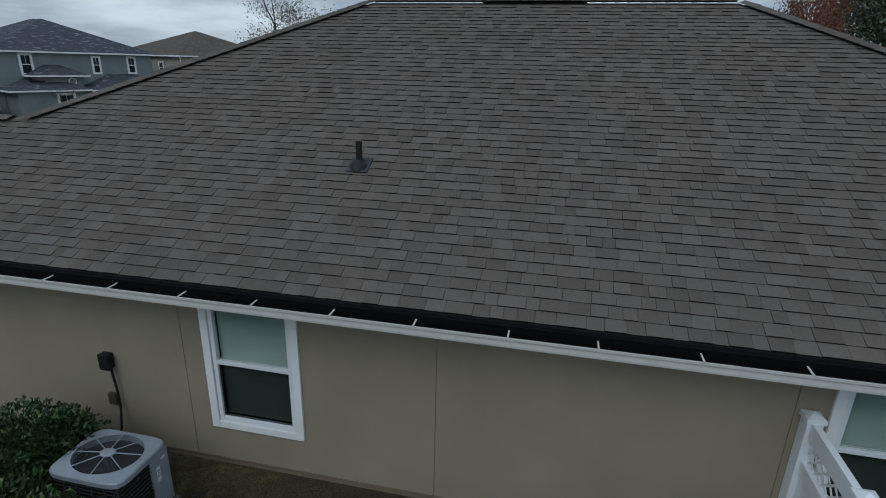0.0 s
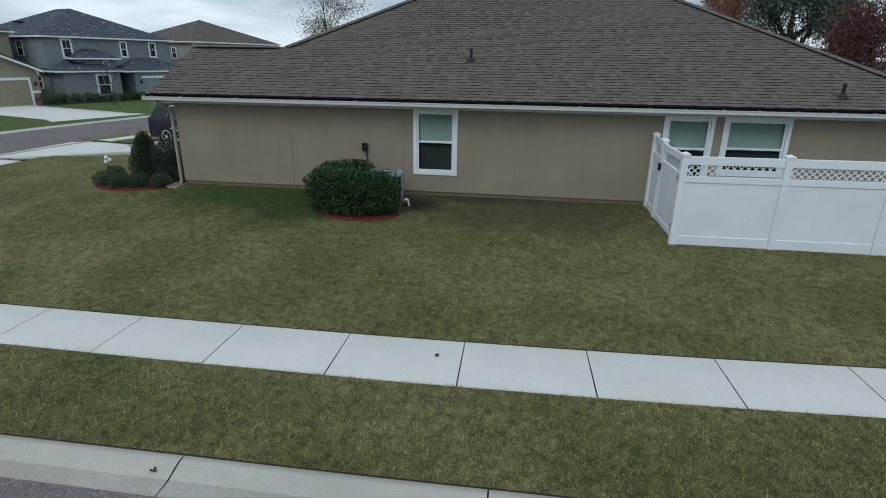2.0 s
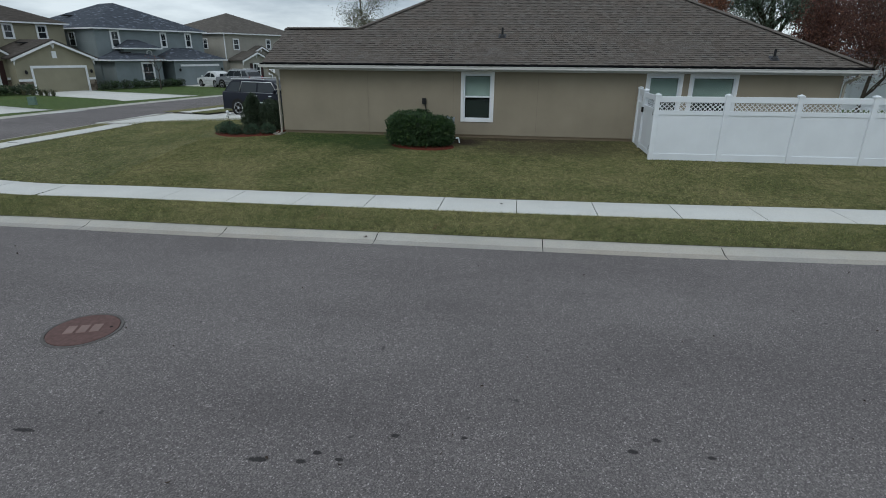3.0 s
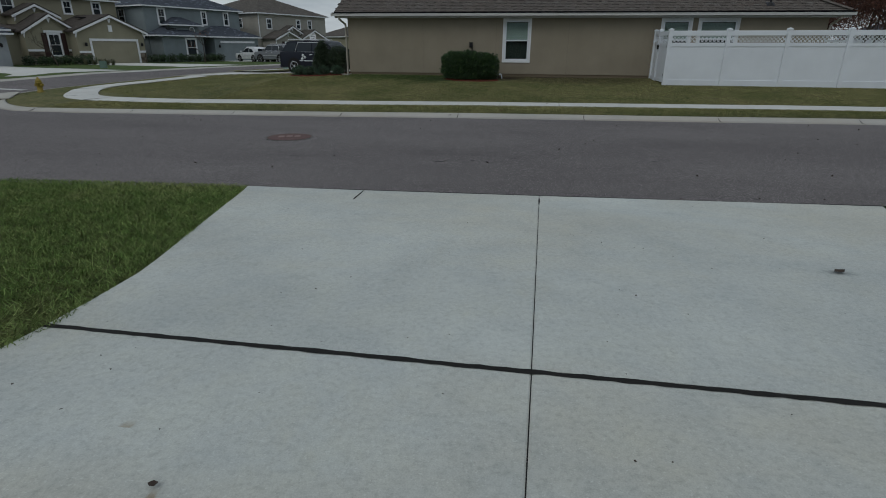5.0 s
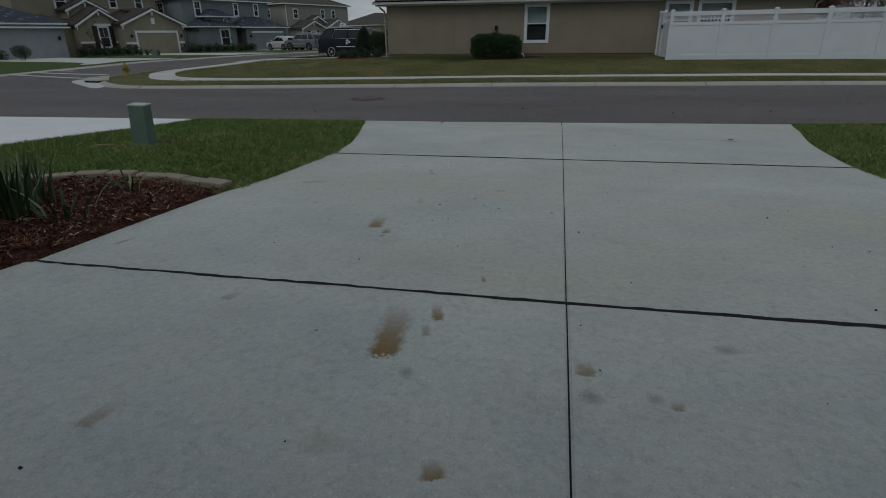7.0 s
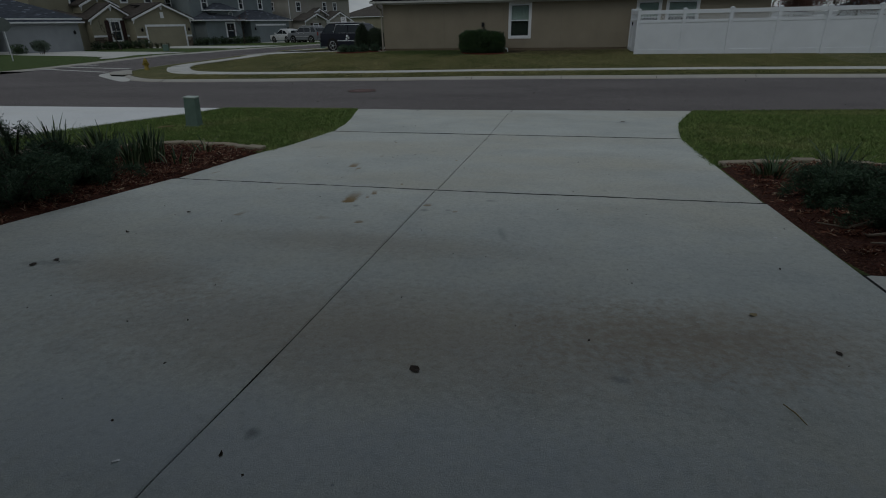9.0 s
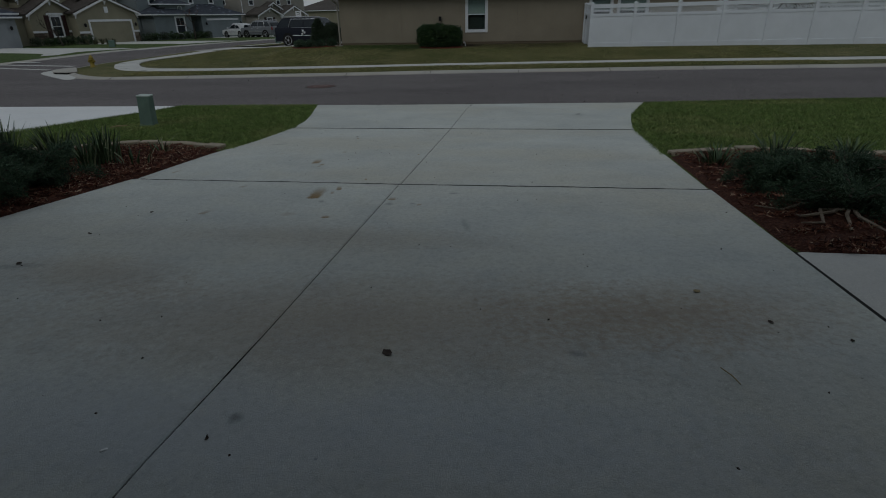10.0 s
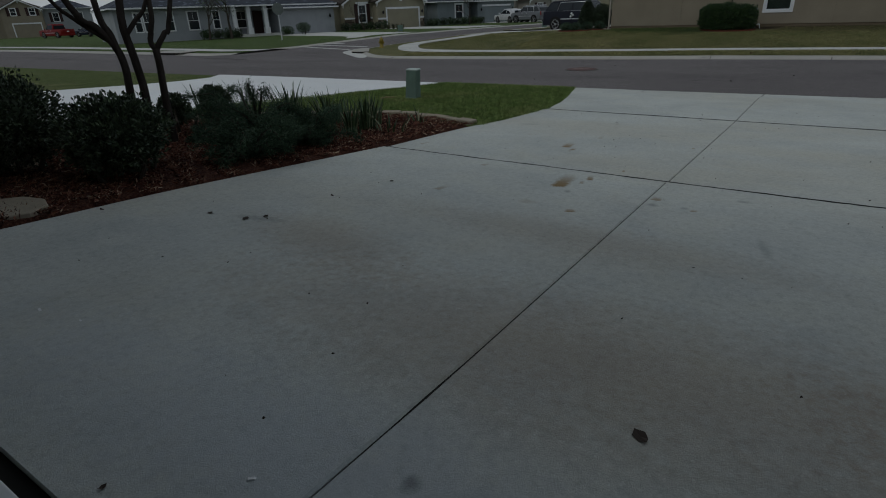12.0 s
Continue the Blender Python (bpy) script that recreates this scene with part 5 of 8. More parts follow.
def build_fence():
    fence = thing("fence", "tall white vinyl privacy fence with lattice top", "fence")
    y0, x0 = -2.75, 5.77
    xs = [x0 + 1.85 * k for k in range(14)]
    base = lambda x: -0.105 + 0.006 * (x - x0)
    for x in xs:
        fence_post(fence, x, y0 - 0.0 * x, base(x))
    for a, b in zip(xs, xs[1:]):
        fence_run(fence, a, y0, b, y0, base(a), base(b))
    # return to the house wall, with the gate
    fence_post(fence, 5.82, -0.07, -0.06)
    fence_post(fence, 5.81, -0.98, -0.08)
    fence_run(fence, 5.82, -0.07, 5.81, -0.98, -0.05, -0.07)
    gate = thing("gate", "white vinyl lattice-topped gate with black hinges, closed", "gate", 5.79, -1.05, -0.06, -90)
    G0, G1 = 0.015, 1.64
    for a, b in ((G0, G0 + 0.09), (G1 - 0.09, G1)):
        part("stile", box(a, b, -0.025, 0.025, 0.05, 1.74, 0.004), M_VINYL, gate)
    for c0, c1 in ((0.05, 0.18), (1.26, 1.38), (1.60, 1.74)):
        part("rail", box(G0 + 0.09, G1 - 0.09, -0.025, 0.025, c0, c1, 0.004), M_VINYL, gate)
    n = 5
    w = (G1 - G0 - 0.18) / n
    for k in range(n):
        part("board", box(G0 + 0.09 + k * w + 0.0003, G0 + 0.09 + (k + 1) * w - 0.0003, -0.011, 0.011, 0.17, 1.27, 0.0), M_VINYL, gate)
    part("lattice", lattice(G0 + 0.09, G1 - 0.09, 1.38, 1.60, 0.006), M_VINYL, gate)
    for x, z in ((1.60, 0.28), (1.60, 1.28), (0.02, 1.22)):
        part("hinge" if x > 1 else "latch", box(x - 0.06, x + 0.055, -0.075, -0.02, z - 0.08, z + 0.08, 0.012), M_BLACK, gate, "black metal hinge" if x > 1 else "black latch")
    rear = thing("fence", "white vinyl fence between the back gardens", "fence")
    for k in range(8):
        fence_post(rear, 14.3 + 2.2 * k, 16.4, -0.1)
        if k < 7:
            fence_run(rear, 14.3 + 2.2 * k, 16.4, 16.5 + 2.2 * k, 16.4, -0.1, -0.1)


build_house()
build_wall_fittings()
build_condenser()
build_fence()


# ---- plants ----
def leaf_mesh(name, centres, ways, long, wide, material, rng, fold=0.25):
    """Many small pointed leaves, each of two triangles."""
    n = len(centres)
    way = ways + rng.normal(0, 0.55, (n, 3))
    way /= np.linalg.norm(way, axis=1)[:, None] + 1e-9
    side = np.cross(way, rng.normal(0, 1, (n, 3)))
    side /= np.linalg.norm(side, axis=1)[:, None] + 1e-9
    lift = np.cross(side, way)
    L = (long * rng.uniform(0.6, 1.25, n))[:, None]
    W = (wide * rng.uniform(0.7, 1.2, n))[:, None]
    base, tip = centres - way * L * 0.5, centres + way * L * 0.5
    a, b = centres + side * W * 0.5 + lift * W * fold, centres - side * W * 0.5 + lift * W * fold
    verts = np.stack([base, a, tip, b], 1).reshape(-1, 3)
    k = np.arange(n) * 4
    faces = np.concatenate([np.stack([k, k + 1, k + 2], 1), np.stack([k, k + 2, k + 3], 1)])
    return mesh_from(name, verts, faces, material)


def shell_points(n, size, rng, inner=0.72, lumps=0.12, power=2.0, floor=-1.0):
    """Points near the skin of a lumpy rounded body, with the outward ways."""
    d = rng.normal(0, 1, (n, 3))
    d /= np.linalg.norm(d, axis=1)[:, None]
    d = d[d[:, 2] > floor]
    r = (np.abs(d) ** power).sum(1) ** (-1 / power)
    wob = np.array([noise.noise(Vector(v * 2.6)) * lumps + noise.noise(Vector(v * 6.0)) * lumps * 0.6 for v in d])
    r = r * (1 + wob) * (1 - (1 - inner) * rng.random(len(d)) ** 1.6)
    return d * r[:, None] * np.array(size), d


def shrub(name, label, x, y, z, bodies, leaf, count, material, seed, category="shrub", stems=5, group="", lumps=0.12):
    rng = np.random.default_rng(seed)
    top = thing(name, label, category, x, y, z, group=group)
    pts, ways = [], []
    share = sum(b[3] * b[4] + b[3] * b[5] + b[4] * b[5] for b in bodies)
    for cx, cy, cz, sx, sy, sz, pw in bodies:
        p, w = shell_points(int(count * (sx * sy + sx * sz + sy * sz) / share), (sx, sy, sz), rng, power=pw, inner=0.6, lumps=lumps)
        p += np.array([cx, cy, cz])
        keep = p[:, 2] > 0.03
        pts.append(p[keep])
        ways.append(w[keep])
    pts, ways = np.concatenate(pts), np.concatenate(ways)
    link_mesh("foliage", leaf_mesh("foliage", pts, ways + np.array([0, 0, 0.35]), leaf[0], leaf[1], material, rng), None, top)
    # Solid cores stand for inner twigs and leaves, with their shade in the colour.
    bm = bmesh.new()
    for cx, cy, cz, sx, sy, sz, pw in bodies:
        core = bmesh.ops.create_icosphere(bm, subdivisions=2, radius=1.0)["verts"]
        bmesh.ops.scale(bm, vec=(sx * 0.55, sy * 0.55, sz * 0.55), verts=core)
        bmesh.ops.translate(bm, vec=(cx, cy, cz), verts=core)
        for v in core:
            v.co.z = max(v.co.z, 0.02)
    part("inner_foliage", bm, M_SHADED_CORE, top, "dense inner foliage, darkened for its shade")
    for k in range(stems):
        b = bodies[k % len(bodies)]
        a = float(rng.random()) * math.tau
        bx, by = b[0] + 0.12 * math.cos(a), b[1] + 0.12 * math.sin(a)
        part("stem", tube([(bx, by, -0.03), (bx + 0.1 * math.cos(a), by + 0.1 * math.sin(a), b[2] * 0.6), (b[0] + b[3] * 0.4 * math.cos(a), b[1] + b[4] * 0.4 * math.sin(a), b[2] + b[5] * 0.3)], [0.022, 0.016, 0.008], 6), M_BARK, top)
    return top


def limbs(bm, start, way, long, thick, depth, rng, tips, bend=0.25, split=3):
    """A tapered limb and its branches; collects the twig ends."""
    p, w, pts, rad = Vector(start), Vector(way).normalized(), [Vector(start)], [thick]
    steps = 4
    for k in range(steps):
        w = (w + Vector(rng.normal(0, bend * 0.4, 3).tolist()) + Vector((0, 0, 0.05))).normalized()
        p = p + w * long / steps
        pts.append(p.copy())
        rad.append(thick * (1 - 0.55 * (k + 1) / steps))
        if depth <= 1:
            tips.append((p.copy(), w.copy()))
    tube(pts, rad, 7 if depth > 2 else 4, bm, depth > 3)
    if depth > 0:
        for k in range(split + (depth > 2)):
            f = rng.uniform(0.35, 1.0)
            q = pts[min(steps, max(1, round(f * steps)))]
            a = float(rng.random()) * math.tau
            out = w.orthogonal().normalized()
            out = out * math.cos(a) + w.cross(out) * math.sin(a)
            limbs(bm, q, w * 0.75 + out * float(rng.uniform(0.5, 0.95)), long * float(rng.uniform(0.55, 0.78)), thick * float(rng.uniform(0.35, 0.5)), depth - 1, rng, tips, bend, split)


def tree(label, x, y, z, height, thick, leaves, leaf, spread, material, seed, depth=4, split=3, trunk=0.3, lean=(0, 0, 1), slim=1.0):
    rng = np.random.default_rng(seed)
    top = thing("tree", label, "tree", x, y, z)
    bm, tips = bmesh.new(), []
    limbs(bm, (0, 0, -0.1), lean, height * trunk, thick, depth, rng, tips, 0.22, split)
    part("trunk", bm, M_BARK, top, "grey-brown trunk and limbs")
    scale = height / max(t[0].z for t in tips)
    pick = rng.integers(0, len(tips), leaves)
    c = np.array([tips[k][0] for k in pick]) + rng.normal(0, spread, (leaves, 3))
    w = np.array([tips[k][1] for k in pick])
    link_mesh("crown", leaf_mesh("crown", c, w, leaf[0], leaf[1], material, rng), None, top, "open uneven crown of small leaves")
    for ob in top.children:
        ob.scale = (scale * slim, scale * slim, scale)
    return top


def grass(name, polygon_test, area, n, tall, wide, material, seed, parent=None):
    """Short blades sown over a plan area."""
    rng = np.random.default_rng(seed)
    x = rng.uniform(area[0], area[1], n)
    y = rng.uniform(area[2], area[3], n)
    keep = polygon_test(x, y)
    x, y = x[keep], y[keep]
    n = len(x)
    z = np.where(y < -14, np.interp(y, [-45, -34, -28.2, -27.6, -24.9, -21.3, -18.4, -17.45, -16], [0.35, 0.32, 0.17, 0.123, -0.024, -0.227, -0.352, -0.44, -0.455]), -0.37 + 0.37 * np.interp(y, LAWN_Y, LAWN_RISE) * np.clip((x + 15.8) / 8.5, 0, 1) * (1 - 0.65 * np.clip((y - 1.2) / 4.8, 0, 1)) + drop(x, y) + verge_rise(y))
    a = rng.uniform(0, math.tau, n)
    h, w = tall * rng.uniform(0.5, 1.25, n), wide * rng.uniform(0.6, 1.3, n)
    lean = rng.normal(0, 0.95, (2, n)) * h
    b = np.stack([x, y, z - 0.005], 1)
    s = np.stack([np.cos(a) * w, np.sin(a) * w, np.zeros(n)], 1)
    t = b + np.stack([lean[0], lean[1], h], 1)
    verts = np.stack([b - s, b + s, t], 1).reshape(-1, 3)
    faces = np.arange(3 * n).reshape(-1, 3)
    return tagged(link_mesh(name, mesh_from(name, verts, faces, material), None, parent), "short straw-flecked grass blades", "grass", kind="stuff")


def line_y(line, x):
    o = np.argsort(line[:, 0])
    return np.interp(x, line[o, 0], line[o, 1])


def build_grass():
    straight = WALK_IN[WALK_IN[:, 0] > -12.2]
    out_straight = WALK_OUT[WALK_OUT[:, 0] > -12.6]
    k_straight = KERB[(KERB[:, 0] > -13.2) & (KERB[:, 1] < 0)]

    def main(x, y):
        bed = ((x + 1.15) / 1.9) ** 2 + ((y + 1.2) / 1.4) ** 2 < 1
        dirt = ((y > -0.42 + 0.2 * np.sin(x * 3)) & (x > -0.2) & (x < 5.7)) | (((x - 0.3) / 0.75) ** 2 + ((y + 0.85) / 0.75) ** 2 < 0.8 + 0.3 * np.sin(x * 11) * np.cos(y * 9))
        corner = ((x + 8.2) / 1.6) ** 2 + ((y - 0.3) / 1.5) ** 2 < 1
        return (y > line_y(straight, x) + 0.02) & (y < 0.0) & ~bed & ~dirt & ~corner

    grass("lawn_blades", main, (-9.0, 13.0, -7.4, 0.0), 420000, 0.029, 0.0050, M_GRASS, 1)
    grass("verge_blades", lambda x, y: (y < line_y(out_straight, x)) & (y > line_y(k_straight, x) + 0.015), (-12.5, 13.0, -10.2, -7.2), 190000, 0.030, 0.0040, M_GRASS, 2)

    def corner(x, y):
        d_in = np.where(y < -3, y - line_y(straight, np.maximum(x, -12.0)) - np.maximum(0, -12.0 - x) * 0.75, x + 16.0)
        return (d_in > 0.0) & (x > -16) & ((x < -6.7) | (y < 0)) & (((x + 8.2) / 1.6) ** 2 + ((y - 0.3) / 1.5) ** 2 > 1) & (y < 6.4 - np.maximum(0, -12.4 - x) * 0.5)

    grass("corner_blades", corner, (-16.0, -6.6, -7.3, 6.4), 60000, 0.03, 0.009, M_GRASS, 3)
    left_x = lambda y: np.interp(y, [-26, -23, -21, -19.6, -18.6], [-5.7, -5.6, -5.3, -4.98, -4.85])
    right_x = lambda y: np.interp(y, [-24, -23.1, -21.2, -19.6, -18.25, -17.62], [-1.1, -1.1, -1.05, -1.36, -1.74, -1.97])
    grass("near_left_blades", lambda x, y: (x > left_x(y)) & (x < right_x(y) + 0.01) & (y < line_y(NEAR_EDGE, x) + 0.02) & (y > np.interp(x, [-6, -4.5, -2.9, -2.1, -1.2], [-25.2, -24.3, -23.05, -22.8, -23.1])), (-5.8, -1.0, -25.2, -17.5), 170000, 0.036, 0.0034, M_GRASS_N, 4)
    edge_r = lambda y: np.interp(y, [-24, -23.2, -21.3, -19.5, -17.75, -17.08], [3.92, 3.92, 4.02, 4.35, 4.9, 5.1])
    grass("near_right_blades", lambda x, y: (x > edge_r(y) - 0.01) & (y < line_y(NEAR_EDGE, x) + 0.02) & (y > np.interp(x, [3.9, 4.9, 5.6, 6.2, 12], [-23.2, -23.0, -22.85, -23.0, -23.4])), (3.9, 11.5, -23.5, -15.8), 190000, 0.036, 0.0036, M_GRASS_N, 5)


def mulch_bed(label, outline, z_of, seed, chips=1500, lift=0.03, cover=None):
    rng = np.random.default_rng(seed)
    bed = thing("mulch_bed", label, "mulch bed", kind="structure")
    line = smooth_line([*outline, outline[0]], 0.25)[:-1]
    mid = line.mean(0)
    rows = [[(*(mid + (p - mid) * f), z_of(*(mid + (p - mid) * f)) + lift * (1.4 if f < 0.9 else 1.0) * (f < 1) - 0.02 * (f == 1)) for p in (*line, line[0])] for f in (0.02, 0.3, 0.6, 0.85, 0.97, 1.0)]
    loft(rows, "mulch", cover or M_MULCH, bed)
    f, k = np.sqrt(rng.random(chips)) * 0.98, rng.integers(0, len(line), chips)
    p = mid + (line[k] - mid) * f[:, None] + rng.normal(0, 0.04, (chips, 2))
    c = np.array([(x, y, z_of(x, y) + lift * 1.4 + 0.012) for x, y in p])
    tagged(link_mesh("chips", leaf_mesh("chips", c, rng.normal(0, 1, (chips, 3)) * np.array([1, 1, 0.15]), 0.055, 0.010, M_CHIP, rng, 0.05), None, bed), kind="stuff")
    return bed


def strap_clump(name, label, x, y, z, n, tall, wide, seed, material, category="plant", droop=0.5):
    rng = np.random.default_rng(seed)
    top = thing(name, label, category, x, y, z)
    verts, faces = [], []
    for _ in range(n):
        a, h = float(rng.random()) * math.tau, tall * float(rng.uniform(0.55, 1.15))
        r0, out = float(rng.uniform(0, 0.17)), droop * h * float(rng.uniform(0.2, 1.0))
        side = Vector((-math.sin(a), math.cos(a), 0)) * wide * float(rng.uniform(0.7, 1.2))
        way = Vector((math.cos(a), math.sin(a), 0))
        base = len(verts)
        for f, w in ((0, 0.8), (0.35, 1.0), (0.7, 0.75), (0.95, 0.25)):
            p = way * (r0 + out * f * f) + Vector((0, 0, h * (f - 0.25 * droop * f * f)))
            verts += [tuple(p - side * w), tuple(p + side * w)]
        faces += [(base + 2 * k, base + 2 * k + 1, base + 2 * k + 3, base + 2 * k + 2) for k in range(3)]
    link_mesh("leaves", mesh_from("leaves", verts, faces, material), None, top)
    return top


def juniper(label, x, y, z, reach, tall, seed, n=34):
    """A spreading conifer: arching branches set with feathery needles."""
    rng = np.random.default_rng(seed)
    top = thing("juniper", label, "shrub", x, y, z)
    bm, pts, ways = bmesh.new(), [], []
    for k in range(n):
        a, r, h = float(rng.random()) * math.tau, reach * float(rng.uniform(0.4, 1.2)), tall * float(rng.uniform(0.25, 1.3))
        line = [Vector((math.cos(a) * r * f, math.sin(a) * r * f, 0.03 + h * math.sin(f * 2.0) * 0.9 + 0.03 * float(rng.normal()))) for f in (0, 0.3, 0.6, 0.85, 1.0)]
        tube(line, [0.014, 0.011, 0.008, 0.005, 0.003], 4, bm, False)
        for f in np.linspace(0.15, 1.0, 80).tolist():
            i = min(3, int(f * 4))
            p = line[i].lerp(line[i + 1], f * 4 - i)
            for _ in range(9):
                pts.append(tuple(p + Vector(rng.normal(0, 0.042 - 0.022 * f, 3).tolist())))
                ways.append((math.cos(a), math.sin(a), 0.55))
    part("woody_frame", bm, M_BARK, top)
    link_mesh("foliage", leaf_mesh("foliage", np.array(pts), np.array(ways), 0.034, 0.0062, M_JUNIPER, rng), None, top, "feathery grey-green foliage")
    return top


def build_planting():
    # hedge round the condenser
    mulch_bed("red mulch bed under the clipped hedge", [(-2.15, -0.2), (-2.3, -1.0), (-2.05, -1.9), (-1.35, -2.36), (-0.6, -2.42), (-0.08, -2.08), (-0.1, -1.6), (-0.6, -1.35), (-1.15, -0.8), (-1.4, -0.2)], far_z, 11, 900, 0.02, M_MULCH_H)
    shrub("hedge", "clipped round evergreen hedge curving round the condenser", -1.25, -1.35, far_z(-1.2, -1.4), [(-0.46, 0.36, 0.49, 0.60, 0.60, 0.50, 3.8), (-0.04, 0.55, 0.51, 0.40, 0.36, 0.52, 3.2), (-0.44, -0.30, 0.48, 0.58, 0.56, 0.49, 3.8), (0.18, -0.55, 0.49, 0.80, 0.42, 0.50, 3.8), (0.76, -0.42, 0.46, 0.42, 0.36, 0.48, 3.4), (-0.02, -0.12, 0.42, 0.42, 0.40, 0.44, 3.0)], (0.070, 0.044), 26000, M_HEDGE, 21, "hedge", lumps=0.15)
    # corner bed
    mulch_bed("red mulch bed at the corner of the house", [(-6.65, -0.72), (-7.5, -0.98), (-8.5, -0.85), (-9.35, 0.0), (-9.5, 1.3), (-8.2, 1.8), (-6.75, 1.6)], far_z, 12, 700, 0.02, M_MULCH_H)
    shrub("tall_shrub", "tall dark evergreen shrub in the corner bed", -7.9, 0.3, far_z(-7.9, 0.3), [(0, 0, 0.42, 0.44, 0.42, 0.45, 2.2), (0.02, 0, 0.82, 0.36, 0.34, 0.42, 2.0), (0.04, 0.0, 1.12, 0.2, 0.2, 0.27, 2.0)], (0.05, 0.024), 11000, M_HOLLY, 22)
    shrub("shrub", "rounded green shrub beside the downspout", -7.15, 0.4, far_z(-7.1, 0.4), [(0, 0, 0.54, 0.48, 0.48, 0.58, 2.4)], (0.055, 0.026), 7000, M_HOLLY, 23)
    for k, (x, y, r) in enumerate(((-6.98, -0.45, 0.28), (-7.55, -0.58, 0.30), (-8.15, -0.55, 0.32), (-8.75, -0.3, 0.36), (-9.0, 0.4, 0.30))):
        shrub("mounded_shrub", "small mounded green shrub on mulch", x, y, far_z(x, y), [(0, 0, 0.16, r, r, 0.23, 2.0)], (0.036, 0.016), 2600, M_JUNIPER, 30 + k, stems=2, group="mounded shrubs in the corner bed")
    # beds beside the drive
    nz = lambda x, y: near_z(y)
    left_bed = [(-1.17, -23.2), (-1.6, -23.02), (-2.1, -22.92), (-2.9, -23.16), (-4.3, -24.4), (-5.0, -26.0), (-5.0, -27.5), (-4.9, -28.3), (-3.2, -28.4), (-2.2, -28.4), (-1.52, -28.36), (-1.5, -27.8), (-1.49, -27.2), (-1.44, -26.6), (-1.37, -25.9), (-1.24, -24.8), (-1.19, -24.0)]
    mulch_bed("red mulch bed edged with stones beside the drive", left_bed, nz, 13, 60000, 0.018)
    right_bed = [(3.97, -23.25), (4.45, -23.06), (4.95, -22.92), (5.4, -23.0), (6.25, -23.2), (9.0, -23.6), (11.0, -24.4), (11.1, -25.4), (10.9, -26.25), (8.5, -26.25), (6.0, -26.24), (4.4, -26.23), (3.92, -26.22), (3.9, -25.6), (3.9, -24.8), (3.94, -24.0)]
    mulch_bed("red mulch bed edged with stones on the far side of the drive", right_bed, nz, 14, 60000, 0.018)
    rng = random.Random(8)
    edging = thing("stone_edging", "weathered tan edging stones along the mulch bed", "edging")
    other = thing("stone_edging", "weathered tan edging stones along the second bed", "edging")
    for owner, pts in ((edging, [(-1.25, -23.02), (-2.1, -22.78), (-2.9, -23.02), (-4.4, -24.3), (-5.2, -26.0)]), (other, [(4.02, -23.12), (4.45, -22.97), (4.95, -22.82), (5.4, -22.9), (6.25, -23.08), (9.0, -23.45), (11.0, -24.3)])):
        line, s = smooth_line(pts, 0.1), 0.0
        while s < length_of(line) - 0.3:
            L = rng.uniform(0.24, 0.31)
            a, b = at_length(line, s), at_length(line, s + L)
            ang = math.atan2(*(b - a)[::-1])
            m = Matrix.Translation((*((a + b) / 2), near_z((a + b)[1] / 2))) @ Matrix.Rotation(ang + rng.uniform(-0.06, 0.06), 4, "Z") @ Matrix.Rotation(rng.uniform(-0.05, 0.05), 4, "X")
            part("edging_stone", box(-L / 2 + 0.006, L / 2 - 0.006, -0.06, 0.06, -0.03, rng.uniform(0.025, 0.05), 0.012, None, m), M_STONE, owner)
            s += L
    for x, y, t, a in ((-1.80, -27.56, 0.20, 6), (-3.2, -27.2, 0.3, 40), (-3.9, -26.9, 0.34, 15)):
        st = thing("stepping_stone", "flat tan stepping stone in mulch", "stepping stone", x, y, near_z(y) + 0.032, a, group="stepping stones")
        bm = lathe([(t * 0.95, -0.04), (t, -0.02), (t * 0.98, 0.008), (t * 0.94, 0.014)], 9)
        for v in bm.verts:
            v.co.x *= 1.25 + 0.12 * math.sin(v.co.y * 9)
        part("stone", bm, M_STONE, st)
    for k, (x, y, r, h) in enumerate(((-1.80, -25.78, 0.46, 0.25), (-2.55, -25.10, 0.62, 0.42), (-1.85, -25.15, 0.44, 0.24))):
        juniper("spreading grey-green juniper in the mulch bed", x, y, near_z(y), r, h, 40 + k)
    for k, (x, y, r, h) in enumerate(((4.62, -25.35, 0.55, 0.20), (4.90, -24.72, 0.60, 0.25), (4.40, -24.72, 0.36, 0.18), (6.75, -24.9, 0.7, 0.36), (7.6, -24.3, 0.7, 0.38))):
        sprawl = juniper("spreading grey-green juniper in the mulch bed", x, y, near_z(y), r, h, 50 + k)
        if k == 0:
            for a in (-166, -150, -133, -116, -95):
                c, s = math.cos(radians(a)), math.sin(radians(a))
                bend = 0.10 * math.sin(a)
                part("bare_stem", tube([(0.1 * c, 0.1 * s, 0.04), (0.3 * c - bend * s, 0.3 * s + bend * c, 0.07), (0.5 * c, 0.5 * s, 0.05), (0.66 * c + bend, 0.66 * s, 0.09)], [0.014, 0.012, 0.009, 0.004], 6), M_PALESTEM, sprawl, "bare pale woody stem")
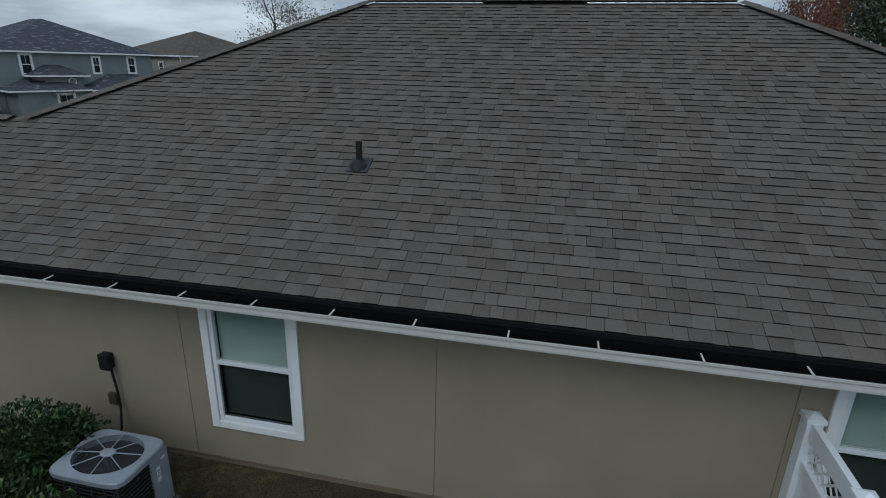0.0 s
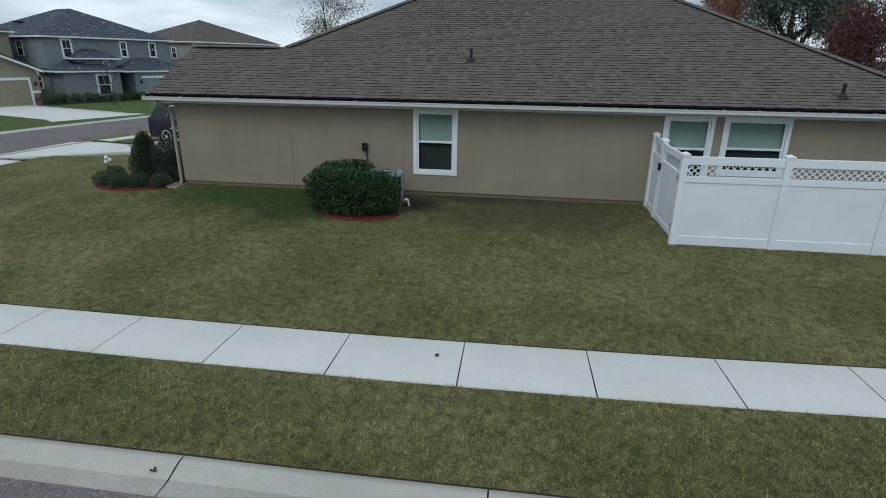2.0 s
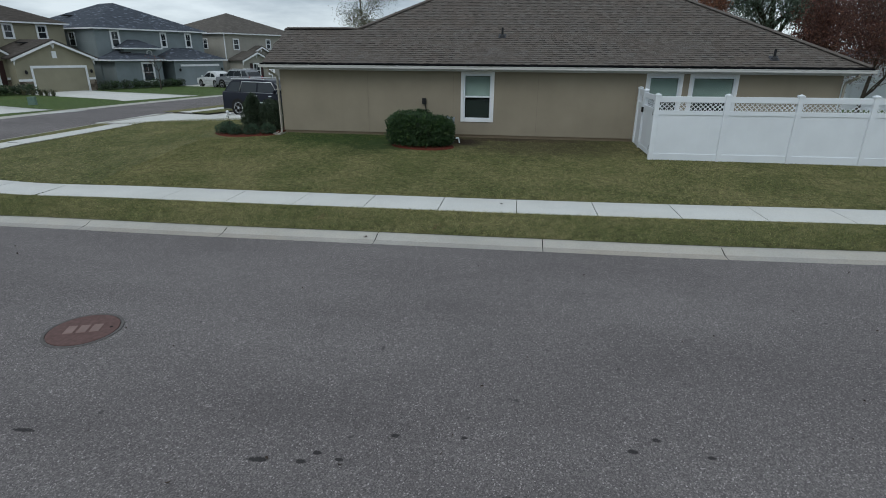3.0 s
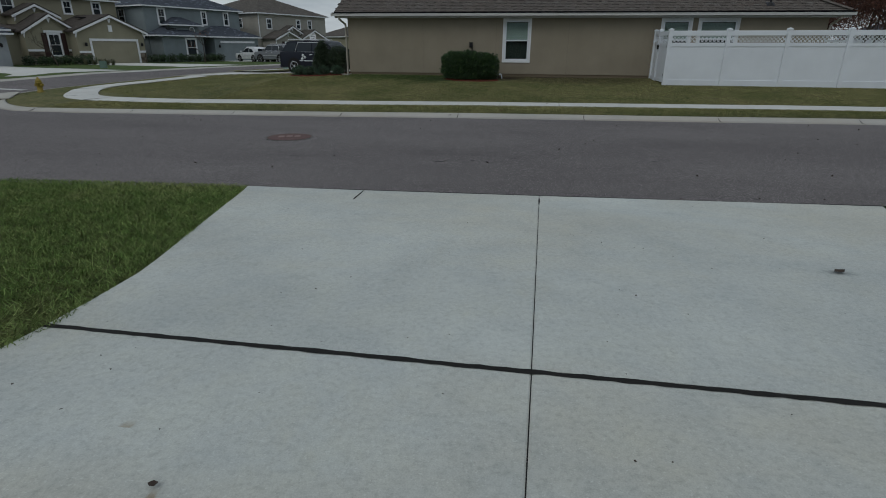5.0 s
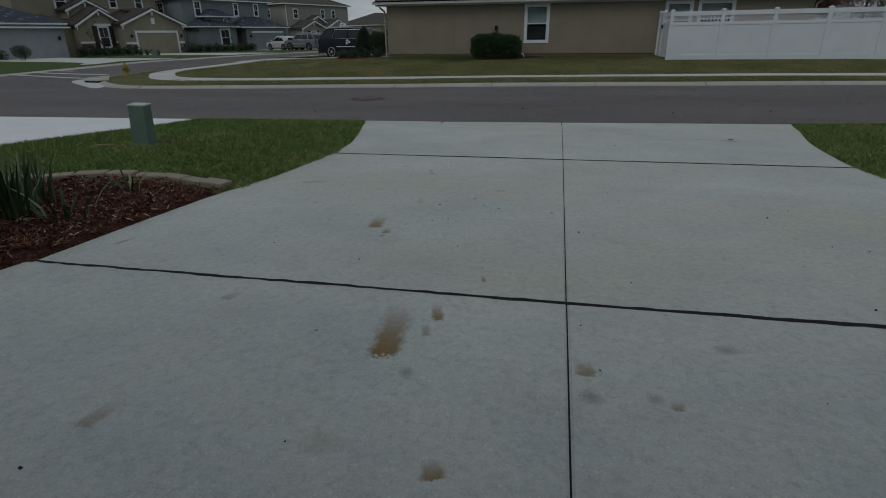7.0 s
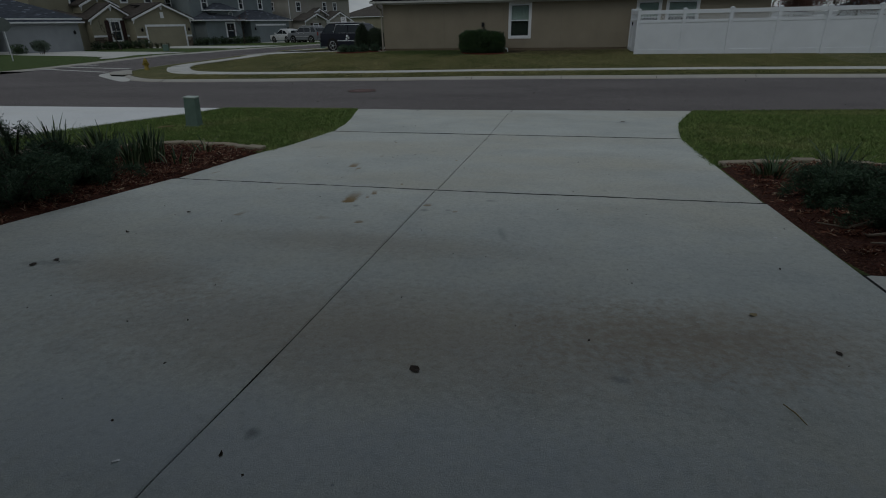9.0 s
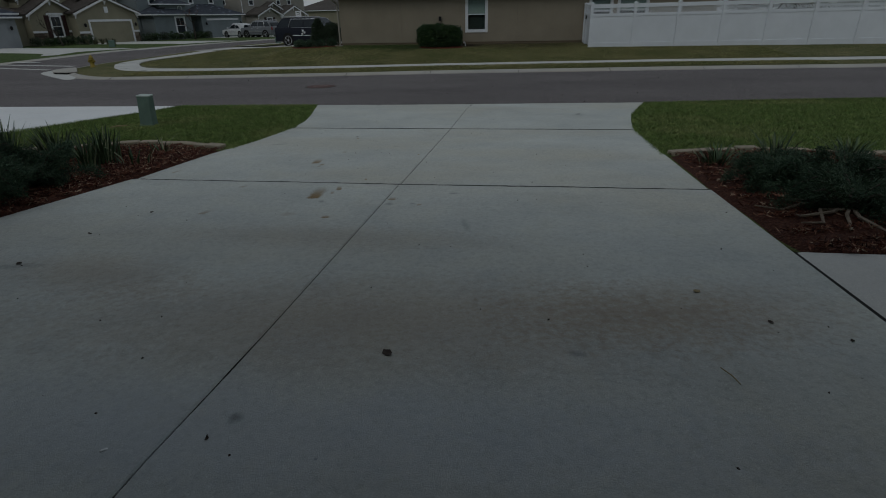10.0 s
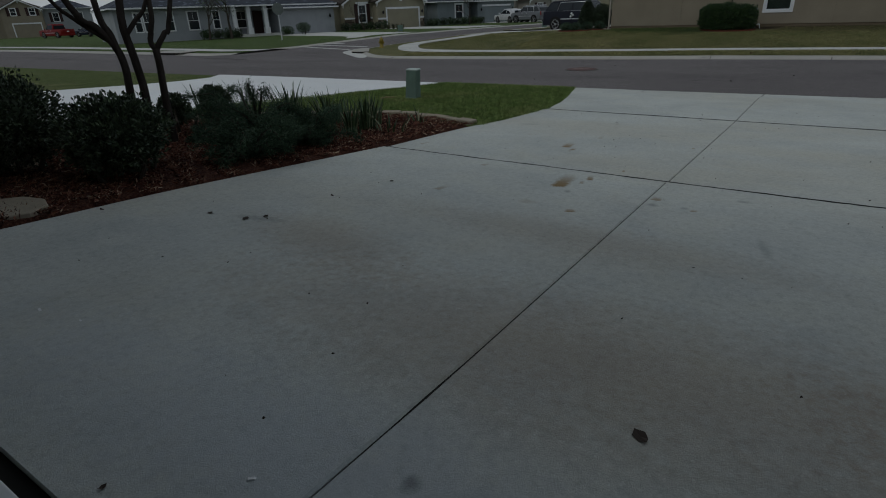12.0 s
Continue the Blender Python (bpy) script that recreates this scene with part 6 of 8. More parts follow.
    strap = [(-1.88, -24.5, 80, 0.40, 0.5), (-1.98, -24.15, 90, 0.42, 0.5), (-2.3, -24.4, 90, 0.45, 0.45), (-2.15, -23.8, 60, 0.38, 0.5), (-2.6, -24.0, 80, 0.45, 0.45), (-2.6, -24.6, 80, 0.47, 0.45), (-2.95, -24.3, 70, 0.52, 0.4), (-3.3, -24.6, 60, 0.54, 0.4), (-3.75, -24.85, 50, 0.52, 0.4), (4.28, -23.75, 90, 0.24, 0.9), (4.95, -23.5, 90, 0.33, 0.8), (5.65, -23.5, 90, 0.32, 0.8), (6.6, -23.6, 80, 0.32, 0.7), (-1.75, -23.45, 22, 0.26, 0.8), (-1.62, -24.15, 18, 0.26, 0.8)]
    for k, (x, y, n, h, d) in enumerate(strap):
        strap_clump("strap_leaved_plant", "clump of upright green strap-leaved plants", x, y, near_z(y), round(n * 0.7), h, 0.009, 60 + k, M_STRAP, "plant", d)
    shrub("topiary_shrub", "small round clipped shrub on a short stem", -3.40, -24.95, near_z(-24.95), [(0, 0, 0.34, 0.16, 0.16, 0.15, 2.0)], (0.035, 0.02), 2600, M_HOLLY, 71, stems=3, lumps=0.25)
    shrub("topiary_shrub", "small round clipped shrub on a short stem", -3.60, -25.32, near_z(-25.32), [(0, 0, 0.26, 0.16, 0.16, 0.17, 2.0)], (0.035, 0.02), 2200, M_HOLLY, 72, stems=3, lumps=0.25)
    shrub("dark_shrub", "dark open evergreen shrub on woody stems", -2.02, -26.75, near_z(-26.8), [(0, 0, 0.36, 0.36, 0.36, 0.22, 2.0), (-0.12, 0.12, 0.36, 0.32, 0.32, 0.22, 2.0), (0.02, -0.02, 0.22, 0.30, 0.30, 0.16, 2.0)], (0.034, 0.02), 10500, M_HOLLY, 73, stems=6, lumps=0.28)
    shrub("dark_shrub", "dark open evergreen shrub on woody stems", -2.9, -27.1, near_z(-27.1), [(0.1, 0, 0.43, 0.42, 0.40, 0.28, 2.0), (-0.38, 0.1, 0.46, 0.40, 0.38, 0.29, 2.0), (0.05, 0, 0.24, 0.34, 0.34, 0.18, 2.0)], (0.034, 0.02), 12000, M_HOLLY, 74, stems=6, lumps=0.28)
    # crape myrtle with several stems
    crape = thing("crape_myrtle", "leafless crape myrtle with several smooth dark stems", "tree", -3.1, -25.7, near_z(-25.7))
    stems = [([(-0.04, -0.22, -0.05), (-0.06, -0.26, 0.42), (-0.05, -0.25, 0.74), (-0.08, -0.28, 0.93), (-0.13, -0.38, 1.09), (-0.20, -0.5, 1.25), (-0.4, -0.9, 2.4)], [0.042, 0.036, 0.034, 0.034, 0.03, 0.028, 0.018])]
    stems += [([(-0.04, -0.20, -0.05), (0.0, -0.16, 0.47), (-0.01, -0.17, 0.81), (-0.02, -0.19, 1.15), (0.05, -0.1, 1.7), (0.2, 0.1, 2.7)], [0.042, 0.038, 0.036, 0.034, 0.028, 0.018]), ([(-0.07, -0.27, 0.88), (-0.08, -0.29, 1.02), (-0.11, -0.33, 1.18), (-0.15, -0.3, 1.7), (-0.1, -0.2, 2.7)], [0.032, 0.03, 0.028, 0.024, 0.016])]
    stems += [([(0.07, -0.03, -0.05), (0.08, -0.03, 0.24), (0.08, -0.02, 0.5), (0.09, -0.01, 0.72), (0.09, -0.01, 0.88)], [0.044, 0.038, 0.034, 0.032, 0.032]), ([(0.09, -0.01, 0.86), (0.07, -0.03, 0.94), (0.09, -0.01, 1.05), (0.11, 0.02, 1.3), (0.1, 0.0, 2.5)], [0.026, 0.025, 0.024, 0.022, 0.014]), ([(0.09, -0.01, 0.86), (0.11, 0.02, 0.92), (0.14, 0.08, 1.01), (0.17, 0.14, 1.14), (0.3, 0.4, 2.3)], [0.026, 0.026, 0.024, 0.022, 0.014])]
    stems += [([(-0.08, -0.28, 0.94), (-0.15, -0.38, 1.04), (-0.23, -0.48, 1.15), (-0.32, -0.58, 1.3), (-0.42, -0.72, 1.7)], [0.024, 0.021, 0.018, 0.016, 0.01]), ([(-0.02, -0.19, 1.0), (0.03, -0.1, 1.12), (0.1, 0.0, 1.28), (0.2, 0.15, 1.9)], [0.024, 0.02, 0.017, 0.012])]
    for pts, rad in stems:
        part("stem", tube(smooth3(pts), [0.95 * q for q in np.interp(np.linspace(0, 1, len(smooth3(pts))), np.linspace(0, 1, len(rad)), rad)], 9), M_CRAPE, crape, "", True)
    # trees behind the houses
    tree("slender tree with sparse winter leaves", -8.5, 16.6, -0.1, 8.9, 0.15, 11000, (0.09, 0.05), 0.28, M_THIN, 81, 4, 3, 0.40, (0, 0, 1), 0.95)
    tree("slim russet-leaved autumn tree", 16.5, 31.5, -0.2, 10.5, 0.22, 13000, (0.16, 0.095), 0.36, M_RED, 82, 4, 4, 0.36, (0, 0, 1), 0.5)
    tree("tall dark green evergreen oak", 23.0, 34.5, -0.2, 14.5, 0.38, 38000, (0.15, 0.08), 0.5, M_OAK, 83, 4, 4, 0.3, (0, 0, 1), 0.75)
    tree("rounded orange-brown autumn tree", 22.4, 24.0, -0.2, 6.9, 0.16, 22000, (0.13, 0.08), 0.55, M_DARKRED, 84, 4, 4, 0.3, (0, 0, 1), 0.66)
    tree("large dark russet tree behind the fence", 19.7, 13.4, -0.3, 7.6, 0.17, 30000, (0.13, 0.08), 0.5, M_DARKRED, 85, 4, 4, 0.62, (0.05, 0, 1), 0.72)
    tree("large dark russet tree behind the fence", 21.2, 13.2, -0.3, 8.4, 0.19, 34000, (0.13, 0.08), 0.52, M_DARKRED, 86, 4, 4, 0.6, (0.22, 0, 1), 0.8)


def smooth3(points, per=4):
    p = [Vector(q) for q in points]
    p = [2 * p[0] - p[1], *p, 2 * p[-1] - p[-2]]
    out = []
    for a, b, c, d in zip(p, p[1:], p[2:], p[3:]):
        out += [0.5 * (2 * b + (c - a) * s + (2 * a - 5 * b + 4 * c - d) * s**2 + (3 * b - a - 3 * c + d) * s**3) for s in (k / per for k in range(per))]
    return [*out, p[-2]]


build_planting()
build_grass()


# ---- houses across the side street ----
FRONT = 69.2  # heading of the facades


def hip(x0, x1, y0, y1, z, pitch, over=0.35):
    """A closed hip roof over a rectangle, with a thick eave."""
    bm = bmesh.new()
    a0, a1, b0, b1 = x0 - over, x1 + over, y0 - over, y1 + over
    run = min(a1 - a0, b1 - b0) / 2
    top = z + run * pitch
    if a1 - a0 >= b1 - b0:
        r = [(a0 + run, (b0 + b1) / 2, top), (a1 - run, (b0 + b1) / 2, top)]
        faces = lambda c, r: ((c[0], c[1], r[1], r[0]), (c[2], c[3], r[0], r[1]), (c[1], c[2], r[1]), (c[3], c[0], r[0]))
    else:
        r = [((a0 + a1) / 2, b0 + run, top), ((a0 + a1) / 2, b1 - run, top)]
        faces = lambda c, r: ((c[0], c[1], r[0]), (c[2], c[3], r[1]), (c[1], c[2], r[1], r[0]), (c[3], c[0], r[0], r[1]))
    c = [bm.verts.new(p) for p in ((a0, b0, z), (a1, b0, z), (a1, b1, z), (a0, b1, z))]
    r = [bm.verts.new(p) for p in r]
    low = [bm.verts.new((v.co.x, v.co.y, z - 0.12)) for v in c]
    for f in faces(c, r):
        bm.faces.new(f)
    for k in range(4):
        bm.faces.new((low[k - 1], low[k], c[k], c[k - 1]))
    bm.faces.new(low[::-1])
    return bm


def eave_board(x0, x1, y0, y1, z, over=0.35):
    bm = bmesh.new()
    a0, a1, b0, b1 = x0 - over - 0.03, x1 + over + 0.03, y0 - over - 0.03, y1 + over + 0.03
    box(a0, a1, b0, b0 + 0.05, z - 0.14, z - 0.02, 0, bm)
    box(a0, a1, b1 - 0.05, b1, z - 0.14, z - 0.02, 0, bm)
    box(a0, a0 + 0.05, b0 + 0.05, b1 - 0.05, z - 0.14, z - 0.02, 0, bm)
    box(a1 - 0.05, a1, b0 + 0.05, b1 - 0.05, z - 0.14, z - 0.02, 0, bm)
    return bm


def far_window(house, x0, x1, z0, z1, y, trim=0.15, side=False, shutters=None):
    """A trimmed two-sash window on a facade; side: on a wall that faces -x."""
    turn = Matrix(((0, 1, 0, y), (1, 0, 0, 0), (0, 0, 1, 0), (0, 0, 0, 1))) if side else Matrix.Translation((0, y, 0))
    t = trim
    w = part("window", box(x0 + t, x1 - t, -0.01, 0.05, z0 + t, z1 - t, 0, None, turn), M_FARGLASS, house, "white-trimmed two-sash window")
    for a, b, c, d in ((x0, x0 + t, z0, z1), (x1 - t, x1, z0, z1), (x0 + t, x1 - t, z1 - t, z1), (x0 + t, x1 - t, z0, z0 + t)):
        part("trim_board", box(a, b, -0.05, 0.05, c, d, 0, None, turn), M_TRIM, w)
    zm = (z0 + z1) / 2
    part("meeting_rail", box(x0 + t, x1 - t, -0.03, 0.0, zm - 0.025, zm + 0.025, 0, None, turn), M_TRIM, w)
    part("muntin", box((x0 + x1) / 2 - 0.009, (x0 + x1) / 2 + 0.009, -0.025, 0.0, zm, z1 - t, 0, None, turn), M_TRIM, w)
    if shutters:
        for a, b in ((x0 - 0.42, x0 - 0.02), (x1 + 0.02, x1 + 0.42)):
            s = part("shutter", box(a, b, -0.04, 0.02, z0, z1, 0, None, turn), shutters, w, "dark louvred shutter")
            for k in range(12):
                z = z0 + 0.1 + k * (z1 - z0 - 0.2) / 12
                part("slat", box(a + 0.05, b - 0.05, -0.055, -0.04, z, z + 0.06, 0, None, turn), shutters, s)
    return w


def garage_door(house, x0, x1, z0, z1, y, colour, trim=None, rows=4, cols=8):
    d = part("garage_door", box(x0, x1, y + 0.03, y + 0.07, z0, z1), colour, house, "closed panelled garage door")
    h, w = (z1 - z0) / rows, (x1 - x0) / cols
    for r in range(rows):
        part("door_section", box(x0 + 0.005, x1 - 0.005, y + 0.012, y + 0.03, z0 + r * h + 0.008, z0 + (r + 1) * h - 0.008, 0.004), colour, d)
        for c in range(cols):
            part("raised_panel", box(x0 + c * w + 0.05, x0 + (c + 1) * w - 0.05, y + 0.006, y + 0.012, z0 + r * h + 0.08, z0 + (r + 1) * h - 0.08), colour, d)
    if trim:
        part("door_trim", box(x0 - 0.16, x1 + 0.16, y - 0.06, y + 0.03, z1, z1 + 0.2), trim, house, "white door head trim")
        for a, b in ((x0 - 0.16, x0 - 0.002), (x1 + 0.002, x1 + 0.16)):
            part("door_trim", box(a, b, y - 0.06, y + 0.03, z0, z1), trim, house)


def gable_front(house, x0, x1, y0, y1, z, apex, wall_m, roof_m, over=0.3, base=-0.6):
    """A wing with its gable to the street: wall, roof leaves and white rake boards."""
    xm = (x0 + x1) / 2
    part("wall", prism([(x0, base), (x1, base), (x1, z), (xm, apex - 0.1), (x0, z)], 0.2, Matrix.Translation((0, y0, 0))), wall_m, house)
    part("wall", box(x0, x0 + 0.2, y0 + 0.2, y1, base, z), wall_m, house)
    part("wall", box(x1 - 0.2, x1, y0 + 0.2, y1, base, z), wall_m, house)
    k = (apex - z) / (xm - x0)
    for s in (-1, 1):
        e = xm + s * (xm - x0 + over)
        ze = z - over * k
        part("roof", prism([(e, ze), (xm, apex), (xm, apex + 0.14), (e, ze + 0.14)], y1 - y0 + over, Matrix.Translation((0, y0 - over, 0))), roof_m, house, "shingled gable roof")
        part("rake_board", prism([(e, ze - 0.16), (xm, apex - 0.16), (xm, apex + 0.02), (e, ze + 0.02)], 0.05, Matrix.Translation((0, y0 - over - 0.05, 0))), M_TRIM, house, "white rake board")
        part("bracket", prism([(e - s * 0.25, ze - 0.1 + 0.25 * k), (e - s * 0.25, ze - 0.55 + 0.25 * k), (e - s * 0.45, ze - 0.1 + 0.45 * k)], 0.12, Matrix.Translation((0, y0 - 0.14, 0))), M_TRIM, house)
    part("bracket", prism([(xm - 0.14, apex - 0.28), (xm + 0.14, apex - 0.28), (xm, apex - 0.62)], 0.12, Matrix.Translation((0, y0 - 0.14, 0))), M_TRIM, house, "white gable bracket")


def wall_block(house, x0, x1, y0, y1, z0, z1, m):
    for b in ((x0, x1, y0, y0 + 0.2), (x0, x1, y1 - 0.2, y1), (x0, x0 + 0.2, y0 + 0.2, y1 - 0.2), (x1 - 0.2, x1, y0 + 0.2, y1 - 0.2)):
        part("wall", box(b[0], b[1], b[2], b[3], z0, z1), m, house)


def stone_base(house, x0, x1, y, z0, z1, rng):
    """Stacked ledge stones on the foot of a facade."""
    z = z0
    while z < z1 - 0.03:
        h, x = min(rng.uniform(0.1, 0.18), z1 - z), x0
        while x < x1 - 0.02:
            w = min(rng.uniform(0.2, 0.5), x1 - x)
            part("ledge_stone", box(x + 0.006, x + w - 0.006, y - rng.uniform(0.05, 0.09), y, z + 0.005, z + h - 0.005, 0.012), M_LEDGE, house)
            x += w
        z += h


M_BLUE = stucco("blue_grey_stucco", (0.223, 0.256, 0.265))
M_BLUESIDE = siding("blue_grey_siding", (0.210, 0.244, 0.252))
M_SAND = stucco("sand_stucco", (0.294, 0.273, 0.197))
M_CREAM = stucco("cream_stucco", (0.353, 0.336, 0.294))
M_PALE = stucco("pale_grey_stucco", (0.336, 0.353, 0.370))
M_SLATE = far_shingle("slate_blue_shingle", (0.062, 0.070, 0.086), radians(-20.8), 2.8)
M_BROWNROOF = far_shingle("brown_far_shingle", (0.068, 0.059, 0.052), radians(-20.8))
M_TAUPEROOF = far_shingle("taupe_far_shingle", (0.100, 0.090, 0.080), radians(-20.8))
M_SHUTTER = plain("dark_red_shutter", (0.045, 0.020, 0.018), 0.6)
M_SANDDOOR = plain("sand_garage_door", (0.328, 0.302, 0.223), 0.6)
M_BLUEDOOR = plain("grey_garage_door", (0.235, 0.277, 0.290), 0.6)
M_WHITEDOOR = plain("white_garage_door", (0.55, 0.57, 0.6), 0.6)
M_LEDGE = Nodes("ledge_stone", 0.9, spec=0.15)
M_LEDGE = M_LEDGE.colour(M_LEDGE.ramp(M_LEDGE.random(), (0.0, (0.06, 0.048, 0.038)), (0.5, (0.15, 0.12, 0.09)), (1.0, (0.27, 0.23, 0.18)))).bump(M_LEDGE.noise(30, 4), 0.5, 0.02).mat


def carriage_lamp(house, x, z, y):
    lamp = part("wall_lamp", lathe([(0.05, -0.02), (0.09, 0.0), (0.11, 0.2), (0.05, 0.26), (0.02, 0.32)], 8, None, (x, y - 0.16, z)), M_BLACK, house, "black carriage lamp")
    part("arm", tube([(x, y, z + 0.1), (x, y - 0.1, z + 0.12)], 0.02, 6), M_BLACK, lamp)


def blue_house():
    h = thing("house", "two-storey blue-grey stucco house with slate shingle roofs", "house", -34.49, 30.45, 0.0, FRONT)
    wall_block(h, -2.4, 9.2, 2.1, 16.1, -0.6, 4.75, M_BLUE)
    part("side_cladding", box(-2.44, -2.403, 2.1, 16.1, -0.5, 4.7), M_BLUESIDE, h, "blue-grey lap siding")
    part("main_roof", hip(-2.4, 9.2, 2.1, 16.1, 4.85, 0.43), M_SLATE, h, "slate-coloured shingle hip roof")
    part("eave_trim", eave_board(-2.4, 9.2, 2.1, 16.1, 4.85), M_TRIM, h)
    far_window(h, -1.04, -0.12, 3.05, 4.66, 2.1, 0.16)
    far_window(h, 4.07, 4.80, 3.14, 4.60, 2.1, 0.15)
    far_window(h, 6.94, 7.72, 3.16, 4.62, 2.1, 0.15)
    far_window(h, 5.3, 6.35, 3.2, 4.5, -2.45, 0.08, True)
    far_window(h, 3.3, 4.0, 0.5, 1.8, -2.45, 0.1, True)
    wall_block(h, -2.3, 2.4, 0.0, 2.1, -0.6, 2.0, M_BLUE)
    part("porch_roof", hip(-2.5, 2.5, 0.0, 4.6, 2.08, 0.38), M_SLATE, h, "slate shingle hip roof")
    part("eave_trim", eave_board(-2.5, 2.5, 0.0, 4.6, 2.08), M_TRIM, h)
    far_window(h, 0.2, 1.52, -0.05, 1.82, 0.0, 0.17)
    wall_block(h, -0.6, 2.7, 1.0, 3.0, 2.0, 3.05, M_BLUE)
    part("dormer_roof", hip(-0.5, 2.7, 1.0, 4.2, 3.10, 0.5, 0.4), M_SLATE, h, "small pyramid dormer roof")
    part("eave_trim", eave_board(-0.6, 2.7, 1.0, 4.2, 3.12, 0.4), M_TRIM, h)
    ring = part("round_window", lathe([(0.22, 0.0), (0.30, 0.0), (0.30, 0.06), (0.22, 0.06)], 20), M_TRIM, h, "white round window surround")
    ring.matrix_basis = Matrix.Translation((1.9, 1.0, 2.62)) @ Matrix.Rotation(radians(90), 4, "X")
    part("glass", lathe([(0.01, -0.01), (0.22, -0.01), (0.22, 0.075), (0.01, 0.075)], 20), M_BLUE, ring)
    wall_block(h, 3.6, 9.6, -0.2, 2.1, -0.6, 1.95, M_BLUE)
    part("garage_roof", hip(3.0, 9.6, -0.2, 5.6, 2.04, 0.42), M_SLATE, h, "slate shingle hip roof")
    part("eave_trim", eave_board(3.0, 9.6, -0.2, 5.6, 2.04), M_TRIM, h)
    garage_door(h, 4.48, 8.8, -0.45, 1.35, -0.2, M_BLUEDOOR)
    part("door_head", box(4.3, 9.0, -0.28, -0.2, 1.36, 1.56), M_TRIM, h, "white door head trim")
    for x in (4.1, 9.25):
        carriage_lamp(h, x, 0.9, -0.2)
    part("roof_vent", box(-1.0, 0.0, 0.9, 1.3, 2.62, 2.72), M_BLACK, h)
    part("roof_vent", box(-0.6, 0.6, 10.0, 10.5, 6.1, 6.22), M_BLACK, h)


def yellow_house():
    rng = random.Random(5)
    h = thing("house", "two-storey sand-yellow stucco house with stone footings and gables", "house", -37.0, 22.9, 0.0, FRONT)
    wall_block(h, -9.0, 4.3, 5.0, 14.0, -0.6, 5.05, M_SAND)
    part("main_roof", hip(-9.0, 4.3, 5.0, 14.0, 5.15, 0.4), M_BROWNROOF, h, "brown shingle hip roof")
    part("eave_trim", eave_board(-9.0, 4.3, 5.0, 14.0, 5.15), M_TRIM, h)
    for a, b, c, d in ((1.95, 2.85, 3.7, 4.95), (-0.65, 0.2, 3.7, 4.95), (-5.6, -4.5, 3.42, 4.95)):
        far_window(h, a, b, c, d, 5.0, 0.15)
    gable_front(h, -2.6, 3.5, 0.0, 5.0, 2.25, 3.55, M_SAND, M_BROWNROOF)
    garage_door(h, -1.38, 2.72, -0.5, 1.42, 0.0, M_SANDDOOR, M_TRIM)
    for a, b in ((-2.55, -1.55), (2.9, 3.45)):
        part("water_table", box(a, b, -0.08, 0.0, 0.42, 0.6), M_TRIM, h, "white ledge band")
        stone_base(h, a, b, 0.0, -0.5, 0.42, rng)
    part("gable_vent", box(0.28, 0.62, -0.06, 0.0, 2.2, 2.75), M_TRIM, h, "white gable vent")
    for x in (-1.95, 3.15):
        carriage_lamp(h, x, 1.0, 0.0)
    gable_front(h, -6.0, -1.9, 1.2, 5.0, 2.2, 3.45, M_SAND, M_BROWNROOF)
    far_window(h, -4.3, -3.25, 0.12, 2.02, 1.2, 0.14, False, M_SHUTTER)
    part("window_head", box(-4.5, -3.05, 1.1, 1.2, 2.03, 2.22), M_TRIM, h)
    for a, b in ((-5.95, -4.75), (-2.8, -1.95)):
        part("water_table", box(a, b, 1.12, 1.2, 0.55, 0.72), M_TRIM, h, "white ledge band")
        stone_base(h, a, b, 1.2, -0.4, 0.55, rng)
    gable_front(h, -5.4, -2.2, 3.4, 5.0, 3.5, 4.3, M_SAND, M_BROWNROOF, 0.3, 2.2)
    wall_block(h, -9.0, -6.0, 2.2, 5.0, -0.6, 2.2, M_SAND)
    part("wing_roof", hip(-9.0, -5.9, 2.2, 8.0, 2.25, 0.4), M_BROWNROOF, h, "brown shingle roof")
    part("roof_vent", box(-0.9, 0.4, 2.3, 2.8, 3.35, 3.45), M_BLACK, h)


def cream_house():
    h = thing("house", "two-storey cream stucco house with taupe shingle roofs", "house", -31.5, 42.8, 0.0, FRONT)
    wall_block(h, -1.05, 10.8, 0.0, 12.0, -0.6, 4.75, M_CREAM)
    part("main_roof", hip(-1.05, 10.8, 0.0, 12.0, 4.85, 0.4), M_TAUPEROOF, h, "taupe shingle hip roof")
    part("eave_trim", eave_board(-1.05, 10.8, 0.0, 12.0, 4.85), M_TRIM, h)
    far_window(h, 0.2, 1.1, 3.0, 4.25, 0.0, 0.13)
    far_window(h, 5.2, 6.0, 3.1, 4.3, 0.0, 0.13)
    far_window(h, 7.3, 8.1, 3.1, 4.3, 0.0, 0.13)
    far_window(h, 2.7, 3.5, 3.1, 4.25, -1.05, 0.1, True)
    gable_front(h, -0.6, 3.4, -2.2, 0.0, 1.95, 2.75, M_CREAM, M_TAUPEROOF)
    far_window(h, 0.8, 1.9, -0.05, 1.6, -2.2, 0.12, False, M_SHUTTER)
    gable_front(h, 2.0, 5.0, -0.8, 0.0, 2.7, 3.4, M_CREAM, M_TAUPEROOF, 0.3, 1.9)
    gable_front(h, 4.2, 9.0, -1.6, 0.0, 1.95, 3.0, M_CREAM, M_TAUPEROOF)
    garage_door(h, 4.8, 8.4, -0.45, 1.35, -1.6, M_WHITEDOOR)
    part("downspout", tube([(-1.0, -0.05, 4.7), (-1.0, -0.05, 1.9)], 0.05, 4), M_TRIM, h)


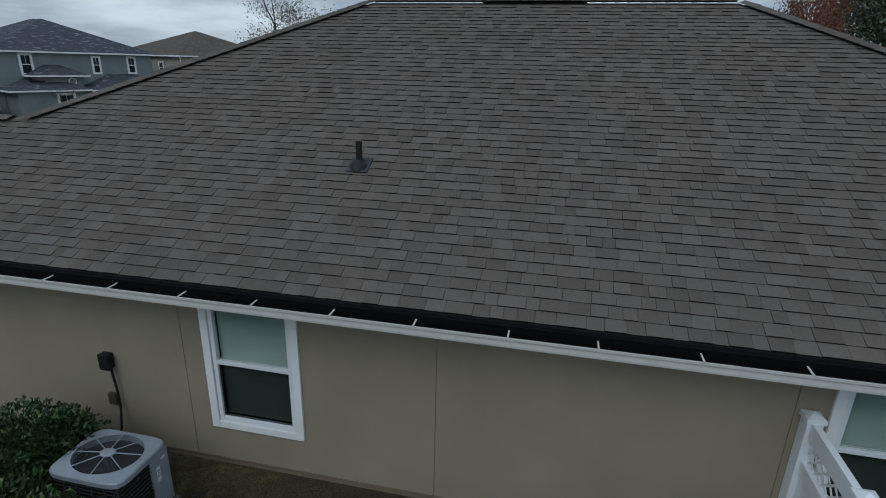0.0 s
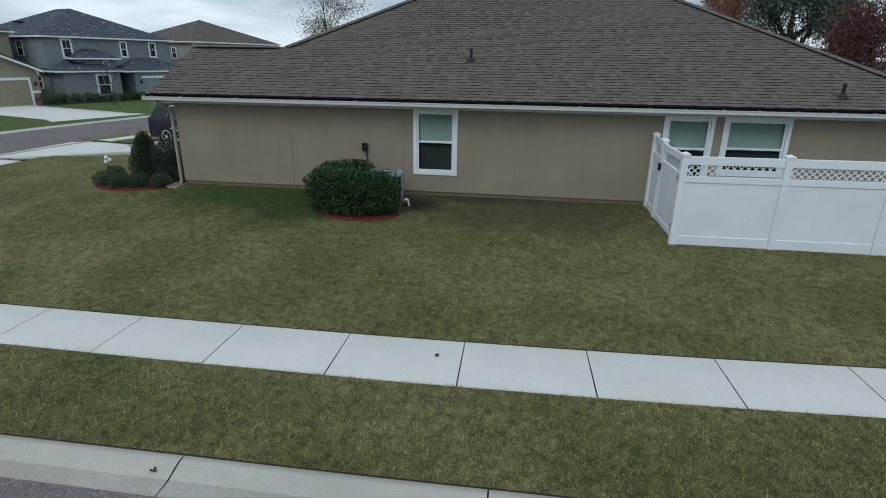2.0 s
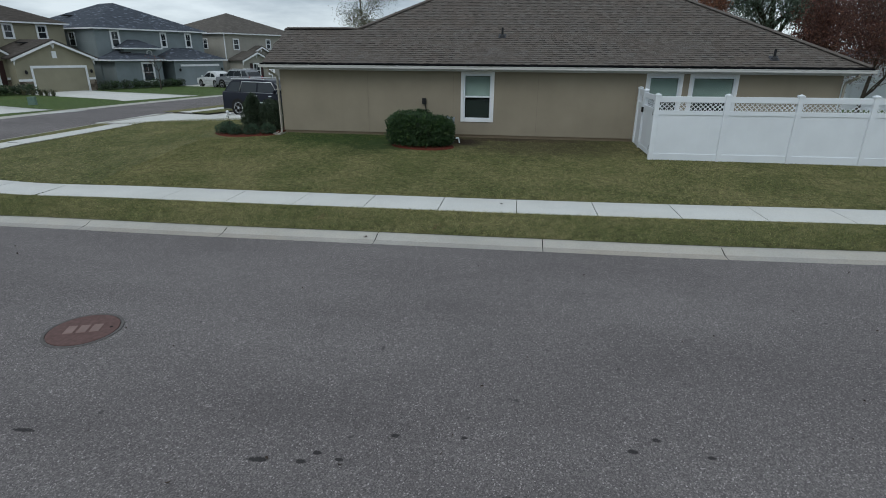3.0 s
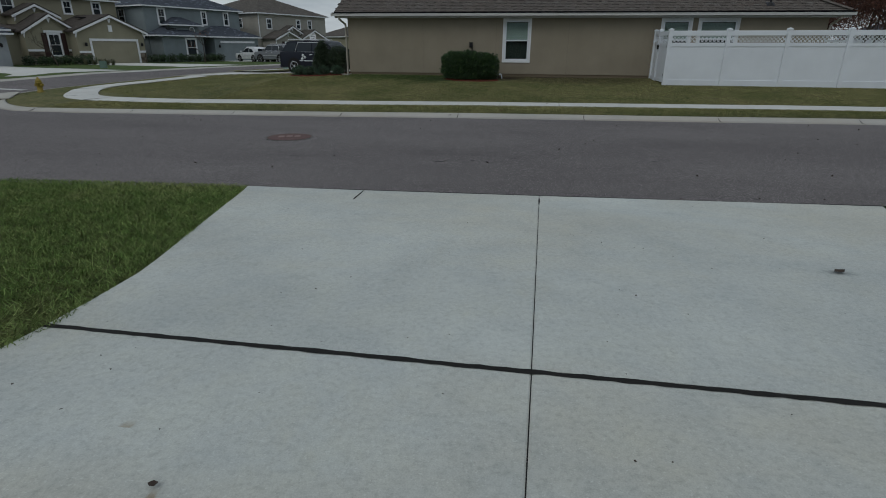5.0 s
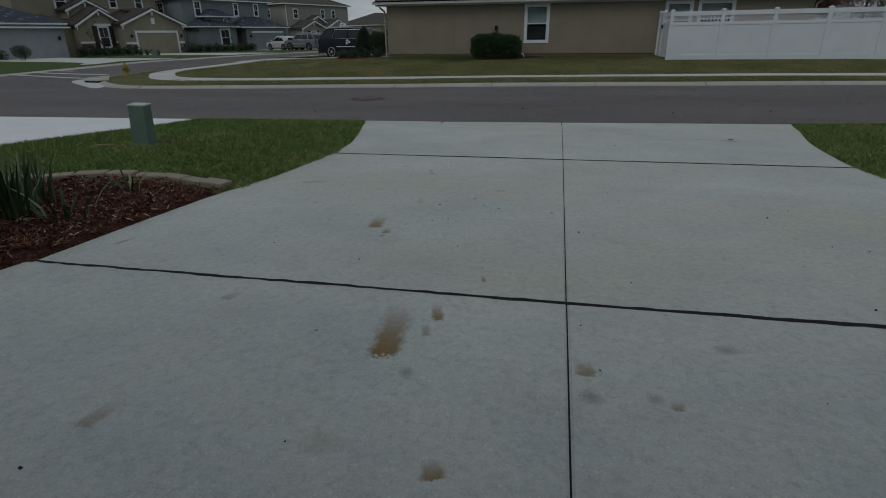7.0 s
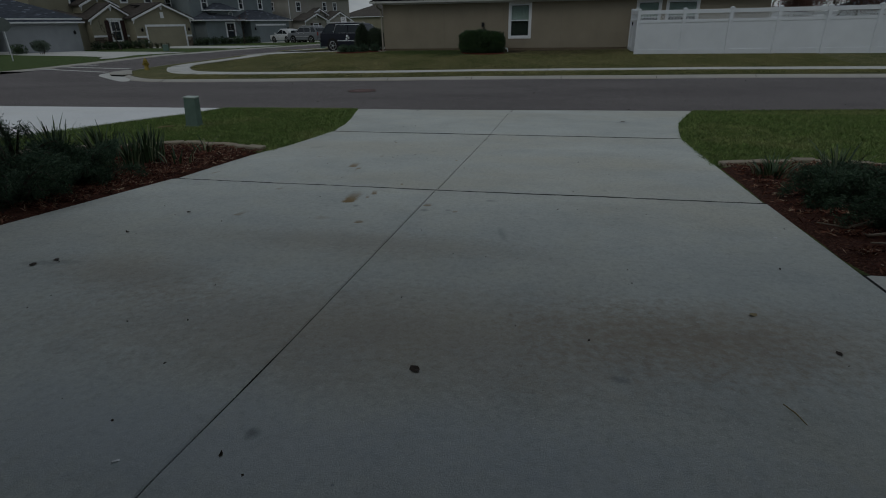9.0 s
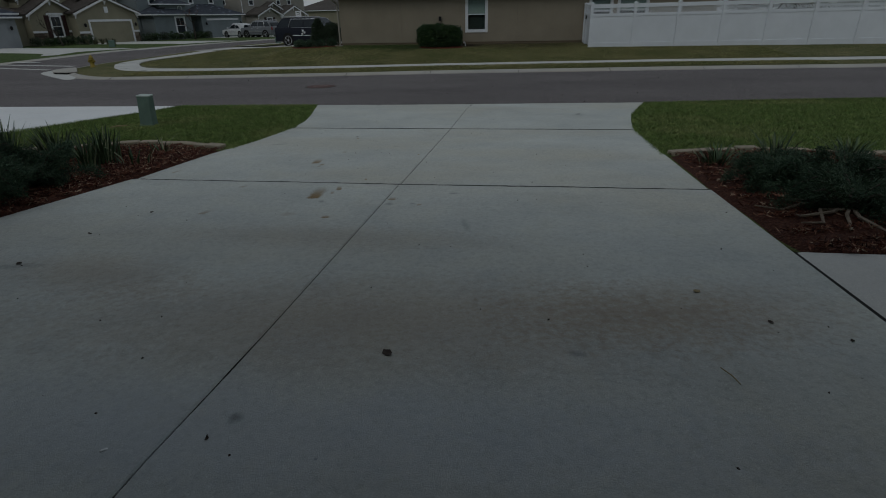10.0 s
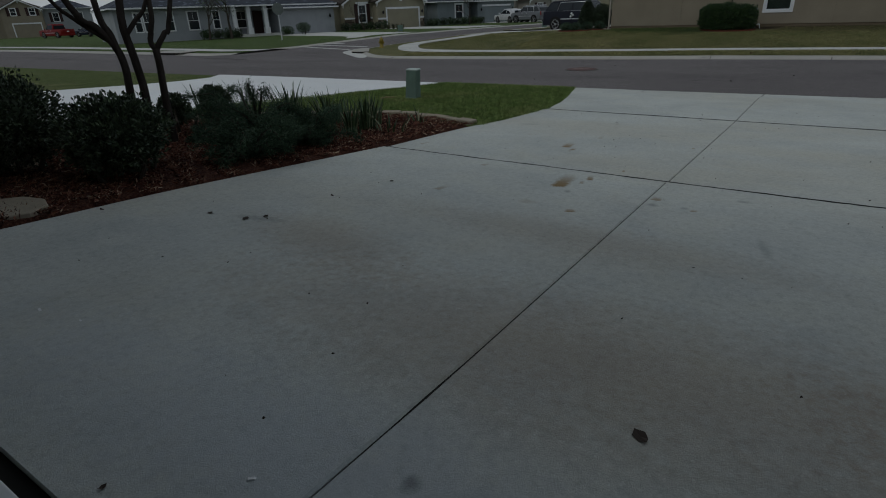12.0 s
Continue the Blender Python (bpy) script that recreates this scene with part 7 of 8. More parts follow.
def white_house():
    h = thing("house", "single-storey pale grey house with a columned porch", "house", -40.0, 11.5, 0.0, FRONT)
    wall_block(h, -2.4, 3.4, 0.0, 6.0, -0.6, 1.85, M_PALE)
    garage_door(h, -1.6, 2.4, -0.45, 1.52, 0.0, M_WHITEDOOR)
    wall_block(h, -6.2, -2.4, 2.4, 6.0, -0.6, 2.2, M_PALE)
    wall_block(h, -16.0, -6.2, 0.4, 12.0, -0.6, 2.15, M_PALE)
    part("main_roof", hip(-16.0, 3.4, 0.2, 12.0, 2.2, 0.42), M_SLATE, h, "dark slate hip roof")
    part("eave_trim", eave_board(-16.0, 3.4, 0.2, 12.0, 2.2), M_TRIM, h)
    part("garage_roof", hip(-2.4, 3.4, -0.1, 6.0, 1.92, 0.42), M_SLATE, h, "dark slate hip roof")
    part("eave_trim", eave_board(-2.4, 3.4, -0.1, 6.0, 1.92), M_TRIM, h)
    for x in (-6.4, -5.1, -3.5):
        c = part("column", box(x - 0.17, x + 0.17, 0.1, 0.44, -0.35, 2.1), M_TRIM, h, "square white porch column")
        part("plinth", box(x - 0.24, x + 0.24, 0.03, 0.51, -0.4, 0.25), M_TRIM, c)
        part("capital", box(x - 0.23, x + 0.23, 0.04, 0.50, 1.75, 1.87), M_TRIM, c)
    part("porch_floor", box(-6.2, -2.4, 0.0, 2.4, -0.6, -0.3), M_WALKC, h)
    part("front_door", box(-4.0, -3.1, 2.34, 2.4, -0.3, 1.7), M_SHUTTER, h, "dark front door")
    far_window(h, -5.6, -4.6, 0.2, 1.75, 2.4, 0.1)
    for a, b in ((-14.6, -13.95), (-13.9, -13.25), (-12.0, -11.45), (-10.4, -9.4), (-8.3, -7.6)):
        far_window(h, a, b, 0.25, 1.85, 0.4, 0.1)
    carriage_lamp(h, 2.9, 0.9, 0.0)


def tan_house():
    h = thing("house", "two-storey tan house with a gabled garage wing", "house", -105.2, 13.0, 0.0, 66.0)
    wall_block(h, -5.5, 3.3, 0.3, 9.0, -0.7, 3.7, M_STUCCO)
    part("main_roof", hip(-5.5, 3.3, 0.3, 9.0, 3.8, 0.4), M_TAUPEROOF, h, "taupe shingle hip roof")
    part("eave_trim", eave_board(-5.5, 3.3, 0.3, 9.0, 3.8), M_TRIM, h)
    gable_front(h, -2.2, 3.2, -0.6, 0.3, 3.6, 5.0, M_STUCCO, M_TAUPEROOF, 0.3, -0.7)
    for a, b in ((-0.9, 0.0), (1.6, 2.5)):
        far_window(h, a, b, 2.6, 3.8, -0.6, 0.12, False, M_SHUTTER)
    garage_door(h, -0.9, 2.7, -0.5, 1.4, -0.6, M_SANDDOOR, M_TRIM)


def plain_house(label, x, y, turn, w, d, eave, wall_m, roof_m, storeys=2, base=-0.6):
    h = thing("house", label, "house", x, y, 0.0, turn)
    wall_block(h, -w / 2, w / 2, 0.0, d, base, eave, wall_m)
    part("main_roof", hip(-w / 2, w / 2, 0.0, d, eave + 0.1, 0.4), roof_m, h, "shingle hip roof")
    part("eave_trim", eave_board(-w / 2, w / 2, 0.0, d, eave + 0.1), M_TRIM, h)
    n = int(w // 3)
    for s in range(storeys):
        for k in range(n):
            if s == 0 and k >= n - 2 and n > 3:
                continue
            xx = -w / 2 + (k + 0.5) * w / n
            far_window(h, xx - 0.5, xx + 0.5, eave - 2.0 - 2.6 * (storeys - 1 - s), eave - 0.55 - 2.6 * (storeys - 1 - s), 0.0, 0.12, False, M_SHUTTER if k % 2 == 0 and s else None)
    if n > 3:
        garage_door(h, w / 2 - 2 * w / n + 0.4, w / 2 - 0.6, base + 0.15, base + 2.2, 0.0, M_WHITEDOOR, M_TRIM)
    return h


blue_house()
yellow_house()
cream_house()
white_house()
tan_house()
plain_house("two-storey pale blue house far down the street", -105.4, 20.5, 66.0, 7.0, 9.0, 3.6, M_PALE, M_SLATE, 2, -0.7)
plain_house("single-storey taupe-roofed house beyond the corner house", -26.0, 78.0, 69.2, 14.0, 10.0, 2.6, M_SAND, M_TAUPEROOF, 1)
plain_house("two-storey tan house at the end of the side street", -20.0, 92.0, 30.0, 14.0, 10.0, 4.6, M_STUCCO, M_BROWNROOF, 2)
plain_house("grey house beyond the back fence", 45.5, 46.0, 0.0, 14.0, 10.0, 2.6, M_PALE, M_SLATE, 1)
plain_house("single-storey grey-roofed house behind the corner house", -2.0, 40.0, 0.0, 16.0, 10.0, 3.4, M_CREAM, M_TAUPEROOF, 1)


# ---- vehicles ----
M_RIM = plain("wheel_silver", (0.42, 0.43, 0.45), 0.35, 0.5)


def wheel(car, x, y, r, rim_m, s):
    t = part("tyre", lathe([(r * 0.72, -0.11), (r * 0.92, -0.12), (r, -0.08), (r, 0.08), (r * 0.92, 0.12), (r * 0.72, 0.11)], 24), plain("tyre_rubber", (0.015, 0.015, 0.015), 0.85), car, "black tyre", True)
    t.matrix_basis = Matrix.Translation((x, y, r)) @ Matrix.Rotation(radians(90), 4, "X")
    rim = part("rim", lathe([(0.02, -0.02), (r * 0.68, -0.03), (r * 0.73, -0.112), (r * 0.75, 0.112), (r * 0.68, 0.03), (0.02, 0.02)], 24), M_DARK, t)
    ring = bmesh.new()
    for z in (-0.105, 0.105):
        tube([(r * 0.70 * math.cos(math.tau * j / 24), r * 0.70 * math.sin(math.tau * j / 24), z) for j in range(25)], 0.016, 6, ring, False)
    part("rim_ring", ring, rim_m, t)
    for k in range(5):
        a = math.tau * k / 5
        part("spoke", box(0.03, r * 0.70, -0.042, 0.042, -0.112, 0.112, 0.006, None, Matrix.Rotation(a, 4, "Z")), rim_m, t)
    part("hub_cap", lathe([(0.01, -0.12), (0.06, -0.12), (0.06, 0.12), (0.01, 0.12)], 12), rim_m, t)


def vehicle(name, label, x, y, z, turn, L, W, H, body, style, category, rim=None):
    """A road vehicle: lower body, glasshouse, panes, lamps, wheels."""
    rim = rim or M_RIM
    car = thing(name, label, category, x, y, z, turn)
    h, r = L / 2, 0.212 * H
    belt, sill = (0.64 if style == "suv" else 0.60) * H, 0.17 * H
    hood = {"suv": 0.61, "car": 0.56, "pickup": 0.58}[style] * H
    low = [(-h, sill + 0.12), (-h + 0.08, sill), (h - 0.1, sill), (h, sill + 0.15), (h, hood * 0.82), (h - 0.12, hood * 0.97), (h - 0.30 * L * 0.92, hood + 0.05), (-h + 0.05, belt + 0.05), (-h, belt - 0.1)]
    part("body", prism(low, W, Matrix.Translation((0, -W / 2, 0)), None, 0.07), body, car, "", True)
    if style == "pickup":
        roof = [(-0.15 * L, belt), (0.19 * L, belt), (0.09 * L, H - 0.03), (0.05 * L, H), (-0.11 * L, H), (-0.14 * L, H - 0.05)]
    elif style == "suv":
        roof = [(-h + 0.04, belt), (0.24 * L, belt), (0.10 * L, H - 0.06), (0.06 * L, H), (-0.12 * L, H + 0.012), (-h + 0.66, H - 0.02), (-h + 0.47, H - 0.09)]
    else:
        roof = [(-h + 0.10, belt), (0.22 * L, belt), (0.03 * L, H - 0.03), (-0.06 * L, H), (-0.30 * L, H - 0.08), (-h + 0.35, H - 0.3)]
    bm = prism(roof, W * 0.92, Matrix.Translation((0, -W * 0.46, 0)), None, 0.05)
    for v in bm.verts:
        v.co.y *= 1 - 0.16 * max(0.0, (v.co.z - belt) / (H - belt))
    part("cabin", bm, body, car, "", True)
    dark = M_FARGLASS

    def pane(points, nm="side_window"):
        for s in (-1, 1):
            bm = bmesh.new()
            prism(points, 0.012, None, bm)
            for v in bm.verts:
                v.co.y = s * (W * 0.46 * (1 - 0.16 * max(0.0, (v.co.z - belt) / (H - belt))) + 0.006 + v.co.y)
            part(nm, bm, dark, car, "dark tinted window")

    top, bot = H - 0.12, belt + (0.035 if style == "suv" else 0.06)
    if style == "pickup":
        pane([(-0.12 * L, bot), (0.16 * L, bot), (0.09 * L, top), (-0.12 * L, top)])
    else:
        cuts = [-h + 0.15, -h + 0.23 * L, -h + 0.44 * L, 0.19 * L] if style == "suv" else [-h + 0.75, -0.10 * L, 0.19 * L]
        for k, (a, b) in enumerate(zip(cuts, cuts[1:])):
            last = k == len(cuts) - 2
            pane([(a + 0.04, bot), (b - 0.04, bot), (b - (0.42 if last else 0.04) * (1 if style == "suv" else 1.6), top - (0 if style == "suv" else 0.06)), (a + (0.48 if k == 0 else 0.04) * (1 if style == "suv" else 0.9), top - (0 if style == "suv" or k else 0.12))])
        if style == "suv":
            for s in (-1, 1):
                def rim_at(px, pz):
                    return (px, s * (W * 0.46 * (1 - 0.16 * max(0.0, (pz - belt) / (H - belt))) + 0.018), pz)
                a, b = cuts[1] + 0.02, cuts[3] - 0.02
                part("window_trim", tube([rim_at(*q) for q in ((a - 0.10, bot - 0.02), (b, bot - 0.02), (b - 0.42, top + 0.02), (a + 0.06, top + 0.02), (a - 0.10, bot - 0.02))], 0.02, 6), M_ALU, car, "bright window surround", True)
    fx0, fx1 = (0.24 * L, 0.10 * L) if style == "suv" else ((0.19 * L, 0.09 * L) if style == "pickup" else (0.22 * L, 0.03 * L))
    k = (fx0 - fx1) / (H - 0.05 - belt)
    shield = bmesh.new()
    a, b = W * 0.40, W * 0.35
    shield.faces.new([shield.verts.new(p) for p in ((fx0 - 0.07 * k + 0.02, -a, belt + 0.07), (fx0 - 0.07 * k + 0.02, a, belt + 0.07), (fx1 + 0.08 * k + 0.02, b, H - 0.13), (fx1 + 0.08 * k + 0.02, -b, H - 0.13))])
    part("windscreen", shield, dark, car)
    rear_x = -h + 0.03 if style == "suv" else (-0.16 * L if style == "pickup" else -h + 0.16)
    bm = box(rear_x - 0.02, rear_x + 0.05, -W * 0.36, W * 0.36, belt + 0.1, H - 0.2, 0.02)
    for v in bm.verts:
        v.co.x += 0.44 * (v.co.z - belt) / (H - belt) if style == "suv" else 0.0
    part("rear_window", bm, dark, car, "dark rear window")
    red, lampm = plain("tail_red", (0.25, 0.015, 0.012), 0.3), plain("lamp_clear", (0.6, 0.62, 0.65), 0.2)
    for s in (-1, 1):
        part("tail_lamp", box(-h - 0.015, -h + 0.16, s * W * 0.42 - 0.09, s * W * 0.42 + 0.09, belt - 0.32, belt + 0.02, 0.02), red, car, "red tail lamp")
        part("headlamp", box(h - 0.22, h + 0.012, s * W * 0.40 - 0.12, s * W * 0.40 + 0.12, hood * 0.72, hood * 0.90, 0.03), lampm, car, "clear headlamp")
        part("mirror", box(0.17 * L, 0.17 * L + 0.1, s * (W / 2 + 0.09) - 0.1, s * (W / 2 + 0.09) + 0.1, belt + 0.02, belt + 0.2, 0.04), body, car)
        for q in (-0.03 * L, 0.14 * L):
            part("door_handle", box(q - 0.26, q - 0.08, s * (W / 2 + 0.012) - 0.012, s * (W / 2 + 0.012) + 0.012, belt - 0.14, belt - 0.10, 0.004), M_ALU, car, "bright door handle")
        part("sill_trim", box(-0.22 * L, 0.22 * L, s * (W / 2 + 0.006) - 0.012, s * (W / 2 + 0.006) + 0.012, sill + 0.36, sill + 0.41), M_ALU, car, "bright side strip")
        for xw in (-0.30 * L, 0.31 * L):
            arch = part("wheel_arch", lathe([(0.01, -0.02), (r * 1.2, -0.02), (r * 1.2, 0.02), (0.01, 0.02)], 24), M_DARK, car, "dark wheel arch")
            arch.matrix_basis = Matrix.Translation((xw, s * (W / 2 - 0.008), r + 0.02)) @ Matrix.Rotation(radians(90), 4, "X")
            wheel(car, xw, s * (W / 2 - 0.10), r, rim, s)
        if style == "suv":
            part("roof_rail", tube([(-h + 0.5, s * W * 0.36, H + 0.01), (-h + 0.55, s * W * 0.36, H + 0.05), (0.0, s * W * 0.36, H + 0.05), (0.05, s * W * 0.36, H + 0.01)], 0.02, 6), M_ALU, car, "silver roof rail")
    part("plate_blank", box(-h - 0.012, -h + 0.01, -0.16, 0.16, belt - 0.34, belt - 0.2), M_TRIM, car)
    part("bumper", box(-h - 0.06, -h + 0.1, -W * 0.47, W * 0.47, sill - 0.02, sill + 0.2, 0.04), body, car)
    part("bumper", box(h - 0.1, h + 0.05, -W * 0.47, W * 0.47, sill - 0.04, sill + 0.18, 0.04), M_BLACK, car)
    return car


def car_paint(name, colour):
    m = Nodes(name, 0.3, 0.0, 0.12)
    m.bsdf.inputs["Coat Weight"].default_value = 0.03
    m.bsdf.inputs["Coat Roughness"].default_value = 0.06
    return m.colour(m.ramp(m.noise(3, 4), (0.3, tuple(c * 0.85 for c in colour)), (0.7, colour))).mat


vehicle("suv", "large dark charcoal-blue suv parked on the driveway", -11.05, 8.95, -0.385, -14, 5.2, 2.0, 1.80, car_paint("charcoal_paint", (0.014, 0.016, 0.024)), "suv", "car", M_ALU)
vehicle("suv", "silver suv parked on a driveway", -25.0, 31.5, -0.49, 160, 4.5, 1.8, 1.72, car_paint("silver_paint", (0.19, 0.20, 0.215)), "suv", "car")
vehicle("hatchback_car", "white hatchback car parked on a driveway", -28.4, 33.2, -0.49, 150, 4.2, 1.75, 1.5, car_paint("white_paint", (0.62, 0.63, 0.64)), "car", "car")
vehicle("pickup_truck", "red pickup truck parked far down the street", -89.7, 11.2, -0.61, 186, 5.4, 1.95, 1.85, car_paint("red_paint", (0.2, 0.014, 0.013)), "pickup", "truck")
vehicle("car", "dark blue car parked far down the street", -88.1, 14.9, -0.61, 186, 4.4, 1.8, 1.5, car_paint("navy_paint", (0.02, 0.03, 0.05)), "car", "car")


# ---- street and garden things ----
def build_street_things():
    hyd = thing("fire_hydrant", "yellow fire hydrant on the corner verge", "fire hydrant", -17.15, -4.95, -0.385 + drop(-17.15, -4.95))
    part("barrel", lathe([(0.17, 0.0), (0.17, 0.06), (0.12, 0.08), (0.115, 0.42), (0.15, 0.44), (0.15, 0.48), (0.11, 0.50)], 16), M_YELLOW, hyd, "", True)
    part("bonnet", lathe([(0.13, 0.49), (0.125, 0.55), (0.085, 0.63), (0.04, 0.66), (0.035, 0.72)], 16), M_YELLOW, hyd, "", True)
    for a in (0, 90, 180):
        n = part("outlet_cap", lathe([(0.055, 0.10), (0.055, 0.16), (0.065, 0.165), (0.065, 0.2), (0.025, 0.205), (0.025, 0.23)], 10), M_YELLOW, hyd)
        n.matrix_basis = Matrix.Translation((0, 0, 0.36)) @ Matrix.Rotation(radians(a), 4, "Z") @ Matrix.Rotation(radians(90), 4, "Y")
    for ob in hyd.children:
        ob.matrix_basis = Matrix.Scale(0.8, 4) @ ob.matrix_basis
    zb = near_z(-20.85)
    cab = thing("utility_pedestal", "green metal utility pedestal on the lawn", "utility box", -3.63, -20.95, zb, 12)
    bm = box(-0.102, 0.102, -0.102, 0.102, -0.04, 0.47, 0.01)
    for v in bm.verts:
        f = 1 - 0.10 * max(0, v.co.z) / 0.46
        v.co.x *= f
        v.co.y *= f
    part("cabinet", bm, M_BOXGREEN, cab)
    part("lid", box(-0.098, 0.098, -0.098, 0.098, 0.465, 0.488, 0.01), plain("utility_green_faded", (0.46, 0.52, 0.49), 0.6), cab, "paler faded lid")
    part("base_flange", box(-0.112, 0.112, -0.112, 0.112, -0.03, 0.025, 0.006), M_BOXGREEN, cab)
    cab.matrix_basis = cab.matrix_basis @ Matrix.Rotation(radians(3.5), 4, "Y")
    for x, y, zz, s in ((-28.3, 11.6, -0.43, 1.0), (-15.6, 13.2, -0.39, 0.9)):
        c2 = thing("utility_pedestal", "small green utility box across the lawn", "utility box", x, y, zz, 30)
        part("cabinet", box(-0.2 * s, 0.2 * s, -0.2 * s, 0.2 * s, -0.05, 0.45 * s, 0.01), M_BOXGREEN, c2)
        part("lid", box(-0.21 * s, 0.21 * s, -0.21 * s, 0.21 * s, 0.45 * s, 0.49 * s, 0.01), M_BOXGREEN, c2)
    mh = thing("manhole_cover", "reddish cast-iron manhole cover in the asphalt", "manhole cover", -3.15, -13.77, ROAD_Z + 0.036 + drop(-3.15, -13.77), 200)
    part("collar", lathe([(0.44, -0.02), (0.44, 0.005), (0.405, 0.006), (0.405, -0.02)], 40), M_IRON_RING, mh, "worn grey iron ring")
    part("cover", lathe([(0.395, -0.02), (0.395, 0.008), (0.37, 0.012), (0.01, 0.012)], 40), M_IRON, mh)
    for x0, w in ((-0.2, 0.11), (-0.055, 0.11), (0.09, 0.11)):
        part("raised_bar", box(x0, x0 + w, -0.10, 0.10, 0.011, 0.018, 0.003), plain("iron_bar", (0.20, 0.135, 0.12), 0.7), mh)
    part("pick_hole", lathe([(0.02, 0.012), (0.02, 0.014)], 10, None, (-0.31, 0.0, 0.0)), M_DARK, mh)
    # speed sign
    sg = thing("speed_sign", "white speed limit 25 sign on a metal post", "road sign", -16.4, 20.4, -0.39, -18)
    part("post", box(-0.03, 0.03, -0.02, 0.02, -0.1, 2.35), M_ALU, sg)
    part("plate", box(-0.31, 0.31, -0.035, -0.022, 1.6, 2.36, 0.004), M_TRIM, sg)
    for words, size, zz in (("SPEED", 0.15, 2.18), ("LIMIT", 0.15, 2.02), ("25", 0.36, 1.68)):
        c = bpy.data.curves.new("lettering", "FONT")
        c.body, c.size, c.align_x, c.extrude = words, size, "CENTER", 0.002
        c.materials.append(M_BLACK)
        ob = new("lettering", c)
        ob.parent = sg
        ob.matrix_basis = Matrix.Translation((0, -0.038, zz)) @ Matrix.Rotation(radians(90), 4, "X")
    st = thing("stop_sign", "back of a grey octagonal stop sign on a post", "road sign", -29.3, -0.9, -0.3, 60)
    part("post", box(-0.03, 0.03, -0.02, 0.02, -0.1, 2.3), M_ALU, st)
    plate = part("plate", lathe([(0.01, 0.0), (0.40, 0.0), (0.40, 0.008), (0.01, 0.008)], 8), plain("sign_back", (0.16, 0.18, 0.17), 0.5, 0.3), st)
    plate.matrix_basis = Matrix.Translation((0, -0.03, 1.9)) @ Matrix.Rotation(radians(90), 4, "X") @ Matrix.Rotation(radians(22.5), 4, "Z")
    gl = thing("garden_light", "cluster of white globe garden lights on a stake", "garden light", -8.4, -0.52, far_z(-8.4, -0.5))
    part("stake", tube([(0, 0, -0.05), (0, 0, 0.55), (-0.02, 0, 0.66)], 0.011, 6), M_BLACK, gl)
    for x, y, zz in ((-0.06, 0, 0.68), (0.05, 0.02, 0.74), (-0.01, -0.03, 0.81)):
        part("globe", lathe([(0.015, -0.055), (0.04, -0.04), (0.057, 0.0), (0.04, 0.04), (0.015, 0.055)], 14, None, (x, y, zz)), M_TRIM, gl, "white globe", True)
    mk = thing("garden_stake", "small white plant marker in mulch", "plant marker", -7.55, -0.45, far_z(-7.5, -0.4))
    part("stake", box(-0.015, 0.015, -0.004, 0.004, -0.02, 0.22, 0, None, Matrix.Rotation(0.15, 4, "Y")), M_TRIM, mk)
    # foundation shrubs of the far houses
    rng = random.Random(3)
    u, n = Vector((0.356, 0.935)), Vector((0.935, -0.356))
    spots = [(-37.0, 22.9, s, 1.0) for s in (-7.0, -6.0, -5.1, -4.2, -3.3, -2.4)] + [(-34.5, 30.45, s, 0.9) for s in (-4.2, -3.2, -2.2, -1.2, -0.3, 0.6, 1.6, 2.6, 3.3)] + [(-40.0, 11.5, s, 0.9) for s in (-9.4, -8.5, -7.6, -6.8, -2.2)]
    for k, (x, y, s, o) in enumerate(spots):
        p = Vector((x, y)) + u * s + n * (o + rng.uniform(-0.1, 0.5))
        r = rng.uniform(0.45, 0.6)
        shrub("foundation_shrub", "clipped dark shrub along a house front", p.x, p.y, -0.5, [(0, 0, 0.34, r, r, rng.uniform(0.36, 0.5), 2.4)], (0.13, 0.07), 420, (M_HOLLY, M_HEDGE)[k % 2], 200 + k, stems=1, group="foundation shrubs")
    for k, (s, o) in enumerate(((-3.4, 2.2), (-3.1, 2.9), (-2.9, 3.6), (-2.8, 4.3), (-2.7, 5.0))):
        p = Vector((-37.0, 22.9)) + u * s + n * o
        strap_clump("pale_grass_clump", "pale ornamental grass clump before a garage", p.x, p.y, -0.47, 60, 0.6, 0.02, 300 + k, M_THIN, "plant", 0.7)
    tree("bare young tree beside the blue house", -30.6, 27.6, -0.5, 3.4, 0.05, 60, (0.08, 0.05), 0.05, M_RED, 91, 3, 3, 0.4)
    tree("bare young tree before the yellow house", -36.5, 16.5, -0.5, 3.0, 0.05, 60, (0.08, 0.05), 0.05, M_THIN, 92, 3, 3, 0.4)
    tree("young tree with a dark bare trunk before the pale house", -41.5, 2.0, -0.5, 4.6, 0.11, 260, (0.16, 0.09), 0.15, M_OAK, 94, 3, 3, 0.55)
    tree("young tree with a dark bare trunk before the pale house", -40.8, 3.7, -0.5, 4.8, 0.11, 260, (0.16, 0.09), 0.15, M_OAK, 95, 3, 3, 0.55)
    shrub("shrub", "rounded open green shrub by the pale garage", -37.2, 8.8, -0.5, [(0, 0, 0.62, 0.62, 0.62, 0.42, 2.0)], (0.12, 0.06), 1300, M_OAK, 93, stems=6, lumps=0.3)


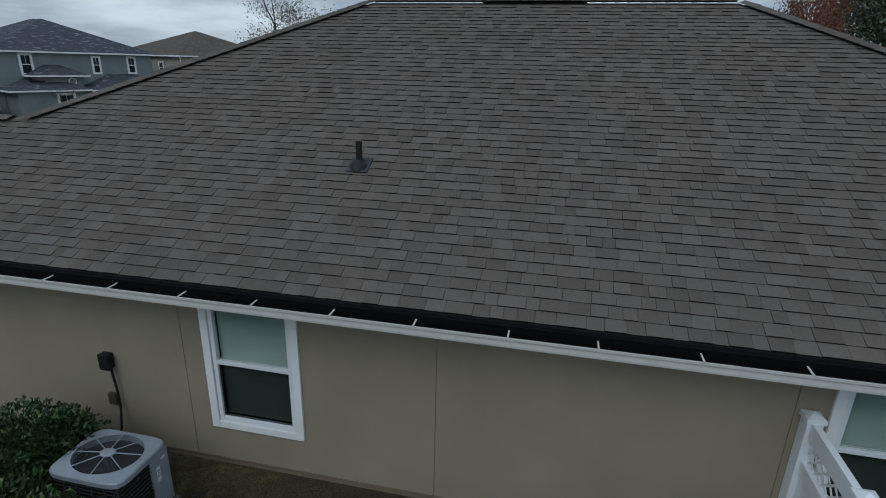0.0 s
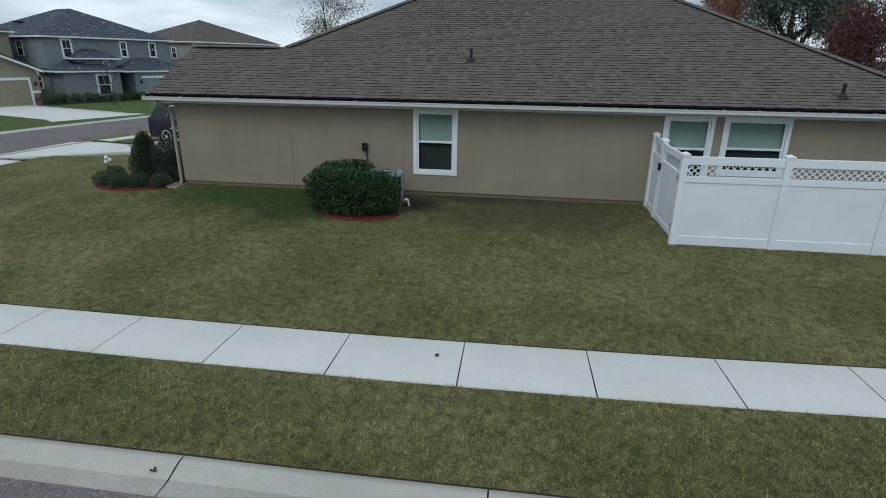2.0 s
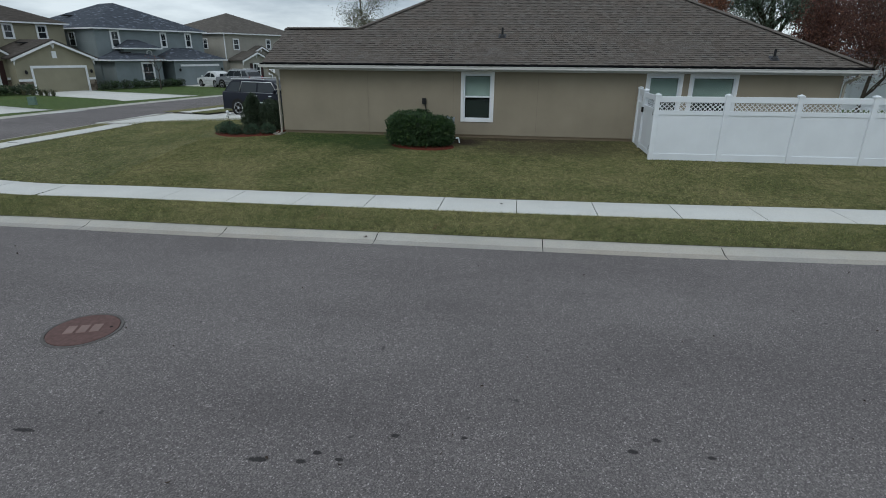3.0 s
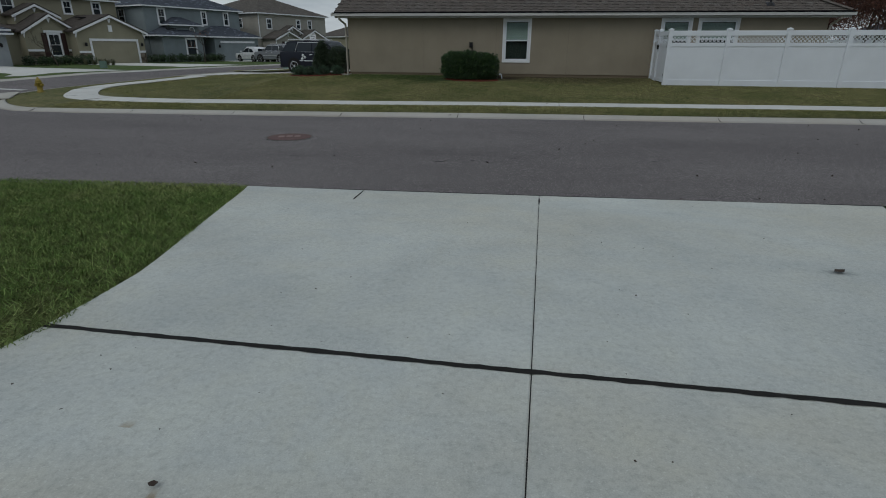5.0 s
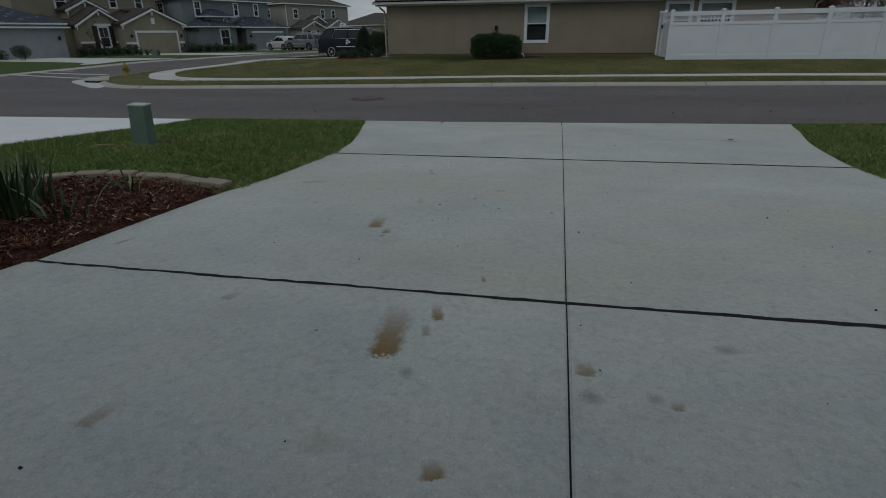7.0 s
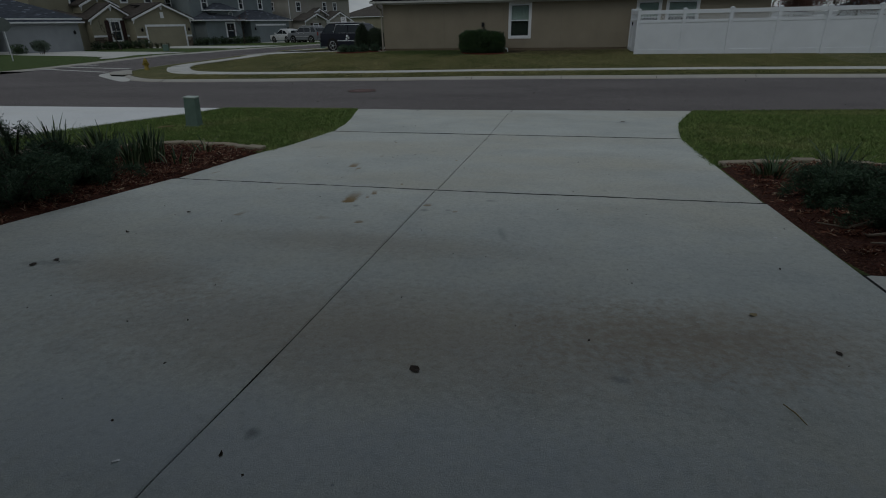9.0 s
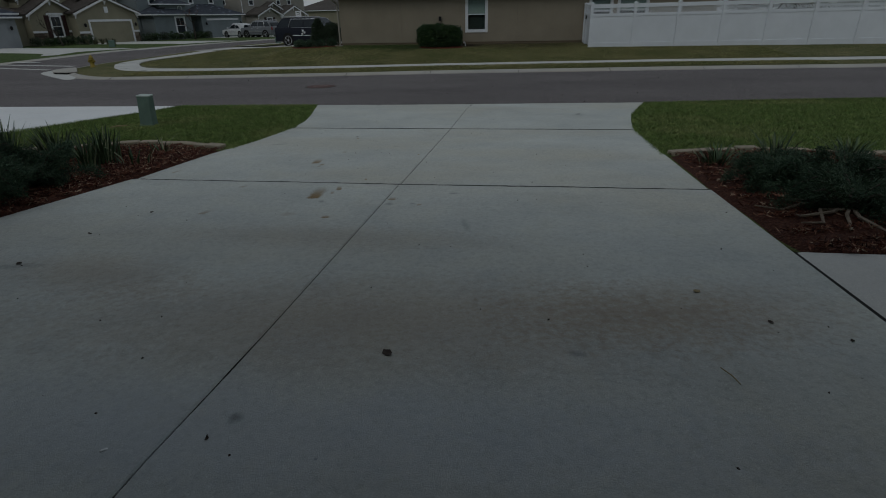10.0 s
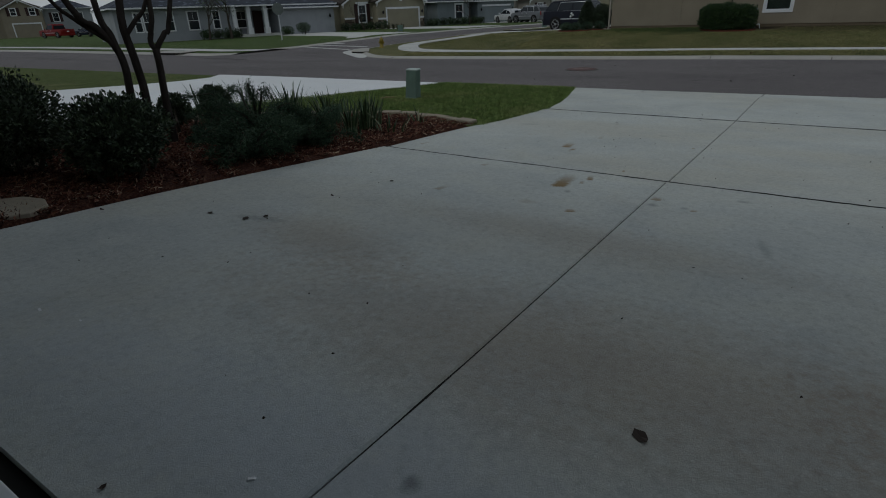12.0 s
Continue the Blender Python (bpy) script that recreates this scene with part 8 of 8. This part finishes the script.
def build_litter():
    """Dead leaves, crumbs and a twig on the drive."""
    rng = np.random.default_rng(9)
    brown = plain("dead_leaf", (0.045, 0.031, 0.023), 0.8)
    pale_straw = leafy("dry_weed", (0.0, (0.10, 0.06, 0.035)), (1.0, (0.24, 0.17, 0.09)))
    pale = plain("pale_leaf", (0.30, 0.24, 0.13), 0.8)
    for x, y, s, m in ((1.80, -27.522, 0.075, brown), (1.373, -28.067, 0.025, brown), (3.152, -26.834, 0.06, pale), (3.359, -27.122, 0.045, brown), (3.608, -27.251, 0.03, brown), (-0.334, -25.79, 0.055, brown), (-0.514, -26.89, 0.075, brown), (-0.449, -26.805, 0.06, brown), (-0.772, -26.935, 0.06, brown), (-0.424, -26.29, 0.045, brown), (-1.382, -27.234, 0.05, brown), (3.44, -19.53, 0.11, brown), (0.205, -22.13, 0.05, brown), (1.258, -23.415, 0.05, pale), (0.724, -23.125, 0.03, brown), (0.838, -28.338, 0.03, brown)):
        lf = thing("dead_leaf", "curled dead leaf on the concrete", "leaf", x, y, near_z(y) + 0.013, float(rng.uniform(0, 360)), group="dead leaves on the drive")
        s *= 0.72
        bm = bmesh.new()
        a = [bm.verts.new(p) for p in ((-0.5 * s, 0, 0.002), (-0.1 * s, 0.34 * s, 0.09 * s), (0.3 * s, 0.26 * s, 0.06 * s), (0.6 * s, 0, 0.01), (0.3 * s, -0.26 * s, 0.03 * s), (-0.1 * s, -0.34 * s, 0.06 * s))]
        c = bm.verts.new((0.05 * s, 0, 0.03 * s))
        for k in range(6):
            bm.faces.new((a[k - 1], a[k], c))
        part("blade", bm, m, lf)
    for x, y, z, s, where in ((1.70, -7.34, -0.350, 0.085, "pavement"), (-0.73, -9.76, -0.425, 0.10, "kerb")):
        lf = thing("dead_leaf", "curled dead leaf on the concrete " + where, "leaf", x, y, z + drop(x, y), 40 * x)
        bm = bmesh.new()
        a = [bm.verts.new(p) for p in ((-0.5 * s, 0, 0.004), (-0.1 * s, 0.34 * s, 0.02), (0.6 * s, 0.05 * s, 0.012), (-0.05 * s, -0.36 * s, 0.016))]
        c = bm.verts.new((0.05 * s, 0, 0.006))
        for k in range(4):
            bm.faces.new((a[k - 1], a[k], c))
        part("blade", bm, brown, lf)
    for x, y in ((0.52, -9.29), (-1.9, -8.9)):
        strap_clump("weed_tuft", "small dry brown weed tuft in the verge", x, y, far_z(x, y) + 0.02, 26, 0.07, 0.006, 410, pale_straw, "weed", 0.9)
    st = thing("stick", "short pale stick lying on the lawn", "stick", -3.88, -21.34, near_z(-21.34) + 0.03, 40)
    part("stick_body", tube([(-0.12, 0, 0.0), (-0.02, 0.01, 0.01), (0.12, 0, 0.004)], [0.010, 0.012, 0.008], 6), pale, st)
    tw = thing("twig", "thin pale twig on the concrete", "twig", 3.04, -27.56, near_z(-27.56) + 0.018, -70)
    part("stick", tube([(-0.05, 0, 0), (0.0, 0.003, 0.003), (0.05, 0, 0)], [0.002, 0.0025, 0.0015], 5), pale, tw)
    for x, y, size in ((1.104, -28.15, 0.022), (-0.235, -28.03, 0.024), (-0.02, -27.988, 0.014), (3.649, -25.669, 0.02)):
        fleck = thing("paper_scrap", "tiny white paper scrap on the concrete", "litter", x, y, near_z(y) + 0.0135, 40 * x, group="white scraps on the drive")
        part("scrap", prism([(-size / 2, 0.0), (-0.1 * size, 0.002), (size / 2, 0.0), (0.3 * size, 0.002), (-0.3 * size, 0.0035)], 0.35 * size), M_TRIM, fleck)
    n = 160
    x, y = rng.uniform(-1.0, 3.8, n), rng.uniform(-28.2, -18.6, n)
    c = np.array([(a, b, near_z(b) + 0.015) for a, b in zip(x, y)])
    tagged(link_mesh("crumbs", leaf_mesh("crumbs", c, rng.normal(0, 1, (n, 3)) * np.array([1, 1, 0.1]), 0.013, 0.009, brown, rng), None), "dark crumbs and grit on the drive", "litter", kind="stuff")
    n = 70
    x, y = rng.uniform(-8, 10, n), rng.uniform(-17.6, -10.3, n)
    c = np.array([(a, b, ROAD_Z + 0.035 + drop(a, b)) for a, b in zip(x, y)])
    tagged(link_mesh("road_grit", leaf_mesh("road_grit", c, rng.normal(0, 1, (n, 3)) * np.array([1, 1, 0.1]), 0.04, 0.025, brown, rng), None), "dark crumbs and leaf bits on the asphalt", "litter", kind="stuff")


def build_garage():
    """The near house round the camera's last stand: an open garage."""
    g = thing("near_house", "near house with its garage door open to the drive", "house")
    y0, y1, x0, x1, top = -28.46, -35.0, -1.75, 4.25, 2.75
    m_in = plain("garage_wall", (0.38, 0.36, 0.33), 0.8)
    part("front_wall", box(-9.0, -1.45, y0 - 0.2, y0, 0.0, 3.0), M_STUCCO, g)
    part("front_wall", box(3.95, 12.0, y0 - 0.2, y0, 0.0, 3.0), M_STUCCO, g)
    # Unseen header, set low to shade the near end of the drive.
    part("header", box(-1.45, 3.95, y0 - 0.2, y0, 2.16, 3.0), M_STUCCO, g)
    part("side_wall", box(x0 - 0.15, x0, y1, y0 - 0.2, 0.0, top), m_in, g)
    part("side_wall", box(x1, x1 + 0.15, y1, y0 - 0.2, 0.0, top), m_in, g)
    part("back_wall", box(x0 - 0.15, x1 + 0.15, y1 - 0.15, y1, 0.0, top), m_in, g)
    part("garage_ceiling", box(x0 - 0.15, x1 + 0.15, y1 - 0.15, y0 - 0.2, top, top + 0.1), m_in, g)
    part("garage_floor", box(x0, x1, y1, y0 + 0.005, -0.05, 0.21), M_CONC, g, "grey concrete garage floor")
    part("floor_joint", box(-1.5, 3.9, y0 + 0.008, y0 + 0.054, 0.05, 0.160), M_DARK, g, "dark joint at the garage threshold")
    part("threshold_strip", box(-1.4, 3.9, y0 - 0.05, y0 + 0.003, 0.2, 0.222, 0.004), M_TRIM, g, "pale metal threshold strip")
    for k in range(4):
        part("open_door_section", box(-1.4, 3.9, y0 - 0.9 - 0.53 * k, y0 - 0.4 - 0.53 * k, 2.26, 2.31, 0.01), M_WHITEDOOR, g, "raised garage door section")
    # Unseen roof; its eave is made deep to shade the drive as well.
    part("main_roof", hip(-9.0, 12.0, -42.0, y0, 3.0, 0.45, 0.75), M_TAUPEROOF, g, "shingle hip roof")
    part("eave_trim", eave_board(-9.0, 12.0, -42.0, y0, 3.0, 0.75), M_TRIM, g)


build_street_things()
build_litter()
build_garage()
